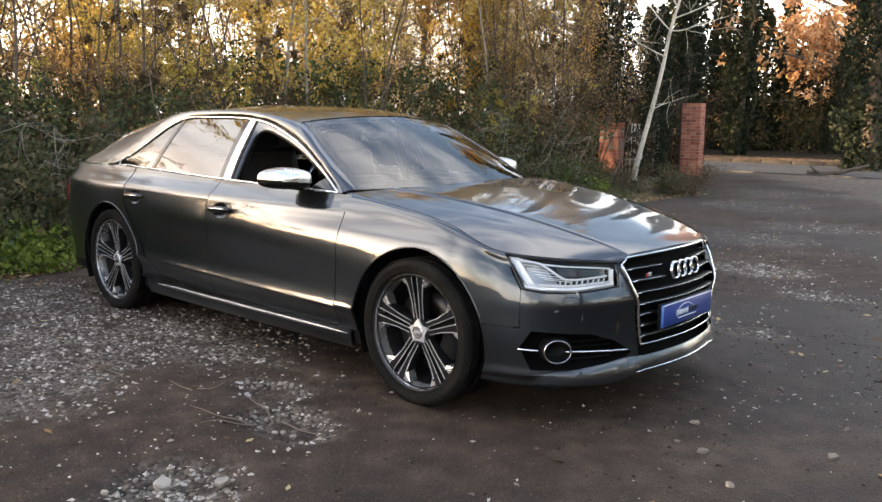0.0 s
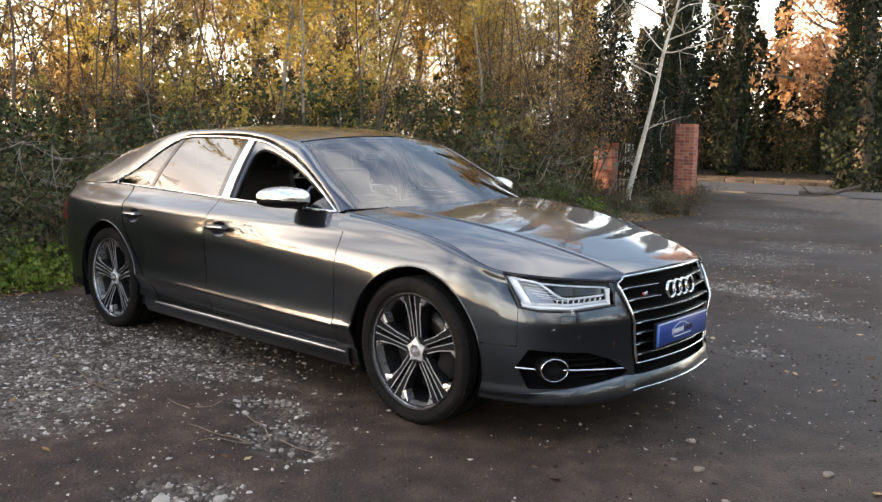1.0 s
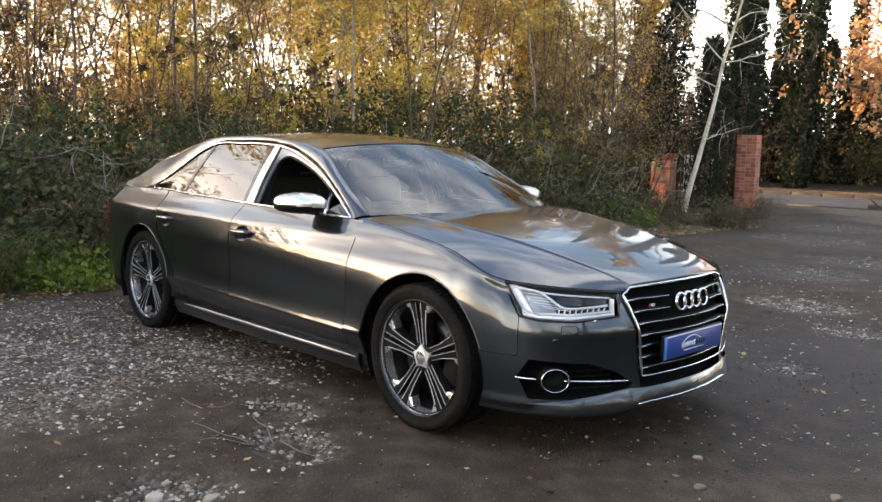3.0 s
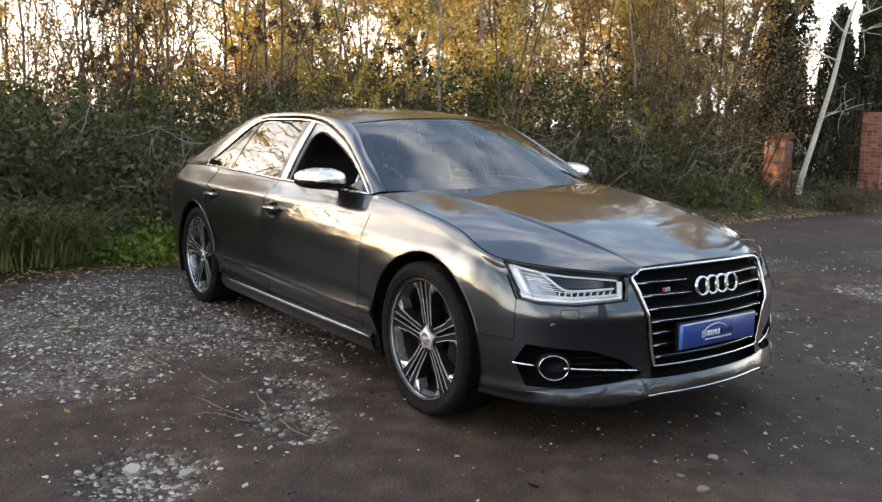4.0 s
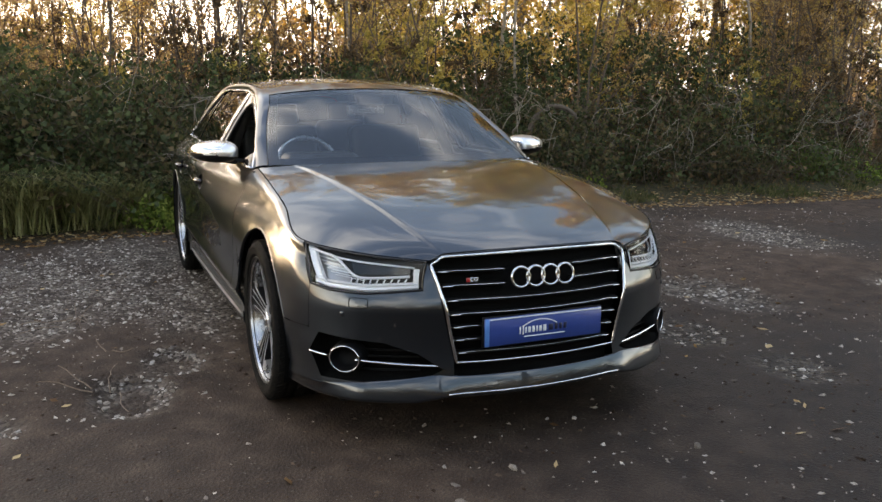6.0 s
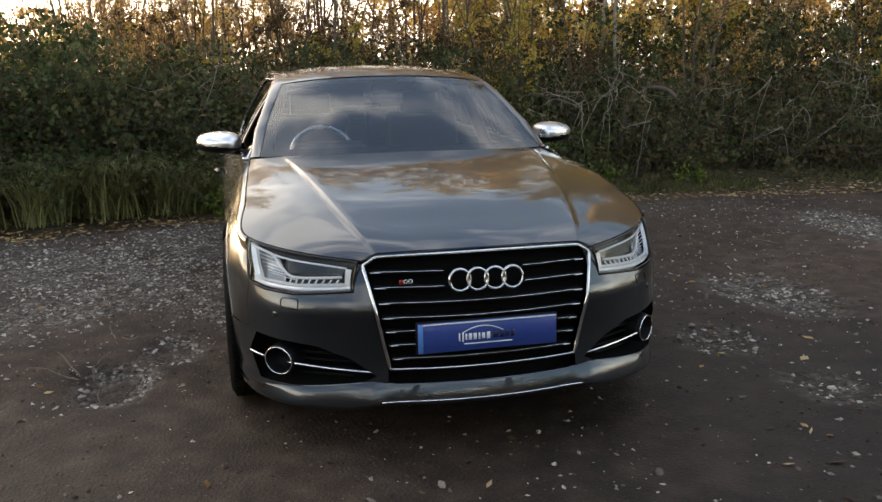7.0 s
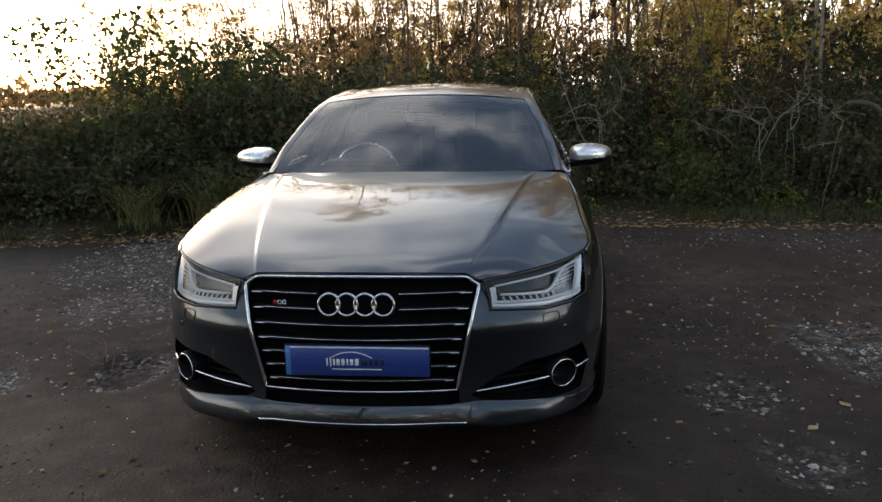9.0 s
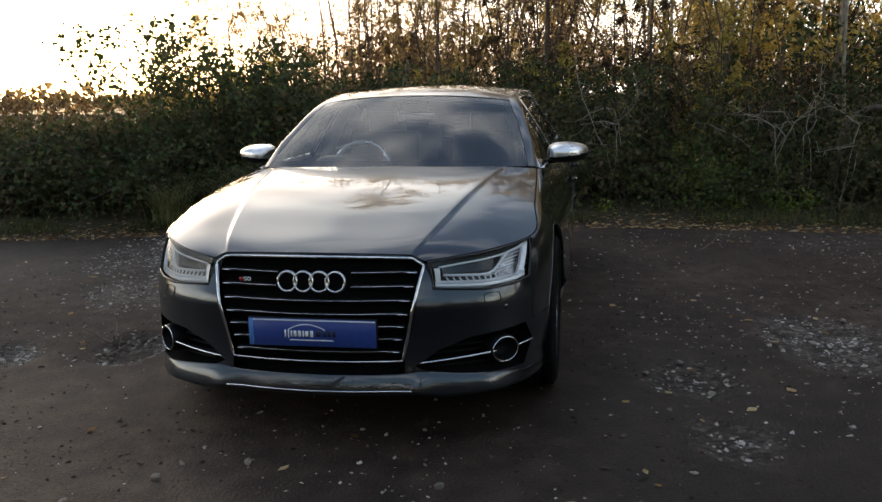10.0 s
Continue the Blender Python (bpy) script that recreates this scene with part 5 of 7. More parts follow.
def ground_material():
    m = bpy.data.materials.new("yard_dirt")
    m.use_nodes = True
    n, l = m.node_tree.nodes, m.node_tree.links
    b = n["Principled BSDF"]
    tc = n.new("ShaderNodeTexCoord")

    def tex(kind, scale, detail=6, rough=0.55):
        t = n.new(kind)
        t.inputs["Scale"].default_value = scale
        if kind == "ShaderNodeTexNoise":
            t.inputs["Detail"].default_value, t.inputs["Roughness"].default_value = detail, rough
        l.new(tc.outputs["Object"], t.inputs["Vector"])
        return t

    def ramp(src, stops):
        r = n.new("ShaderNodeValToRGB")
        e = r.color_ramp.elements
        e[0].position, e[0].color = stops[0][0], (*stops[0][1], 1)
        e[1].position, e[1].color = stops[-1][0], (*stops[-1][1], 1)
        for p, c in stops[1:-1]:
            e.new(p).color = (*c, 1)
        l.new(src, r.inputs["Fac"])
        return r.outputs["Color"]

    def mix(fac, a, c):
        x = n.new("ShaderNodeMix")
        x.data_type = "RGBA"
        l.new(fac, x.inputs[0])
        l.new(a, x.inputs[6])
        l.new(c, x.inputs[7])
        return x.outputs[2]

    def math_(op, a, c):
        x = n.new("ShaderNodeMath")
        x.operation = op
        for i, q in enumerate((a, c)):
            if isinstance(q, (int, float)):
                x.inputs[i].default_value = q
            else:
                l.new(q, x.inputs[i])
        return x.outputs[0]

    def attr(name):
        a = n.new("ShaderNodeAttribute")
        a.attribute_name = name
        return a.outputs["Fac"]

    big, mid, fine = tex("ShaderNodeTexNoise", 0.9), tex("ShaderNodeTexNoise", 7.0), tex("ShaderNodeTexNoise", 70.0, 4)
    v1, v2 = tex("ShaderNodeTexVoronoi", 38.0), tex("ShaderNodeTexVoronoi", 70.0)
    base = ramp(math_("MULTIPLY", math_("ADD", big.outputs["Fac"], mid.outputs["Fac"]), 0.5),
                [(0.38, (0.023, 0.0135, 0.009)), (0.47, (0.040, 0.0245, 0.0165)), (0.55, (0.060, 0.039, 0.0275)), (0.66, (0.092, 0.065, 0.048))])
    grit = ramp(v2.outputs["Color"], [(0.2, (0.035, 0.029, 0.026)), (0.6, (0.10, 0.085, 0.075)), (0.9, (0.22, 0.20, 0.185))])
    speck = ramp(fine.outputs["Fac"], [(0.60, (0, 0, 0)), (0.70, (1, 1, 1))])
    base = mix(math_("MULTIPLY", speck, 0.85), base, grit)
    crumb = ramp(tex("ShaderNodeTexNoise", 150.0, 4).outputs["Fac"], [(0.36, (0.62, 0.60, 0.58)), (0.50, (1, 1, 1)), (0.66, (1.5, 1.45, 1.4))])
    tone = n.new("ShaderNodeMix")
    tone.data_type, tone.blend_type = "RGBA", "MULTIPLY"
    tone.inputs[0].default_value = 1.0
    l.new(base, tone.inputs[6])
    l.new(crumb, tone.inputs[7])
    base = tone.outputs[2]
    stone = ramp(v1.outputs["Color"], [(0.1, (0.045, 0.039, 0.035)), (0.45, (0.15, 0.12, 0.098)), (0.75, (0.30, 0.255, 0.215)), (1.0, (0.48, 0.43, 0.37))])
    gfac = math_("MULTIPLY", attr("gravel"), ramp(mid.outputs["Fac"], [(0.36, (0.15, 0.15, 0.15)), (0.56, (1, 1, 1))]))
    soil = n.new("ShaderNodeRGB")
    soil.outputs[0].default_value = (0.030, 0.019, 0.012, 1)
    base = mix(math_("MULTIPLY", attr("gravel"), 0.7), base, soil.outputs[0])
    col = mix(math_("MULTIPLY", gfac, 0.75), base, stone)
    trodden = ramp(mid.outputs["Fac"], [(0.35, (0.085, 0.060, 0.045)), (0.5, (0.145, 0.108, 0.082)), (0.68, (0.22, 0.17, 0.132))])
    patchy = math_("ADD", attr("pale"), math_("MULTIPLY", math_("SUBTRACT", tex("ShaderNodeTexNoise", 0.8, 8, 0.65).outputs["Fac"], 0.5), 1.8))
    col = mix(ramp(patchy, [(0.40, (0, 0, 0)), (0.75, (1, 1, 1))]), col, trodden)
    # multiplies the damp patches and the painted shade into the dirt colour
    wet_shade = n.new("ShaderNodeMix")
    wet_shade.data_type, wet_shade.blend_type = "RGBA", "MULTIPLY"
    wet_shade.inputs[7].default_value = (0.43, 0.41, 0.39, 1)
    l.new(attr("damp_shade"), wet_shade.inputs[0])
    l.new(col, wet_shade.inputs[6])
    col = wet_shade.outputs[2]
    litter = ramp(tex("ShaderNodeTexNoise", 24.0).outputs["Fac"], [(0.35, (0.018, 0.020, 0.008)), (0.5, (0.040, 0.036, 0.016)), (0.65, (0.085, 0.058, 0.028))])
    col = mix(attr("verge"), col, litter)
    l.new(col, b.inputs["Base Color"])
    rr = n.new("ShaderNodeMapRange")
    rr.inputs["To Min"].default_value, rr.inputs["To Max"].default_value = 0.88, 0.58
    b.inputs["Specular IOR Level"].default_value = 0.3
    l.new(attr("damp_shade"), rr.inputs["Value"])
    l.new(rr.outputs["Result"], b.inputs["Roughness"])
    h = math_("ADD", math_("MULTIPLY", fine.outputs["Fac"], 0.50), math_("MULTIPLY", mid.outputs["Fac"], 0.18))
    h = math_("ADD", h, math_("MULTIPLY", math_("MULTIPLY", v1.outputs["Distance"], -3.0), gfac))
    bp = n.new("ShaderNodeBump")
    bp.inputs["Strength"].default_value, bp.inputs["Distance"].default_value = 0.75, 0.022
    l.new(h, bp.inputs["Height"])
    l.new(bp.outputs["Normal"], b.inputs["Normal"])
    return m


ground_me = build_ground()
ground_me.materials.append(ground_material())
tagged(new("ground", ground_me), "damp brown dirt yard with worn hollows and gravel", "ground", kind="structure")

_gx, _gy = None, None


def ground_z(x, y):
    """Rough height of the ground, for things that stand on it."""
    d = float(edge_x(y)) - x
    return 0.010 * fbm(x, y, 0.55) + (0.10 * min(1.0, max(0.0, d / 0.9)) if y < 30 else 0.0)


# ---- plants ----
rng = np.random.default_rng(4)


def quads_mesh(name, centre, along, across, material, fine=False):
    """Leaf blades about each centre: pointed quads, or three-cornered ones for small leaves."""
    c, a, s = (np.asarray(q, float) for q in (centre, along, across))
    k = len(c)
    if fine:
        pts, n = np.stack([c + a, c - a * 0.7 + s, c - a * 0.7 - s], 1).reshape(-1, 3), 3
    else:
        pts, n = np.stack([c - a, c + s * 0.9 - a * 0.1, c + a, c - s * 0.9 - a * 0.1], 1).reshape(-1, 3), 4
    me = bpy.data.meshes.new(name)
    me.from_pydata(pts.tolist(), [], np.arange(n * k).reshape(k, n).tolist())
    me.materials.append(material)
    return me


def rand_dirs(k, flat=0.0):
    d = rng.normal(size=(k, 3))
    d[:, 2] *= 1 - flat
    return d / np.linalg.norm(d, axis=1, keepdims=True)


def leaf_mesh(name, centres, size, material, flat=0.0, droop=0.0, narrow=0.55, fine=False):
    k = len(centres)
    a = rand_dirs(k)
    a[:, 2] -= droop
    a /= np.linalg.norm(a, axis=1, keepdims=True)
    s = np.cross(a, rand_dirs(k, flat))
    s /= np.linalg.norm(s, axis=1, keepdims=True) + 1e-9
    z = size * rng.uniform(0.6, 1.25, (k, 1))
    return quads_mesh(name, centres, a * z * 0.5, s * z * 0.5 * narrow, material, fine)


def stems_mesh(name, lines, material):
    """Many tapered stems, each a list of points with radii, as one mesh."""
    verts, faces = [], []
    for pts, rad, sides in lines:
        pts = np.asarray(pts, float)
        n = len(pts)
        t = np.gradient(pts, axis=0)
        t /= np.linalg.norm(t, axis=1, keepdims=True) + 1e-9
        ref = np.array([0.0, 0, 1]) if abs(t[0, 2]) < 0.8 else np.array([1.0, 0, 0])
        u = np.cross(t, ref)
        u /= np.linalg.norm(u, axis=1, keepdims=True) + 1e-9
        w = np.cross(t, u)
        base = len(verts)
        for i in range(n):
            for k in range(sides):
                a = 2 * math.pi * k / sides
                verts.append(tuple(pts[i] + (u[i] * math.cos(a) + w[i] * math.sin(a)) * rad[i]))
        for i in range(n - 1):
            for k in range(sides):
                k2 = (k + 1) % sides
                faces.append((base + i * sides + k, base + i * sides + k2, base + (i + 1) * sides + k2, base + (i + 1) * sides + k))
    me = bpy.data.meshes.new(name)
    me.from_pydata(verts, [], faces)
    me.polygons.foreach_set("use_smooth", [True] * len(me.polygons))
    me.materials.append(material)
    return me


def wander(start, direction, length, steps, bend=0.12, rise=0.0):
    p, d = np.array(start, float), np.array(direction, float)
    d /= np.linalg.norm(d)
    out = [p.copy()]
    for _ in range(steps):
        d = d + rng.normal(size=3) * bend + np.array([0, 0, rise])
        d /= np.linalg.norm(d)
        p = p + d * length / steps
        out.append(p.copy())
    return np.array(out)


def tree_parts(height, girth, limbs, leaves, leaf_size, bark, leaf_mat, first=0.25, spread=0.28, up=0.6, lean=(0, 0), bend=0.05, droop=0.3, twigs=3, stems=1):
    lines, spots = [], []
    for st in range(stems):
        h = height * (1 if st == 0 else rng.uniform(0.6, 0.95))
        tilt = np.array([lean[0] + (rng.normal() * 0.12 if stems > 1 else 0), lean[1] + (rng.normal() * 0.12 if stems > 1 else 0), 1.0])
        trunk = wander((rng.normal() * 0.08 * (st > 0), rng.normal() * 0.08 * (st > 0), -0.1), tilt, h, 12, bend)
        tr = girth * (1 - np.linspace(0, 1, 13)) ** 0.8 * (1 if st == 0 else 0.7) + 0.004
        lines.append((trunk, tr, 7))
        for _ in range(limbs // stems):
            f = first + (1 - first) * rng.uniform() ** 0.9
            i = f * 12
            i0 = min(int(i), 11)
            p = trunk[i0] + (trunk[i0 + 1] - trunk[i0]) * (i - i0)
            az = rng.uniform(0, 2 * math.pi)
            ln = h * spread * (1.15 - f) ** 0.7 * rng.uniform(0.6, 1.2)
            limb = wander(p, (math.cos(az), math.sin(az), up), ln, 5, 0.16, 0.03)
            r0 = max(0.006, tr[i0] * 0.45)
            lines.append((limb, np.linspace(r0, 0.003, 6), 3))
            spots.append(limb[2:])
            for _ in range(twigs):
                j = rng.integers(1, 6)
                q = wander(limb[j], rand_dirs(1)[0] + (0, 0, 0.35), ln * rng.uniform(0.25, 0.5), 3, 0.25, -0.02)
                lines.append((q, np.linspace(0.005, 0.002, 4), 3))
                spots.append(q[1:])
    spots = np.concatenate(spots)
    pick = spots[rng.integers(0, len(spots), leaves)] + rng.normal(size=(leaves, 3)) * 0.045 * (height / 5)
    return stems_mesh("trunk", lines, bark), leaf_mesh("crown", pick, leaf_size, leaf_mat, droop=droop, narrow=0.7, fine=True)


def tree(name, meshes, m, label, category, group=""):
    ob = thing(name, label, category, m, group)
    for part_name, me in zip(("trunk", "crown"), meshes):
        child = new(part_name, me)
        child.parent = ob
    return ob


M_BARK = vary(shader("pale_bark", (0.26, 0.23, 0.19), 0.85), (3, 30), [(0.11, 0.09, 0.07), (0.22, 0.187, 0.15), (0.36, 0.32, 0.265)], bump=0.4, bump_scale=60)
M_BARKD = vary(shader("brown_bark", (0.09, 0.065, 0.05), 0.9), (3, 30), [(0.045, 0.034, 0.026), (0.085, 0.064, 0.05), (0.14, 0.11, 0.088)], bump=0.5, bump_scale=50)
M_BIRCH = vary(shader("birch_bark", (0.5, 0.47, 0.42), 0.75), (2.5, 26), [(0.14, 0.11, 0.09), (0.46, 0.42, 0.36), (0.58, 0.55, 0.50)], bump=0.3, bump_scale=40)
L_GOLD = leaf_shader("golden_leaves", [(0.36, 0.23, 0.055), (0.56, 0.39, 0.10), (0.68, 0.53, 0.19)])
L_YGREEN = leaf_shader("yellow_green_leaves", [(0.21, 0.18, 0.045), (0.43, 0.34, 0.08), (0.60, 0.46, 0.14)])
L_BROWN = leaf_shader("brown_leaves", [(0.19, 0.115, 0.048), (0.34, 0.215, 0.09), (0.48, 0.33, 0.15)])
L_THORN = leaf_shader("dull_brown_leaves", [(0.030, 0.024, 0.014), (0.075, 0.050, 0.024), (0.14, 0.085, 0.04)], light=0.25)
L_AMBER = leaf_shader("amber_leaves", [(0.32, 0.17, 0.045), (0.52, 0.32, 0.09), (0.64, 0.44, 0.16)])
L_EVER = leaf_shader("dark_evergreen_leaves", [(0.022, 0.036, 0.014), (0.046, 0.066, 0.024), (0.080, 0.100, 0.040)], light=0.25)
L_ORANGE = leaf_shader("orange_leaves", [(0.38, 0.18, 0.085), (0.58, 0.31, 0.155), (0.72, 0.46, 0.26)], light=0.45)
L_GREEN = leaf_shader("green_leaves", [(0.035, 0.055, 0.014), (0.07, 0.10, 0.025), (0.12, 0.15, 0.04)])
L_DARK = leaf_shader("dark_bramble_leaves", [(0.026, 0.036, 0.015), (0.052, 0.064, 0.024), (0.095, 0.085, 0.036), (0.14, 0.10, 0.052)], light=0.25)
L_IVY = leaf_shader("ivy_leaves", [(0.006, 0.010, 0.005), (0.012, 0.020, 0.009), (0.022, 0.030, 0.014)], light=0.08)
L_GRASS = leaf_shader("verge_grass", [(0.045, 0.056, 0.020), (0.085, 0.098, 0.034), (0.17, 0.15, 0.07)], scale=0.8)
L_LITTER = leaf_shader("fallen_leaves", [(0.12, 0.06, 0.025), (0.30, 0.17, 0.065), (0.48, 0.36, 0.20)], scale=3, light=0.1)

saplings = [
    (tree_parts(6.5, 0.024, 30, 4200, 0.062, M_BARK, L_GOLD, first=0.40, stems=2), "young birch with golden autumn leaves"),
    (tree_parts(7.5, 0.028, 32, 4200, 0.061, M_BARK, L_YGREEN, first=0.36, stems=1), "slim young tree with yellow-green leaves"),
    (tree_parts(6.0, 0.020, 30, 2700, 0.056, M_BARKD, L_BROWN, first=0.15, stems=3), "thin brown-leaved sapling with several stems"),
    (tree_parts(7.0, 0.026, 32, 4500, 0.064, M_BARK, L_GOLD, first=0.38, stems=1), "young tree thick with golden leaves"),
    (tree_parts(6.2, 0.020, 40, 1900, 0.046, M_BARKD, L_BROWN, first=0.15, stems=3, twigs=6), "nearly bare sapling with pale stems"),
    (tree_parts(5.5, 0.022, 32, 4500, 0.060, M_BARK, L_YGREEN, first=0.12, stems=3), "bushy sapling turning yellow"),
]


def bush_parts(radius, height, stems, leaves, leaf_size, leaf_mat, bark):
    lines, spots = [], []
    for _ in range(stems):
        az, r = rng.uniform(0, 2 * math.pi), radius * 0.55 * math.sqrt(rng.uniform())
        p = (r * math.cos(az), r * math.sin(az), -0.05)
        d = (rng.normal() * 0.45, rng.normal() * 0.45, 1.0)
        q = wander(p, d, height * rng.uniform(0.8, 1.5), 8, 0.16, 0.0)
        q[:, 2] -= np.linspace(0, 1, 9) ** 2 * height * rng.uniform(0.1, 0.55)
        q[:, 2] = np.maximum(q[:, 2], -0.05)
        lines.append((q, np.linspace(0.008, 0.003, 9), 3))
        spots.append(q[1:])
        for _ in range(2):
            j = rng.integers(2, 8)
            t = wander(q[j], rand_dirs(1)[0] + (0, 0, 0.3), height * 0.3, 3, 0.3)
            t[:, 2] = np.maximum(t[:, 2], 0.02)
            lines.append((t, np.linspace(0.004, 0.002, 4), 3))
            spots.append(t)
    spots = np.concatenate(spots)
    pick = spots[rng.integers(0, len(spots), leaves)] + rng.normal(size=(leaves, 3)) * 0.085
    pick[:, 2] = np.where(pick[:, 2] > height * 0.98, height * rng.uniform(0.45, 0.95, leaves), pick[:, 2])
    pick[:, 2] = np.maximum(pick[:, 2], 0.03)
    return stems_mesh("stems", lines, bark), leaf_mesh("leaves", pick, leaf_size, leaf_mat, droop=0.2, narrow=0.85, fine=True)


bushes = [(bush_parts(1.0, 1.35, 28, 2250, 0.069, L_DARK, M_BARKD), "dark bramble bush with brown-tinged leaves"),
          (bush_parts(0.9, 1.15, 26, 2100, 0.065, L_DARK, M_BARKD), "low tangled bramble with dry stems"),
          (bush_parts(1.0, 1.50, 38, 1700, 0.057, L_THORN, M_BARKD), "half-bare thorn bush with brown leaves"),
          (bush_parts(0.9, 1.25, 30, 2650, 0.069, L_GREEN, M_BARKD), "leafy green shrub in the thicket")]


def plant(kind, meshes, x, y, turn, scale, label, category, group, names=("trunk", "crown")):
    ob = thing(kind, label, category, Matrix.Translation((x, y, ground_z(x, y))) @ Matrix.Rotation(turn, 4, "Z") @ Matrix.Diagonal((scale, scale, scale, 1)), group)
    for nm, me in zip(names, meshes):
        child = new(nm, me)
        child.parent = ob
        if kind == "weed":
            tagged(child, kind="stuff")
    return ob


# bramble thicket along the yard
y = -13.0
while y < 10.6:
    for row in range(3):
        x = float(edge_x(y)) - 1.05 - row * 0.95 + rng.normal() * 0.18
        k = rng.choice(4, p=[0.40, 0.30, 0.20, 0.10])
        plant("bush", bushes[k][0], x, y + rng.normal() * 0.25, rng.uniform(0, 6.28), rng.uniform(0.68, 1.16) * (0.78 if row == 0 else 1.04) * float(np.interp(y, [-9, -5, -4, -2.5, 0, 3, 6, 9.0, 9.8], [0.82, 0.82, 0.92, 1.08, 1.15, 1.10, 1.05, 1.0, 0.5])), bushes[k][1], "bush", "thicket bushes", ("stem", "foliage"))
    y += rng.uniform(0.85, 1.1)
evergreen = bush_parts(1.0, 1.30, 24, 3100, 0.069, L_DARK, M_BARKD)
evergreen_tall = bush_parts(1.1, 2.15, 28, 3800, 0.071, L_EVER, M_BARKD)
# dense evergreen scrub on the sun's side
for i in range(38):
    y = -1.8 - 8.0 * ((i * 0.618034) % 1.0)
    x = float(edge_x(y)) - 1.3 - 1.8 * ((i * 0.7548) % 1.0)
    plant("bush", evergreen, x, y, i * 1.7, float(np.interp(y, [-9, -5, -4, -2.5, -1.8], [0.89, 0.89, 0.95, 1.02, 1.15])) * rng.uniform(0.96, 1.04), "dense dark evergreen bush in the thicket", "bush", "evergreen bushes", ("stem", "foliage"))
for i in range(9):
    y = -0.6 + 5.0 * ((i * 0.618034) % 1.0)
    x = float(edge_x(y)) - 2.1 - 1.2 * ((i * 0.7548) % 1.0)
    plant("bush", evergreen_tall, x, y, i * 2.3, rng.uniform(0.70, 0.86), "tall dark evergreen shrub in the thicket", "bush", "tall evergreens", ("stem", "foliage"))
for i in range(8):
    y = 4.2 + 6.4 * ((i * 0.618034) % 1.0)
    x = float(edge_x(y)) - 3.0 - 1.6 * ((i * 0.7548) % 1.0)
    plant("bush", evergreen_tall, x, y, i * 1.9, rng.uniform(1.0, 1.2), "tall dark evergreen shrub in the thicket", "bush", "tall evergreens", ("stem", "foliage"))
for y, sc in ((-1.6, 0.80), (-2.3, 0.80), (-2.9, 0.84), (-3.5, 0.90), (-4.0, 1.0), (-3.2, 0.95), (-3.75, 1.02), (-2.6, 0.9)):
    plant("bush", evergreen_tall, float(edge_x(y)) - 1.75 - 0.5 * math.sin(y * 9), y, y * 4.1, sc, "tall dark evergreen shrub in the thicket", "bush", "tall evergreens", ("stem", "foliage"))
# taller leafy shrubs at its back
shrubs = [(tree_parts(3.2, 0.018, 34, 3600, 0.052, M_BARKD, L_YGREEN, first=0.05, spread=0.3, stems=5), "bushy hazel-like shrub turning yellow"),
          (tree_parts(2.9, 0.016, 30, 3200, 0.050, M_BARKD, L_THORN, first=0.05, spread=0.32, stems=5), "brown-leaved shrub with thin stems")]
for i in range(28):
    y = -2.8 + 13.2 * ((i * 0.618034) % 1.0)
    x = float(edge_x(y)) - 1.7 - 4.6 * ((i * 0.7548) % 1.0)
    k = 0 if i % 3 == 0 else 1
    plant("shrub", shrubs[k][0], x, y, rng.uniform(0, 6.28), rng.uniform(0.7, 1.1) * float(np.interp(y, [-1.0, 0.6], [0.75, 1.0])), shrubs[k][1], "shrub", "thicket shrubs")
# saplings behind it
for i in range(48):
    y = -2.4 + 15.5 * ((i * 0.618034) % 1.0) + rng.normal() * 0.2
    depth = 1.9 + 8.0 * ((i * 0.7548) % 1.0) ** 1.15
    if y > 10.2:
        depth += 0.9
    x = float(edge_x(min(y, 10.5))) - depth
    k = rng.choice(6, p=[0.34, 0.06, 0.10, 0.24, 0.22, 0.04] if y > 7.5 else [0.20, 0.24, 0.18, 0.10, 0.16, 0.12] if y > 3.5 else ([0.10, 0.12, 0.26, 0.02, 0.43, 0.07] if y > 1.2 else [0.02, 0.05, 0.30, 0.0, 0.60, 0.03]))
    plant("sapling", saplings[k][0], x, y, rng.uniform(0, 6.28), rng.uniform(0.8, 1.2) * float(np.interp(y, [-2.4, -1.0, 0.0], [0.42, 0.55, 1.0])), saplings[k][1], "tree", "thicket saplings")
gold = tree_parts(5.2, 0.04, 44, 7500, 0.075, M_BARK, L_GOLD, first=0.3, spread=0.34, up=0.5, twigs=5)
plant("golden_tree", gold, -10.0, 12.8, 0.3, 0.98, "tree thick with bright golden leaves over the scrub", "tree", "")
bright = tree_parts(5.0, 0.05, 46, 9000, 0.075, M_BARK, leaf_shader("bright_golden_leaves", [(0.50, 0.29, 0.04), (0.68, 0.43, 0.065), (0.78, 0.55, 0.14)], light=0.42), first=0.34, spread=0.36, up=0.45, twigs=6)
plant("golden_tree", bright, -9.1, 10.9, 0.9, 0.92, "tree with a dense bright golden crown above the scrub", "tree", "")
plant("golden_tree", gold, -7.8, 4.2, 2.3, 1.0, "tree thick with bright golden leaves over the scrub", "tree", "")
tall_gold = tree_parts(10.5, 0.11, 60, 16000, 0.095, M_BARKD, L_AMBER, first=0.14, spread=0.27, up=0.6, twigs=6)
tall_yellow = tree_parts(10.0, 0.09, 56, 15000, 0.09, M_BARK, L_GOLD, first=0.22, spread=0.25, up=0.7, twigs=6)
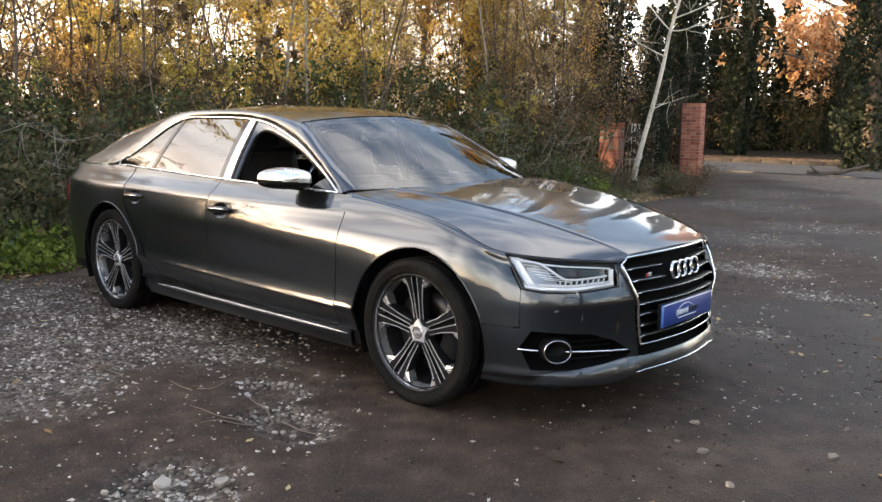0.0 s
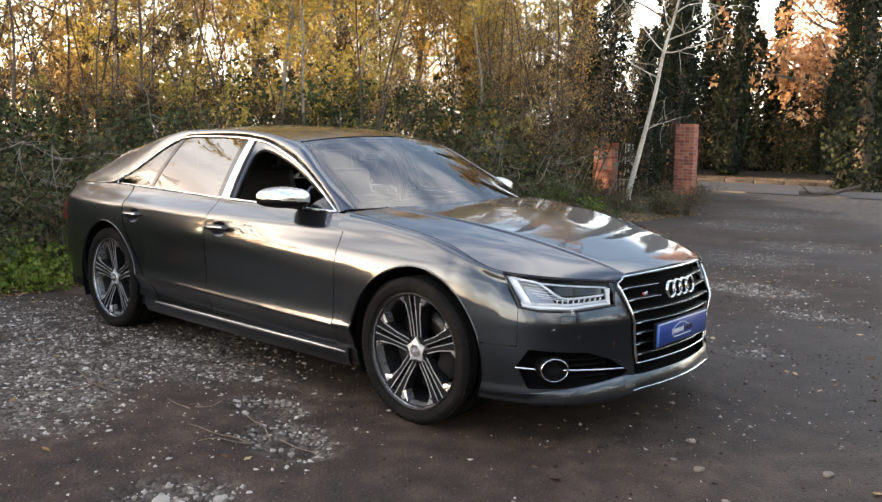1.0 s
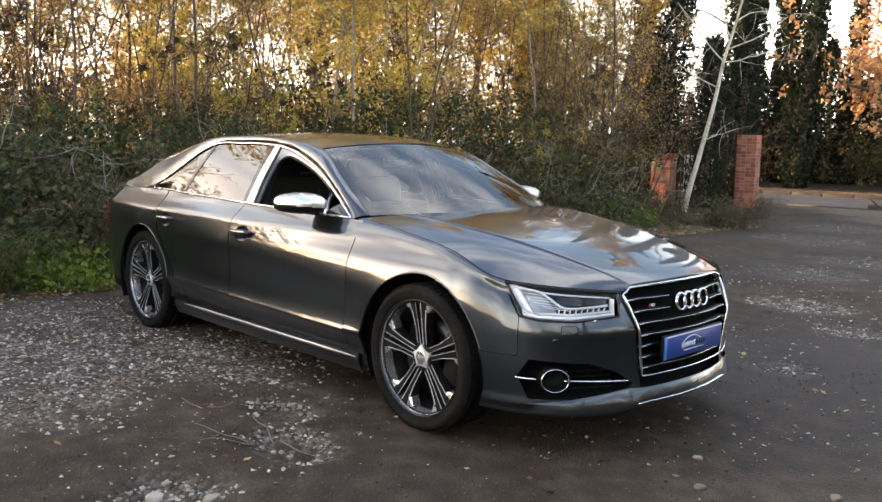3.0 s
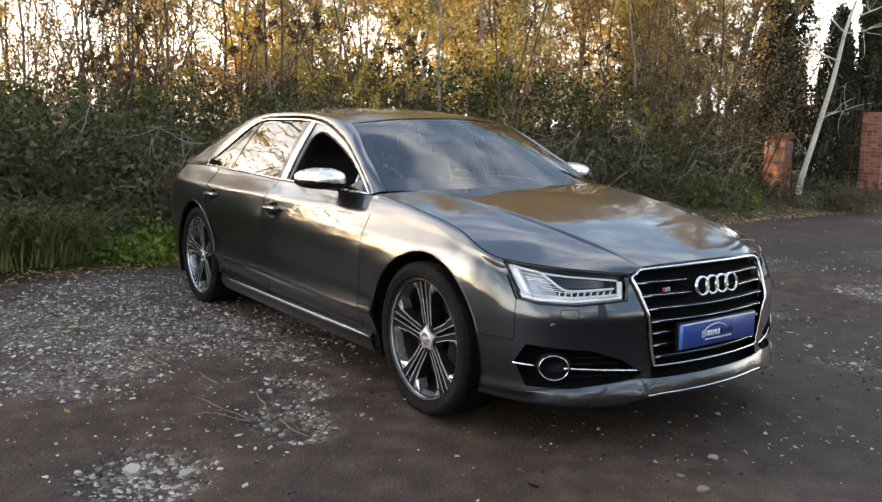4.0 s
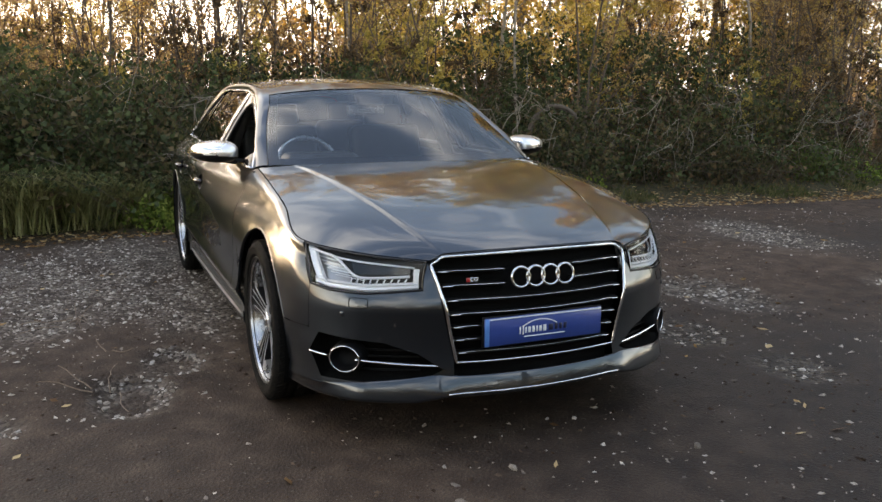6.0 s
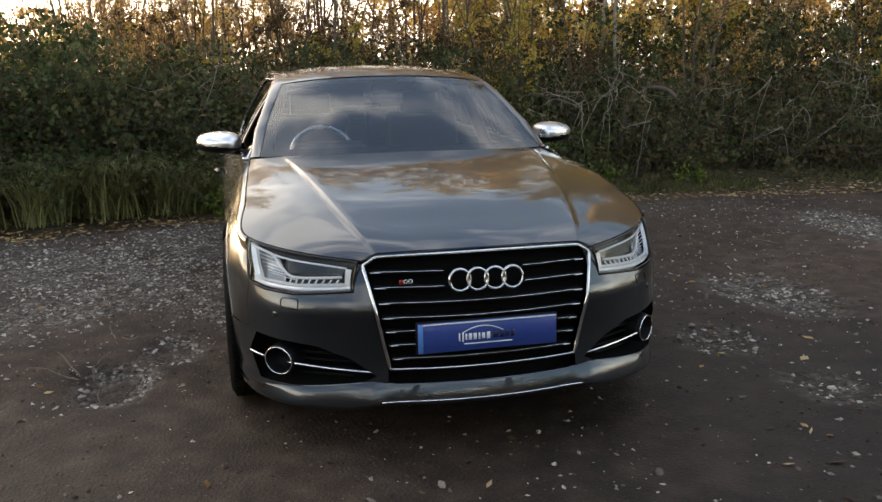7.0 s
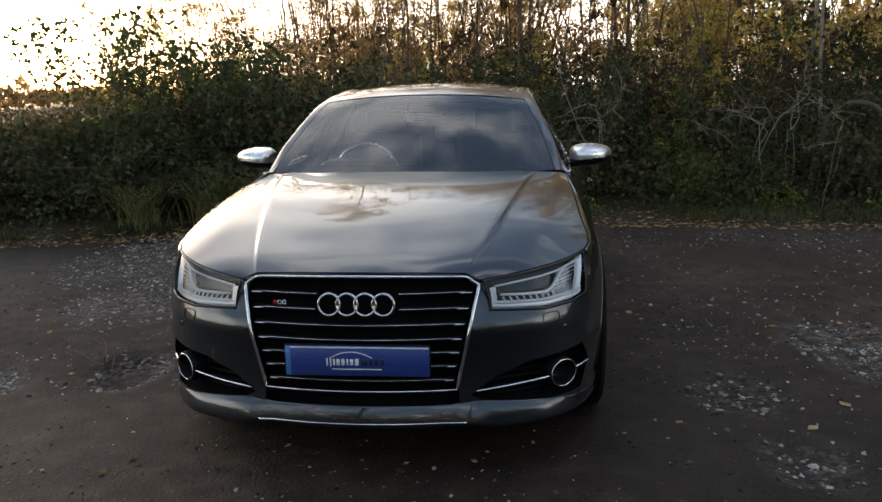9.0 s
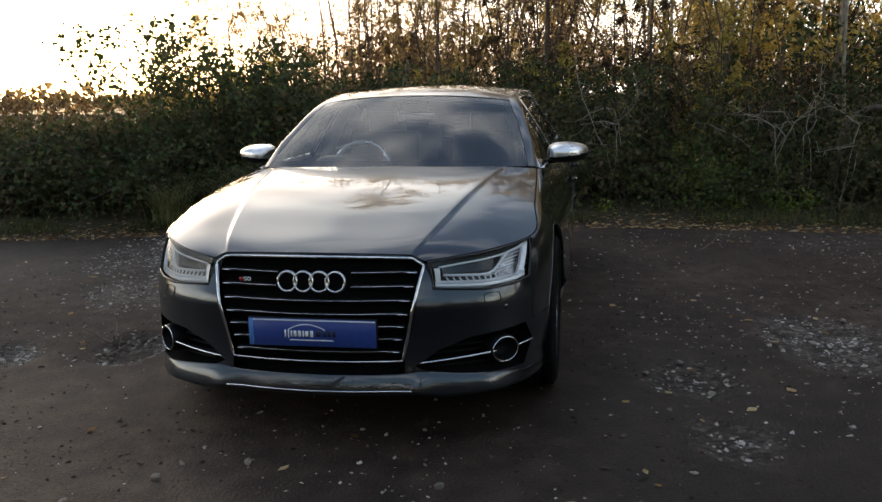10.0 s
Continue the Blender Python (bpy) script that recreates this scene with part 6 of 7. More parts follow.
for i, (x, y, sc) in enumerate(((-11.6, 15.0, 1.0), (-10.6, 15.6, 1.1), (-12.6, 12.4, 1.05), (-11.8, 9.8, 0.95), (-13.6, 15.8, 1.2), (-12.4, 7.0, 0.95), (-14.4, 4.2, 1.0), (-14.6, 11.0, 1.1))):
    plant("golden_tree", (tall_gold, tall_yellow)[i % 3 == 2], x, y, x * 3, sc, "tall tree with golden-brown leaves behind the thicket", "tree", "golden trees")
for x, y, s in ((-9.0, 0.4, 0.95), (-10.2, 1.8, 1.1), (-8.8, 2.9, 0.9), (-11.0, 3.4, 1.15), (-10.0, -0.6, 0.8), (-11.8, 0.6, 1.1)):
    k = 5 if y > 2.5 else 2
    plant("sapling", saplings[k][0], x, y, x * 7, s, saplings[k][1], "tree", "thicket saplings")
plant("green_sapling", saplings[5][0], -8.6, 6.3, 1.0, 1.0, "bushy sapling still yellow-green", "tree", "")
# low scrub and thin young trees towards the low sun
for i in range(10):
    az = 190 + 17 * ((i * 0.618034) % 1.0)
    dist = 13 + 13 * ((i * 0.7548) % 1.0)
    x, y = 4.0 + dist * math.cos(radians(az)), 1.0 + dist * math.sin(radians(az))
    k = rng.choice(6, p=[0.1, 0.15, 0.25, 0.05, 0.35, 0.10])
    plant("sapling", saplings[k][0], x, y, rng.uniform(0, 6.28), float(np.interp(az, [190, 197, 207], [0.85, 0.55, 0.32])) * rng.uniform(0.85, 1.15), saplings[k][1], "tree", "scrub saplings")
for i in range(22):
    az = 189 + 19 * ((i * 0.618034) % 1.0)
    dist = 14.5 + 6.0 * ((i * 0.7548) % 1.0)
    k = (4, 2, 4, 5, 4)[i % 5]
    plant("sapling", saplings[k][0], 4.0 + dist * math.cos(radians(az)), 1.0 + dist * math.sin(radians(az)), i * 2.4, float(np.interp(az, [189, 200, 208], [0.85, 0.72, 0.52])) * rng.uniform(0.85, 1.15), saplings[k][1], "tree", "scrub saplings")
for i in range(14):
    y = -2.5 + 14 * ((i * 0.618034) % 1.0)
    x = -12.6 - 5 * ((i * 0.7548) % 1.0)
    k = (2, 5, 2, 1)[i % 4]
    plant("woodland_tree", saplings[k][0], x, y, i * 1.9, rng.uniform(1.1, 1.4) * float(np.interp(y, [-2.5, 0.5], [0.6, 1.0])), saplings[k][1], "tree", "wood behind the thicket")
# deeper wood
for i in range(30):
    y = -3.0 + 30 * ((i * 0.618034) % 1.0)
    x = -14.5 - 10 * ((i * 0.7548) % 1.0) - max(0, y - 12) * 0.25
    k = rng.choice(6, p=[0.26, 0.2, 0.16, 0.18, 0.1, 0.1])
    plant("woodland_tree", saplings[k][0], x, y, rng.uniform(0, 6.28), rng.uniform(1.25, 1.7), saplings[k][1], "tree", "wood behind the thicket")


# ivy-clad trees past the road
def ivy_tree(height, radius, leaves, limbs, leaf_size=0.18):
    lines = []
    trunk = wander((0, 0, -0.2), (0.03, 0.02, 1), height, 14, 0.025)
    lines.append((trunk, np.linspace(0.24, 0.07, 15), 9))
    spots = [trunk]
    for _ in range(limbs):
        i = rng.integers(4, 14)
        az = rng.uniform(0, 6.28)
        q = wander(trunk[i], (math.cos(az), math.sin(az), 0.9), height * rng.uniform(0.10, 0.22), 5, 0.2)
        lines.append((q, np.linspace(0.05, 0.012, 6), 5))
    t = rng.uniform(0, 1, leaves) ** 1.0
    i = np.minimum((t * 14).astype(int), 13)
    p = trunk[i] + (trunk[i + 1] - trunk[i]) * (t * 14 - i)[:, None]
    az = rng.uniform(0, 6.28, leaves)
    lump = 0.72 + 0.28 * np.sin(t * 37 + 2 * np.sin(az * 2)) * np.cos(az * 3 + t * 11)
    r = radius * 0.95 * lump * np.sqrt(rng.uniform(0.25, 1, leaves)) * np.interp(t, [0, 0.1, 0.75, 1], [0.75, 1, 0.8, 0.25])
    p = p + np.stack([np.cos(az) * r, np.sin(az) * r, rng.normal(size=leaves) * 0.12], 1)
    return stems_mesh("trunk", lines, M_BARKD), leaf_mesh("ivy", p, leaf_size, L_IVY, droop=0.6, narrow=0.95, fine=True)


ivies = [ivy_tree(15, 0.78, 8500, 10), ivy_tree(13, 0.75, 6000, 14), ivy_tree(8.5, 1.30, 8000, 4, 0.14)]
holly = ivy_tree(8.5, 1.30, 3200, 4, 0.22)
EYE0 = np.array([2.78, -3.76])


def beyond(az, far):
    return EYE0[0] + far * math.cos(radians(az)), EYE0[1] + far * math.sin(radians(az))


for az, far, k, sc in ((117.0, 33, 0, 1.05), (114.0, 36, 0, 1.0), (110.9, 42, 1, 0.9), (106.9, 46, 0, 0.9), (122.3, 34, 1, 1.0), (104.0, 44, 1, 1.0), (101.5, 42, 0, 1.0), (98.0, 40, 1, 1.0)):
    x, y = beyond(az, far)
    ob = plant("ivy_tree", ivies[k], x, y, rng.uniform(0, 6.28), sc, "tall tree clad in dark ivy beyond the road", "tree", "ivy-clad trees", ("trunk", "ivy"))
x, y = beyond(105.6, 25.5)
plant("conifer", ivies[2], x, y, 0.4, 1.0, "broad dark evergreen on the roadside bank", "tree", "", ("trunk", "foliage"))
oak = tree_parts(8.5, 0.16, 54, 13000, 0.13, M_BARKD, L_ORANGE, first=0.08, spread=0.36, up=0.55, twigs=5)
x, y = beyond(107.4, 35.5)
plant("oak", oak, x, y, 0.0, 1.7, "oak with orange-brown autumn leaves", "tree", "")
x, y = beyond(106.3, 37.5)
plant("oak", oak, x, y, 2.0, 1.45, "oak with orange-brown autumn leaves", "tree", "")
for i in range(20):
    az = 124 - i * 1.35
    x, y = beyond(az, 34.0 + 2.5 * math.sin(i * 2.1) + 4.0 * (i % 2))
    m_, sc = ((ivies[2], 0.50), (bushes[2][0], 2.2), (ivies[2], 0.42), (bushes[0][0], 1.9))[i % 4]
    plant("hedge_bush", m_, x, y, rng.uniform(0, 6.28), sc * rng.uniform(0.85, 1.2), "dark shrub under roadside trees", "bush", "roadside shrubs", ("stem", "foliage"))
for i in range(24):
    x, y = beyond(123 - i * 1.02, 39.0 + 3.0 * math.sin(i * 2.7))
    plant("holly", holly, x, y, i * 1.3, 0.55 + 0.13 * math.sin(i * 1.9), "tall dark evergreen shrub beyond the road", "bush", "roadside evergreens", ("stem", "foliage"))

for x, y, sc, k in ((-4.6, 10.35, 0.50, 1), (-5.2, 10.25, 0.40, 2), (-5.9, 10.5, 0.42, 1), (-6.4, 10.0, 0.5, 2), (-4.2, 10.55, 0.38, 2), (-7.2, 10.2, 0.7, 2), (-5.0, 12.6, 0.45, 2), (-6.9, 12.3, 0.35, 2), (-8.2, 11.6, 0.9, 2)):
    plant("bush", bushes[k][0], x, y, x * 7, sc, bushes[k][1], "bush", "scrub round the pillars", ("stem", "foliage"))
for x, y, sc in ((-8.2, 14.2, 0.62), (-7.4, 16.2, 0.6), (-9.6, 25.0, 0.8), (-6.6, 13.4, 0.45)):
    plant("ivy_tree", ivies[2 if sc < 0.65 else 0], x, y, x, sc, "dark ivy-grown tree behind the gate", "tree", "ivy-grown trees", ("trunk", "ivy"))
for x, y, sc in ((-8.2, 11.4, 1.0), (-8.8, 12.6, 1.1), (-7.9, 12.5, 0.9), (-9.4, 11.2, 1.1), (-8.6, 10.2, 0.95), (-9.8, 13.0, 1.15), (-7.1, 10.6, 0.7), (-7.6, 9.6, 0.75), (-6.9, 9.1, 0.6), (-6.3, 8.6, 0.55), (-7.5, 11.0, 0.9), (-8.0, 10.4, 0.95)):
    plant("sapling", saplings[4][0], x, y, x * 5, sc, saplings[4][1], "tree", "scrub round the pillars")
# half-bare young trees behind the car
for i, (az, dist) in enumerate(((184, 11.0), (187, 13.0), (189.5, 11.6), (192, 13.6), (194.5, 12.2), (197, 14.2), (186, 14.6), (191, 15.0))):
    plant("sapling", saplings[(4, 2)[i % 2]][0], 0.3 + dist * math.cos(radians(az)), dist * math.sin(radians(az)), i * 2.1, 0.98 + 0.12 * math.sin(i * 2.6), saplings[(4, 2)[i % 2]][1], "tree", "scrub saplings")
# low scrub beyond the hedge
for i in range(9):
    az = 196 + 3.4 * i
    dist = 15 + 7 * ((i * 0.618) % 1.0)
    plant("bush", bushes[2][0], 3.0 + dist * math.cos(radians(az)), 0.5 + dist * math.sin(radians(az)), i * 1.3, 1.15, bushes[2][1], "bush", "far scrub", ("stem", "foliage"))
# unseen wood edge added behind the walk to block low sky and darken reflections
for i in range(15):
    y = -13 + 2.1 * i
    plant("hedge_bush", bushes[i % 2][0], 11.5 + 1.2 * math.sin(i * 2.3), y, i * 2.1, 3.2 + 0.5 * math.sin(i * 1.7), "unseen tall dark shrub added behind the walk to block low sky", "bush", "yard edge shrubs", ("stem", "foliage"))
for i in range(2):
    plant("ivy_tree", ivies[1], 13.5 + 0.8 * math.sin(i * 2.0), -3 + 8.0 * i, i * 1.1, 0.75, "unseen ivy-grown tree added behind the walk to block low sky", "tree", "yard edge trees", ("trunk", "ivy"))
# distant woods all round
far_spots, far_lines = [], []
for i in range(170):
    a = 2 * math.pi * i / 170 + rng.normal() * 0.01
    d = rng.uniform(70, 110)
    azd = math.degrees(a) % 360
    h = rng.uniform(5, 9) * (0.35 if 195 < azd < 300 else (0.5 if 90 < azd < 130 else 1.0))
    p = np.array([d * math.cos(a), d * math.sin(a), 0])
    far_lines.append((np.array([p, p + (0, 0, h * 0.5), p + (0, 0, h * 0.9)]), [0.2, 0.14, 0.05], 5))
    q = rng.normal(size=(160, 3)) * (1.9, 1.9, h * 0.22) + p + (0, 0, h * 0.55)
    q[:, 2] = np.maximum(q[:, 2], 0.2)
    far_spots.append(q)
far = thing("distant_woods", "far belt of autumn woodland round the yard", "woods", kind="stuff")
for nm, me in (("trunks", stems_mesh("trunks", far_lines, M_BARKD)), ("crowns", leaf_mesh("crowns", np.concatenate(far_spots), 0.9, L_BROWN, narrow=1.0, fine=True))):
    o = new(nm, me)
    o.parent = far
    tagged(o, kind="stuff")


# leaning birch by the gate
def bent_birch():
    trunk = np.array([(0, 0, -0.3), (0.06, 0.0, 0.3), (0.24, 0.03, 1.1), (0.48, 0.05, 2.2), (0.61, 0.04, 3.0), (0.80, 0.0, 3.75), (1.10, -0.05, 5.2), (1.38, 0.0, 6.8)])
    trunk = curve(np.linspace(0, 1, 8), trunk)(np.linspace(0, 1, 22))
    lines = [(trunk, np.linspace(0.066, 0.008, 22), 10)]
    spots = []
    for i, d, ln in ((12, (-0.7, 0.1, 0.75), 1.5), (12, (1.0, 0.1, 0.12), 1.25), (13, (0.9, -0.3, 0.35), 1.4), (14, (-0.6, 0.2, 0.9), 1.3), (15, (0.8, 0.3, 0.6), 1.3), (16, (-0.6, -0.4, 0.9), 1.2), (18, (0.5, 0, 0.9), 1.0), (10, (-0.8, 0, 0.5), 0.9), (7, (0.8, 0, 0.3), 0.5)):
        q = wander(trunk[i], d, ln, 8, 0.16, -0.02)
        lines.append((q, np.linspace(0.016, 0.004, 9), 6))
        for _ in range(6):
            j = rng.integers(2, 9)
            t = wander(q[j], rand_dirs(1)[0] + (0.2, 0, -0.1), 0.55, 5, 0.2, -0.05)
            lines.append((t, np.linspace(0.007, 0.002, 6), 3))
            spots.append(t)
    sp = np.concatenate(spots)
    return stems_mesh("trunk", lines, M_BIRCH), leaf_mesh("crown", sp[rng.integers(0, len(sp), 60)], 0.05, L_YGREEN)


tree("leaning_birch", bent_birch(), Matrix.Translation((-6.02, 11.75, 0.1)) @ Matrix.Rotation(radians(29), 4, "Z"), "leaning pale birch, almost bare, by the brick pillars", "tree")

# ---- brick pillars and gate ----
M_BRICK = vary(shader("red_brick", (0.30, 0.09, 0.06), 0.85), (9, 70), [(0.18, 0.055, 0.04), (0.32, 0.10, 0.065), (0.42, 0.16, 0.10)], bump=0.4, bump_scale=120, random_by="object")
M_MORTAR = vary(shader("mortar", (0.30, 0.27, 0.24), 0.95), (12, 90), [(0.20, 0.18, 0.16), (0.34, 0.31, 0.28)], bump=0.4, bump_scale=150)
M_IRON = vary(shader("rusty_iron", (0.03, 0.025, 0.022), 0.7, 0.4), (9, 60), [(0.018, 0.016, 0.015), (0.06, 0.04, 0.028)])
M_SHEET = vary(shader("flaking_white_paint", (0.65, 0.65, 0.63), 0.6), (4, 22), [(0.05, 0.045, 0.04), (0.60, 0.60, 0.58), (0.70, 0.70, 0.68)])


def brick_mesh(length):
    me = bpy.data.meshes.new("brick")
    bm = box_bm(length, 0.1025, 0.065, 0.004, 1)
    bm.to_mesh(me)
    bm.free()
    me.materials.append(M_BRICK)
    return me


BRICK_LONG, BRICK_SHORT = brick_mesh(0.215), brick_mesh(0.1025)


def pillar(x, y, turn, courses, ruined=0.0, label=""):
    w = 0.44
    ob = thing("brick_pillar", label, "pillar", Matrix.Translation((x, y, 0)) @ Matrix.Rotation(radians(turn), 4, "Z"), "gate pillars")
    part("core", box_bm(w - 0.016, w - 0.016, courses * 0.075 - 0.01 - 0.3 * ruined, 0, 1, (0, 0, courses * 0.0375 - 0.15 * ruined)), M_MORTAR, ob, smooth=False)
    for c in range(courses):
        sg = 1 if c % 2 else -1
        for side in range(4):
            for off, me in ((-w / 2 + 0.1075, BRICK_LONG), (-w / 2 + 0.27625, BRICK_SHORT)):
                if rng.uniform() < ruined * (c / courses) ** 2:
                    continue
                b = new("brick", me)
                b.parent = ob
                b.matrix_basis = Matrix.Rotation(radians(side * 90), 4, "Z") @ Matrix.Translation((sg * off + rng.normal() * 0.001, -(w - 0.1025) / 2 + rng.normal() * 0.0014, 0.04 + c * 0.075))
    return ob


pillar(-6.46, 15.26, 12, 23, 0.0, "square red brick gate pillar with pale joints")
pillar(-7.42, 13.20, 12, 17, 0.6, "broken red brick pillar half hidden by scrub")
gate = thing("iron_gate", "rusty dark iron paling gate between the brick pillars", "gate", Matrix.Translation((-7.02, 14.35, 0)) @ Matrix.Rotation(radians(62), 4, "Z"))
for i in range(15):
    part("bar", tube_bm([(-0.75 + 0.107 * i, 0, 0.05), (-0.75 + 0.107 * i, 0, 2.05 + 0.12 * math.sin(i * 2.1)), (-0.75 + 0.107 * i, 0, 2.16 + 0.12 * math.sin(i * 2.1))], [0.017, 0.017, 0.004], 6), M_IRON, gate)
for z in (0.25, 1.0, 1.8):
    part("rail", box_bm(1.6, 0.03, 0.05, 0.004, 1, (0, 0.0, z)), M_IRON, gate)
sheet_w = thing("painted_sheet", "flaking white-painted corrugated sheet behind the gate", "sheet", Matrix.Translation((-7.30, 14.62, 0)) @ Matrix.Rotation(radians(35), 4, "Z"))
for dx, wd in ((-0.22, 0.32), (0.17, 0.20)):
    g = np.array([[(dx + wd * (k - 0.5), 0.012 * math.sin(k * 30), z) for z in (0.40, 0.85, 1.24)] for k in np.linspace(0, 1, 30)])
    part("panel", sheet_bm(g, (dx, 3, 0.7), 0.004), M_SHEET, sheet_w)

# ---- road past the entrance ----
M_ROAD = vary(shader("asphalt_road", (0.06, 0.06, 0.062), 0.75), (0.8, 60), [(0.055, 0.050, 0.046), (0.085, 0.078, 0.072), (0.12, 0.112, 0.105)], bump=0.3, bump_scale=150)
M_KERB = vary(shader("kerb_stone", (0.28, 0.24, 0.21), 0.85), (3, 40), [(0.030, 0.025, 0.021), (0.050, 0.042, 0.036)], bump=0.3)


def strip(name, pts_a, pts_b, z, material, label, thick=0.03, kind="structure", category="road"):
    n = 40
    a, b = curve(np.linspace(0, 1, len(pts_a)), pts_a)(np.linspace(0, 1, n)), curve(np.linspace(0, 1, len(pts_b)), pts_b)(np.linspace(0, 1, n))
    g = np.array([[(*(p + (q - p) * k), z + 0.004 * math.sin(9 * k + i)) for k in np.linspace(0, 1, 10)] for i, (p, q) in enumerate(zip(a, b))])
    return mesh_thing(name, sheet_bm(g, (0, 20, -5), thick), material, label, category, kind=kind)


strip("road", [(-60, 17.2), (-20, 17.4), (10, 17.9), (60, 18.6)], [(-60, 21.6), (-20, 21.7), (10, 22.3), (60, 23)], 0.030, M_ROAD, "asphalt road past the entrance")
for i in range(40):
    x = -30 + i * 0.92
    k = mesh_thing("kerb", box_bm(0.90, 0.125, 0.12, 0.012, 2), M_KERB, "weathered kerb stone along the road", "kerb", group="road kerb", kind="structure")
    k.matrix_basis = Matrix.Translation((x, 21.78 + (x + 20) * 0.02, 0.07))
strip("far_verge", [(-60, 21.85), (-20, 21.9), (10, 22.55), (60, 23.2)], [(-60, 23.5), (-20, 23.6), (10, 24.3), (60, 25)], 0.12, vary(shader("leafy_verge", (0.2, 0.12, 0.06), 0.9), (3, 40), [(0.045, 0.026, 0.012), (0.12, 0.058, 0.022), (0.22, 0.12, 0.05)], bump=0.5, bump_scale=30), "far roadside verge covered in brown leaves", category="verge")
# shade under the trees is put into this floor's near-black colour
strip("wood_floor", [(-60, 23.52), (-20, 23.62), (10, 24.32), (60, 25.02)], [(-60, 52), (-20, 52), (10, 53), (60, 54)], 0.12, vary(shader("shaded_leaf_mould", (0.02, 0.015, 0.01), 0.95, Specular_IOR_Level=0.15), (2, 30), [(0.010, 0.009, 0.006), (0.020, 0.016, 0.010), (0.040, 0.026, 0.013)], bump=0.5, bump_scale=30), "leaf-strewn floor under the roadside trees, coloured dark for the shade there", category="ground")


# ---- small growth, litter and stones ----
def blades(name, spots, length, width, material, label, category):
    k = len(spots)
    a = rand_dirs(k)
    a[:, 2] = np.abs(a[:, 2]) + 0.7
    a /= np.linalg.norm(a, axis=1, keepdims=True)
    s = np.cross(a, rand_dirs(k))
    s /= np.linalg.norm(s, axis=1, keepdims=True) + 1e-9
    ln = length * rng.uniform(0.5, 1.3, (k, 1))
    base = np.asarray(spots)
    me = quads_mesh(name, base + a * ln * 0.5, a * ln * 0.5, s * width, material)
    return tagged(new(name, me), label, category, kind="stuff")


ys = rng.uniform(-12, 10.8, 15000)
d = np.abs(rng.normal(size=15000)) * 0.35
xs = edge_x(ys) - 0.05 - d
keep = np.array([fbm(x, y, 0.8, 5.0) > -0.12 for x, y in zip(xs, ys)])
spots = np.array([(x, y, ground_z(x, y) - 0.01) for x, y in zip(xs[keep], ys[keep])])
blades("grass", spots, 0.12, 0.006, L_GRASS, "short rough grass along the verge", "grass")


def weed_parts(height, n_stems, leaves):
    lines, spots = [], []
    for _ in range(n_stems):
        q = wander((rng.normal() * 0.12, rng.normal() * 0.12, -0.02), (rng.normal() * 0.3, rng.normal() * 0.3, 1), height * rng.uniform(0.6, 1.1), 5, 0.1)
        lines.append((q, np.linspace(0.004, 0.0015, 6), 3))
        spots.append(q[1:])
    sp = np.concatenate(spots)
    return stems_mesh("stems", lines, L_GREEN), leaf_mesh("leaves", sp[rng.integers(0, len(sp), leaves)] + rng.normal(size=(leaves, 3)) * 0.035, 0.06, L_WEED, narrow=0.7)


L_WEED = leaf_shader("fresh_weed_leaves", [(0.08, 0.13, 0.02), (0.17, 0.24, 0.045), (0.30, 0.34, 0.09)])
weeds = [weed_parts(0.36, 9, 190), weed_parts(0.28, 8, 150)]
for i in range(34):
    if i < 20:
        x, y = -5.25 + rng.normal() * 0.28, -0.62 + rng.normal() * 0.38
    else:
        y = rng.uniform(-3.5, 10)
        x = float(edge_x(y)) - 0.45 - abs(rng.normal()) * 0.25
    plant("weed", weeds[i % 2], x, y, rng.uniform(0, 6.28), rng.uniform(0.7, 1.2) * (1.0 if i < 20 else 0.75), "fresh green nettle-like weed on the verge", "weed", "verge weeds", ("stem", "foliage"))


def tussock():
    k = 260
    base = np.stack([rng.normal(size=k) * 0.10, rng.normal(size=k) * 0.10, np.zeros(k)], 1)
    verts, faces = [], []
    for p in base:
        az, ln, w = rng.uniform(0, 6.28), rng.uniform(0.5, 1.0), 0.006
        out = np.array([math.cos(az), math.sin(az), 0])
        side = np.array([-out[1], out[0], 0]) * w
        b0 = len(verts)
        for j, t in enumerate(np.linspace(0, 1, 6)):
            c = p + out * ln * 0.75 * t**1.5 + np.array([0, 0, ln * (1.25 * t - 0.75 * t * t)])
            verts += [tuple(c - side * (1 - t * 0.9)), tuple(c + side * (1 - t * 0.9))]
        faces += [(b0 + 2 * j, b0 + 2 * j + 1, b0 + 2 * j + 3, b0 + 2 * j + 2) for j in range(5)]
    me = bpy.data.meshes.new("tussock")
    me.from_pydata(verts, [], faces)
    me.materials.append(L_STRAW)
    return me


L_STRAW = leaf_shader("straw_grass", [(0.13, 0.14, 0.05), (0.25, 0.25, 0.10), (0.38, 0.35, 0.18)], scale=0.8)
tus = tussock()
for x, y, s in ((-5.40, -1.15, 0.95), (-5.22, -1.60, 1.15), (-5.05, -2.15, 1.20), (-5.45, -1.95, 1.25), (-4.85, -2.75, 1.10), (-4.60, -3.45, 1.0), (-5.15, -2.60, 1.2)):
    ob = tagged(new("grass_tussock", tus), "tall tussock of arching dry grass", "grass tussock", "tussocks")
    ob.matrix_basis = Matrix.Translation((x, y, ground_z(x, y))) @ Matrix.Rotation(x * 9, 4, "Z") @ Matrix.Diagonal((s, s, s, 1))

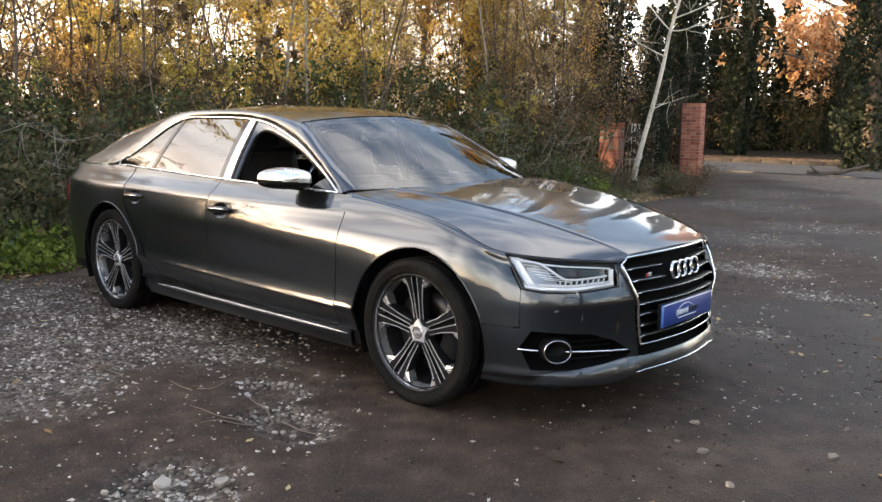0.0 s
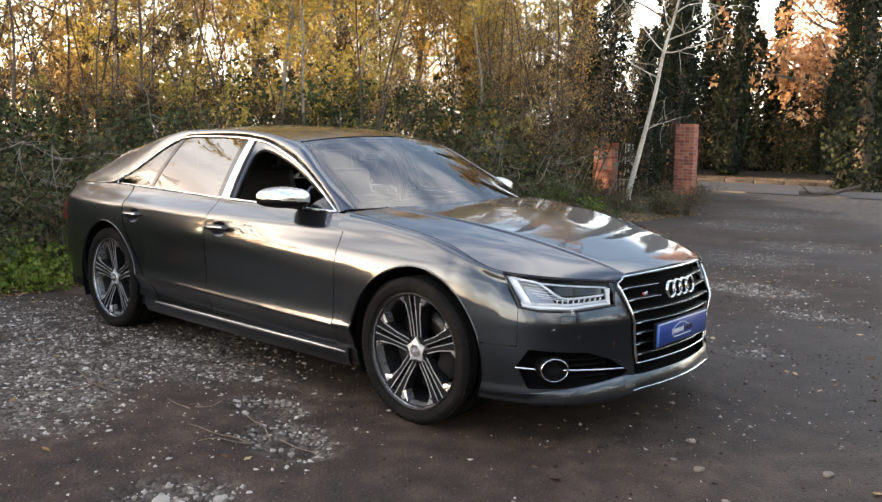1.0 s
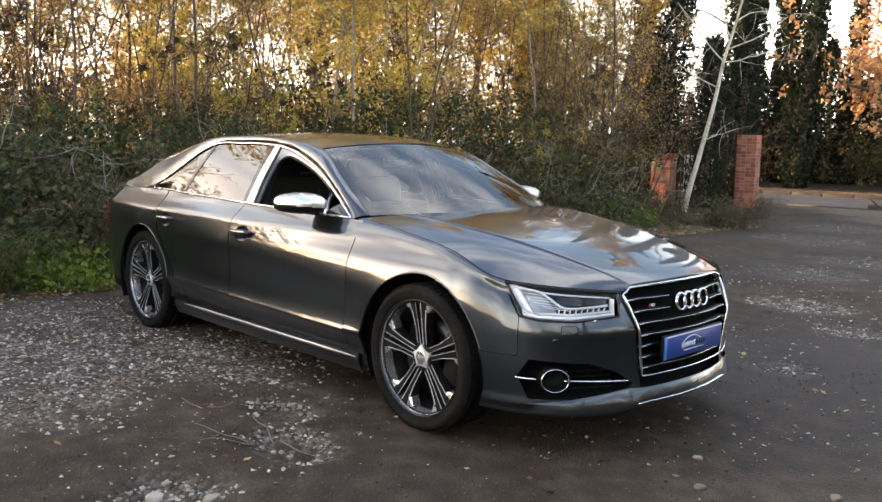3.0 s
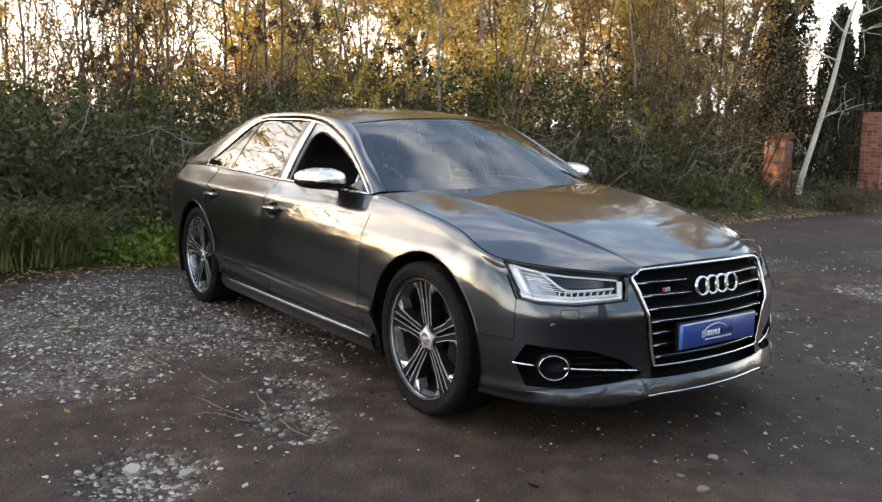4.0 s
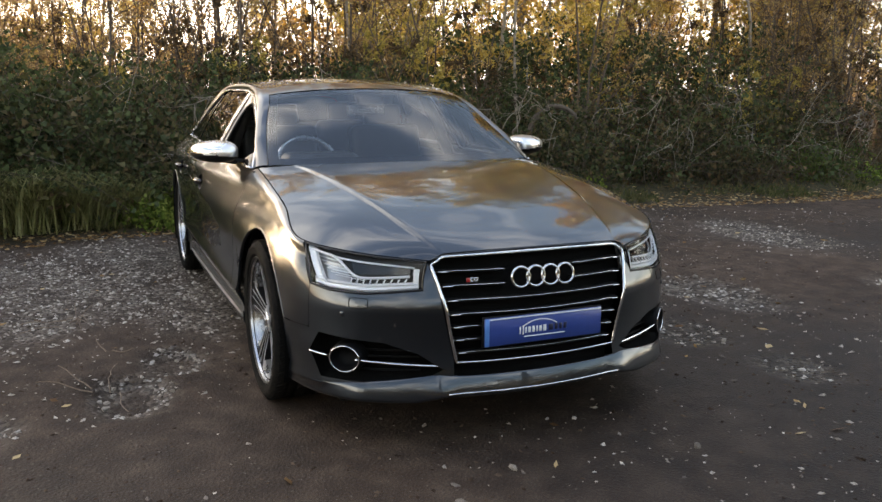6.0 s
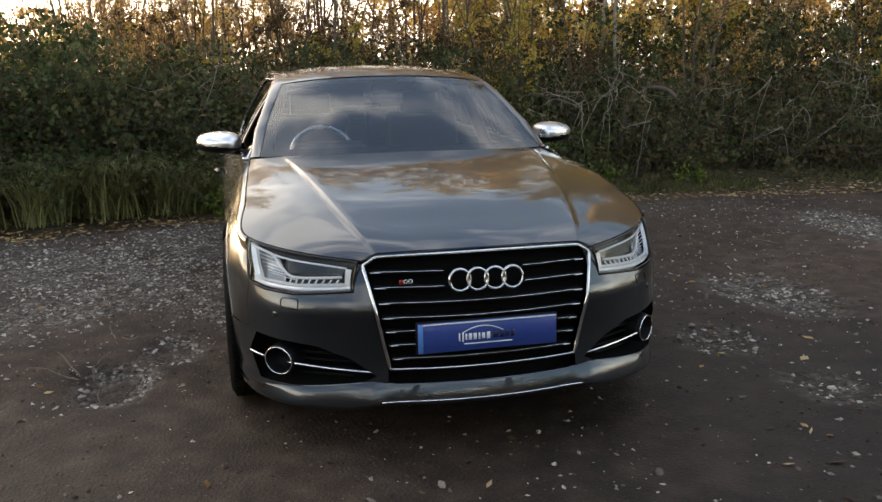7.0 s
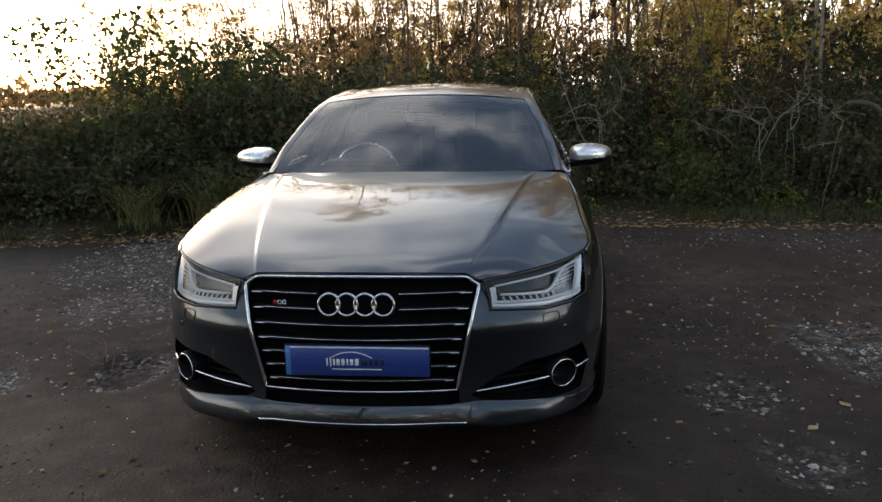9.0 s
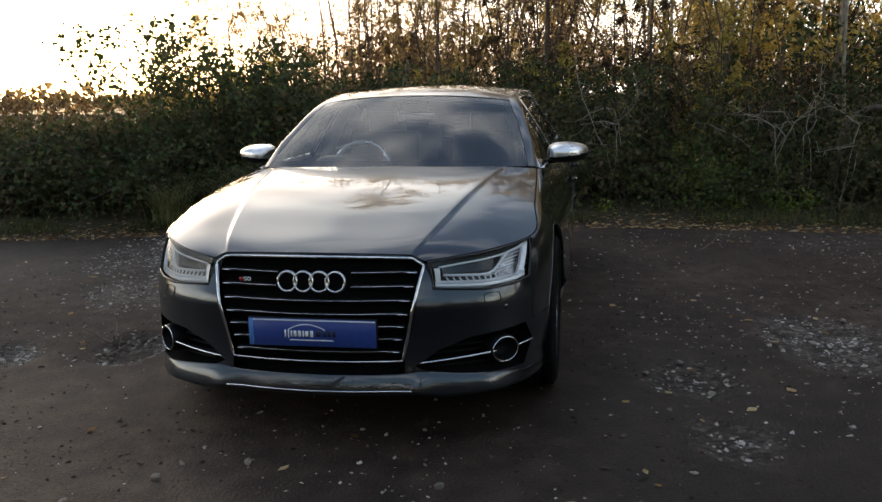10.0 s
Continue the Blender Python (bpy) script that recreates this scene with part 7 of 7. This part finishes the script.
# fallen leaves
k = 5200
fx, fy = rng.uniform(-22, 6, 3200), 21.95 + np.abs(rng.normal(size=3200)) * 1.1
ys = rng.uniform(-6, 12, k)
xs = edge_x(ys) + 0.35 - np.abs(rng.normal(size=k)) * 0.55
sp = np.array([(x, y, ground_z(x, y) + 0.012) for x, y in zip(xs, ys)])
k2 = 260
x2, y2 = rng.uniform(-5, 3.2, k2), rng.uniform(-4, 9, k2)
sp = np.r_[sp, np.array([(x, y, ground_z(x, y) + 0.008) for x, y in zip(x2, y2)])]
sp = np.r_[sp, np.stack([fx, fy + (fx + 20) * 0.02, 0.14 + 0 * fx], 1)]
me = leaf_mesh("fallen_leaves", sp, 0.07, L_LITTER, narrow=0.7)
co = np.array([v.co for v in me.vertices]).reshape(-1, 4, 3)
co[:, :, 2] = co[:, :1, 2] * 0 + sp[:, None, 2] + (co[:, :, 2] - sp[:, None, 2]) * 0.25
me.vertices.foreach_set("co", co.ravel())
tagged(new("fallen_leaves", me), "scattered fallen leaves on verge and dirt", "leaves", kind="stuff")

# loose stones
M_STONE = vary(shader("limestone_chip", (0.28, 0.26, 0.24), 0.8), (20, 90), [(0.10, 0.082, 0.068), (0.22, 0.188, 0.16), (0.34, 0.30, 0.26), (0.50, 0.455, 0.405)], bump=0.4, bump_scale=140, random_by="island")
M_STONE1 = vary(shader("loose_stone", (0.28, 0.26, 0.24), 0.8), (20, 90), [(0.11, 0.09, 0.072), (0.24, 0.205, 0.17), (0.40, 0.355, 0.305)], bump=0.4, bump_scale=140, random_by="object")
_ico = bmesh.new()
bmesh.ops.create_icosphere(_ico, subdivisions=1, radius=1)
ICO_V = np.array([v.co[:] for v in _ico.verts])
ICO_F = [[v.index for v in f.verts] for f in _ico.faces]
_ico.free()


def stone_shape(rough=0.28):
    v = ICO_V * (1, rng.uniform(0.6, 0.95), rng.uniform(0.4, 0.7))
    return v * (1 + rng.normal(size=(len(v), 1)) * rough * 0.5)


OCT_F = [(0, 2, 4), (2, 1, 4), (1, 3, 4), (3, 0, 4), (2, 0, 5), (1, 2, 5), (3, 1, 5), (0, 3, 5)]
OCT_V = np.array([(1, 0, 0), (-1, 0, 0), (0, 1, 0), (0, -1, 0), (0, 0, 1), (0, 0, -1)], float)


def chip_shape():
    v = OCT_V + rng.normal(size=(6, 3)) * 0.28
    return v * (1.1, rng.uniform(0.7, 1.0), rng.uniform(0.5, 0.8))


SHAPES = [chip_shape() for _ in range(14)]
verts, faces = [], []


def chip(x, y, r):
    s = SHAPES[rng.integers(0, 14)]
    a = rng.uniform(0, 6.28)
    c, q = math.cos(a), math.sin(a)
    rot = np.array([[c, -q, 0], [q, c, 0], [0, 0, 1]])
    z = ground_z(x, y)
    n1 = fbm(x, y, 2.2, 7.0)
    for hx, hy, rx, ry, dep in HOLLOWS:
        t = math.hypot((x - hx) / rx, (y - hy) / ry) + 0.28 * n1
        if t < 1.15:
            z -= dep * min(1.0, 1.8 * (1 - t / 1.15))
    b0 = len(verts)
    verts.extend(map(tuple, s @ rot.T * r + (x, y, z + r * 0.08)))
    faces.extend([[b0 + i for i in f] for f in OCT_F])


for hx, hy, rx, ry, dep in HOLLOWS:
    for _ in range(int(900 * rx * ry / 0.1 * (0.17 if -2.0 < hy < -1.0 else 0.45 if hy < 0 else 0.12)) if hy < 5 else 110):
        # chips lie round the rims of the potholes
        a, r = rng.uniform(0, 6.28), rng.uniform() ** 0.7
        if hy < -1.0 and hy > -2.0:
            a, r = 2.0 + rng.normal() * 1.3, 0.86 + 0.13 * rng.normal()
        chip(hx + rx * r * math.cos(a), hy + ry * r * math.sin(a), 0.006 + 0.014 * rng.uniform() ** 2)
for hx, hy, rx, ry in GRAVEL:
    for _ in range(int((1050 if hy < 0 else 160) * rx * ry)):
        a, r = rng.uniform(0, 6.28), rng.uniform() ** 0.6
        chip(hx + rx * r * math.cos(a), hy + ry * r * math.sin(a), 0.005 + 0.014 * rng.uniform() ** 2.6)
for _ in range(11000):
    x, y = rng.uniform(-4.8, 3.4), rng.uniform(-3.6, 6.5)
    if fbm(x, y, 0.7, 2.0) + rng.normal() * 0.3 > 0.0:
        chip(x, y, 0.0045 + 0.012 * rng.uniform() ** 3.5)
stones_v, stones_f = verts, faces
verts, faces = [], []
for _ in range(15000):
    x, y = rng.uniform(-3.2, 3.2), rng.uniform(-3.6, 3.6)
    if fbm(x, y, 1.1, 8.0) + rng.normal() * 0.25 > -0.05:
        chip(x, y, 0.003 + 0.011 * rng.uniform() ** 3)
me = bpy.data.meshes.new("clods")
me.from_pydata(verts, [], faces)
me.materials.append(vary(shader("dirt_clod", (0.07, 0.045, 0.03), 0.95, Specular_IOR_Level=0.2), (20, 90), [(0.022, 0.014, 0.009), (0.052, 0.033, 0.023), (0.10, 0.07, 0.05)], bump=0.4, bump_scale=140, random_by="island"))
tagged(new("clods", me), "small crumbs of brown dirt over the yard", "dirt", kind="stuff")
verts, faces = stones_v, stones_f
me = bpy.data.meshes.new("gravel")
me.from_pydata(verts, [], faces)
me.materials.append(M_STONE)
tagged(new("gravel", me), "loose grey gravel chips in the hollows", "gravel", kind="stuff")
big = []
_ico = bmesh.new()
bmesh.ops.create_icosphere(_ico, subdivisions=2, radius=1)
STONE_V = np.array([v.co[:] for v in _ico.verts])
STONE_F = [[v.index for v in f.verts] for f in _ico.faces]
_ico.free()


def broken_stone():
    """A lump cut by a few flat faces."""
    v = STONE_V.copy()
    for _ in range(9):
        nrm = rand_dirs(1)[0]
        cut = rng.uniform(0.55, 0.85)
        over = np.maximum(v @ nrm - cut, 0)
        v = v - over[:, None] * nrm
    return v * (1.15, rng.uniform(0.7, 0.95), rng.uniform(0.55, 0.75)) + rng.normal(size=v.shape) * 0.015


for i in range(5):
    me = bpy.data.meshes.new("stone")
    me.from_pydata(broken_stone().tolist(), [], STONE_F)
    me.materials.append(M_STONE1)
    big.append(me)


def stone(x, y, r, label="pale rough stone lying on the dirt"):
    ob = tagged(new("stone", big[rng.integers(0, 5)]), label, "stone", "loose stones")
    ob.matrix_basis = Matrix.Translation((x, y, ground_z(x, y) + r * 0.28)) @ Matrix.Rotation(rng.uniform(0, 6.28), 4, "Z") @ Matrix.Diagonal((r, r, r, 1))


for hx, hy, rx, ry, dep in HOLLOWS[:5]:
    for _ in range(6):
        a, r = rng.uniform(0, 6.28), rng.uniform() ** 0.5
        stone(hx + rx * r * math.cos(a), hy + ry * r * math.sin(a), 0.012 + 0.010 * rng.uniform())
stone(-0.02, -2.24, 0.038, "larger pale stone in a gravel hollow")
stone(0.13, -2.08, 0.036, "larger pale stone in a gravel hollow")
for x, y in ((1.33, -0.51), (1.15, -0.22), (1.55, -0.75), (1.75, -0.2), (1.25, 0.55), (1.9, 0.9), (2.1, -1.1), (0.1, 4.1), (-4.7, 3.1), (-4.8, 4.0)):
    stone(x, y, 0.018 + 0.010 * rng.uniform())

# twigs on the ground and dead branches in the thicket
M_DEAD = vary(shader("bleached_dead_wood", (0.3, 0.27, 0.23), 0.9), (4, 40), [(0.10, 0.082, 0.066), (0.21, 0.18, 0.15), (0.32, 0.285, 0.245)], bump=0.3, bump_scale=80)
M_TWIG = vary(shader("dry_twig", (0.16, 0.11, 0.075), 0.9), (8, 60), [(0.09, 0.06, 0.042), (0.24, 0.18, 0.13)])
for x, y, n_, ln in ((-1.63, -1.74, 7, 0.30), (-0.95, -1.52, 2, 0.2), (-0.28, -1.62, 4, 0.38), (-3.9, 2.2, 2, 0.6), (-2.2, 3.3, 1, 0.35), (0.9, 2.3, 1, 0.12)):
    for _ in range(n_):
        q = wander((rng.normal() * 0.05, rng.normal() * 0.05, 0.012), (rng.normal(), rng.normal(), 0.12), ln * rng.uniform(0.6, 1.1), 5, 0.15)
        q[:, 2] = np.clip(q[:, 2], 0.008, 0.07)
        ob = tagged(new("twig", stems_mesh("twig", [(q, np.linspace(0.0038, 0.0018, 6), 5)], M_TWIG)), "dry broken twig lying on the dirt", "twig", "fallen twigs")
        ob.matrix_basis = Matrix.Translation((x, y, ground_z(x, y)))
for i in range(60):
    y = rng.uniform(-2.5, 9.8)
    x = float(edge_x(y)) - rng.uniform(0.55, 1.1)
    z = rng.uniform(0.5, 1.35)
    q = wander((0, 0, 0), (rng.normal() * 0.3, rng.normal(), rng.normal() * 0.5), rng.uniform(0.4, 0.9), 6, 0.22)
    low = wander(q[0], (-0.5, rng.normal() * 0.3, -1), z + 0.1, 6, 0.12)
    side = [(wander(q[j], rand_dirs(1)[0] + (0.3, 0, 0.2), rng.uniform(0.15, 0.4), 4, 0.2), np.linspace(0.004, 0.0015, 5), 3) for j in (1, 2, 3, 4, 5)]
    ob = tagged(new("dead_branch", stems_mesh("dead_branch", [(q, np.linspace(0.0055, 0.0025, 7), 5), (low, np.linspace(0.005, 0.005, 7), 4)] + side, M_DEAD)), "pale dead branch caught in the brambles", "branch", "dead branches")
    ob.matrix_basis = Matrix.Translation((x, y, z))

# arched dead limb and a log
arch = [(-0.45, 0, -1.05), (-0.36, 0.02, -0.55), (-0.26, 0.0, -0.12), (-0.05, 0.03, 0.06), (0.16, 0.02, 0.05), (0.30, -0.02, -0.06), (0.36, 0.0, -0.20)]
ob = tagged(new("dead_limb", stems_mesh("dead_limb", [(curve(np.linspace(0, 1, 7), arch)(np.linspace(0, 1, 24)), np.linspace(0.05, 0.022, 24), 9)], M_BARKD)), "arched brown dead limb in the brambles", "branch")
ob.matrix_basis = Matrix.Translation((-6.1, 4.2, 1.10)) @ Matrix.Rotation(radians(70), 4, "Z")
x, y = beyond(107.3, 22.5)
ob = tagged(new("fallen_log", stems_mesh("fallen_log", [(wander((-0.7, 0, 0.06), (1, 0.1, 0.02), 1.4, 8, 0.10), np.linspace(0.075, 0.04, 9), 9), (wander((0.1, 0, 0.08), (0.5, 0.3, 0.35), 0.5, 5, 0.15), np.linspace(0.03, 0.012, 6), 6), (wander((-0.4, 0, 0.08), (-0.6, -0.2, 0.3), 0.5, 5, 0.15), np.linspace(0.03, 0.012, 6), 6)], M_BARKD)), "dark fallen log at the roadside", "log")
ob.matrix_basis = Matrix.Translation((x, y, 0))
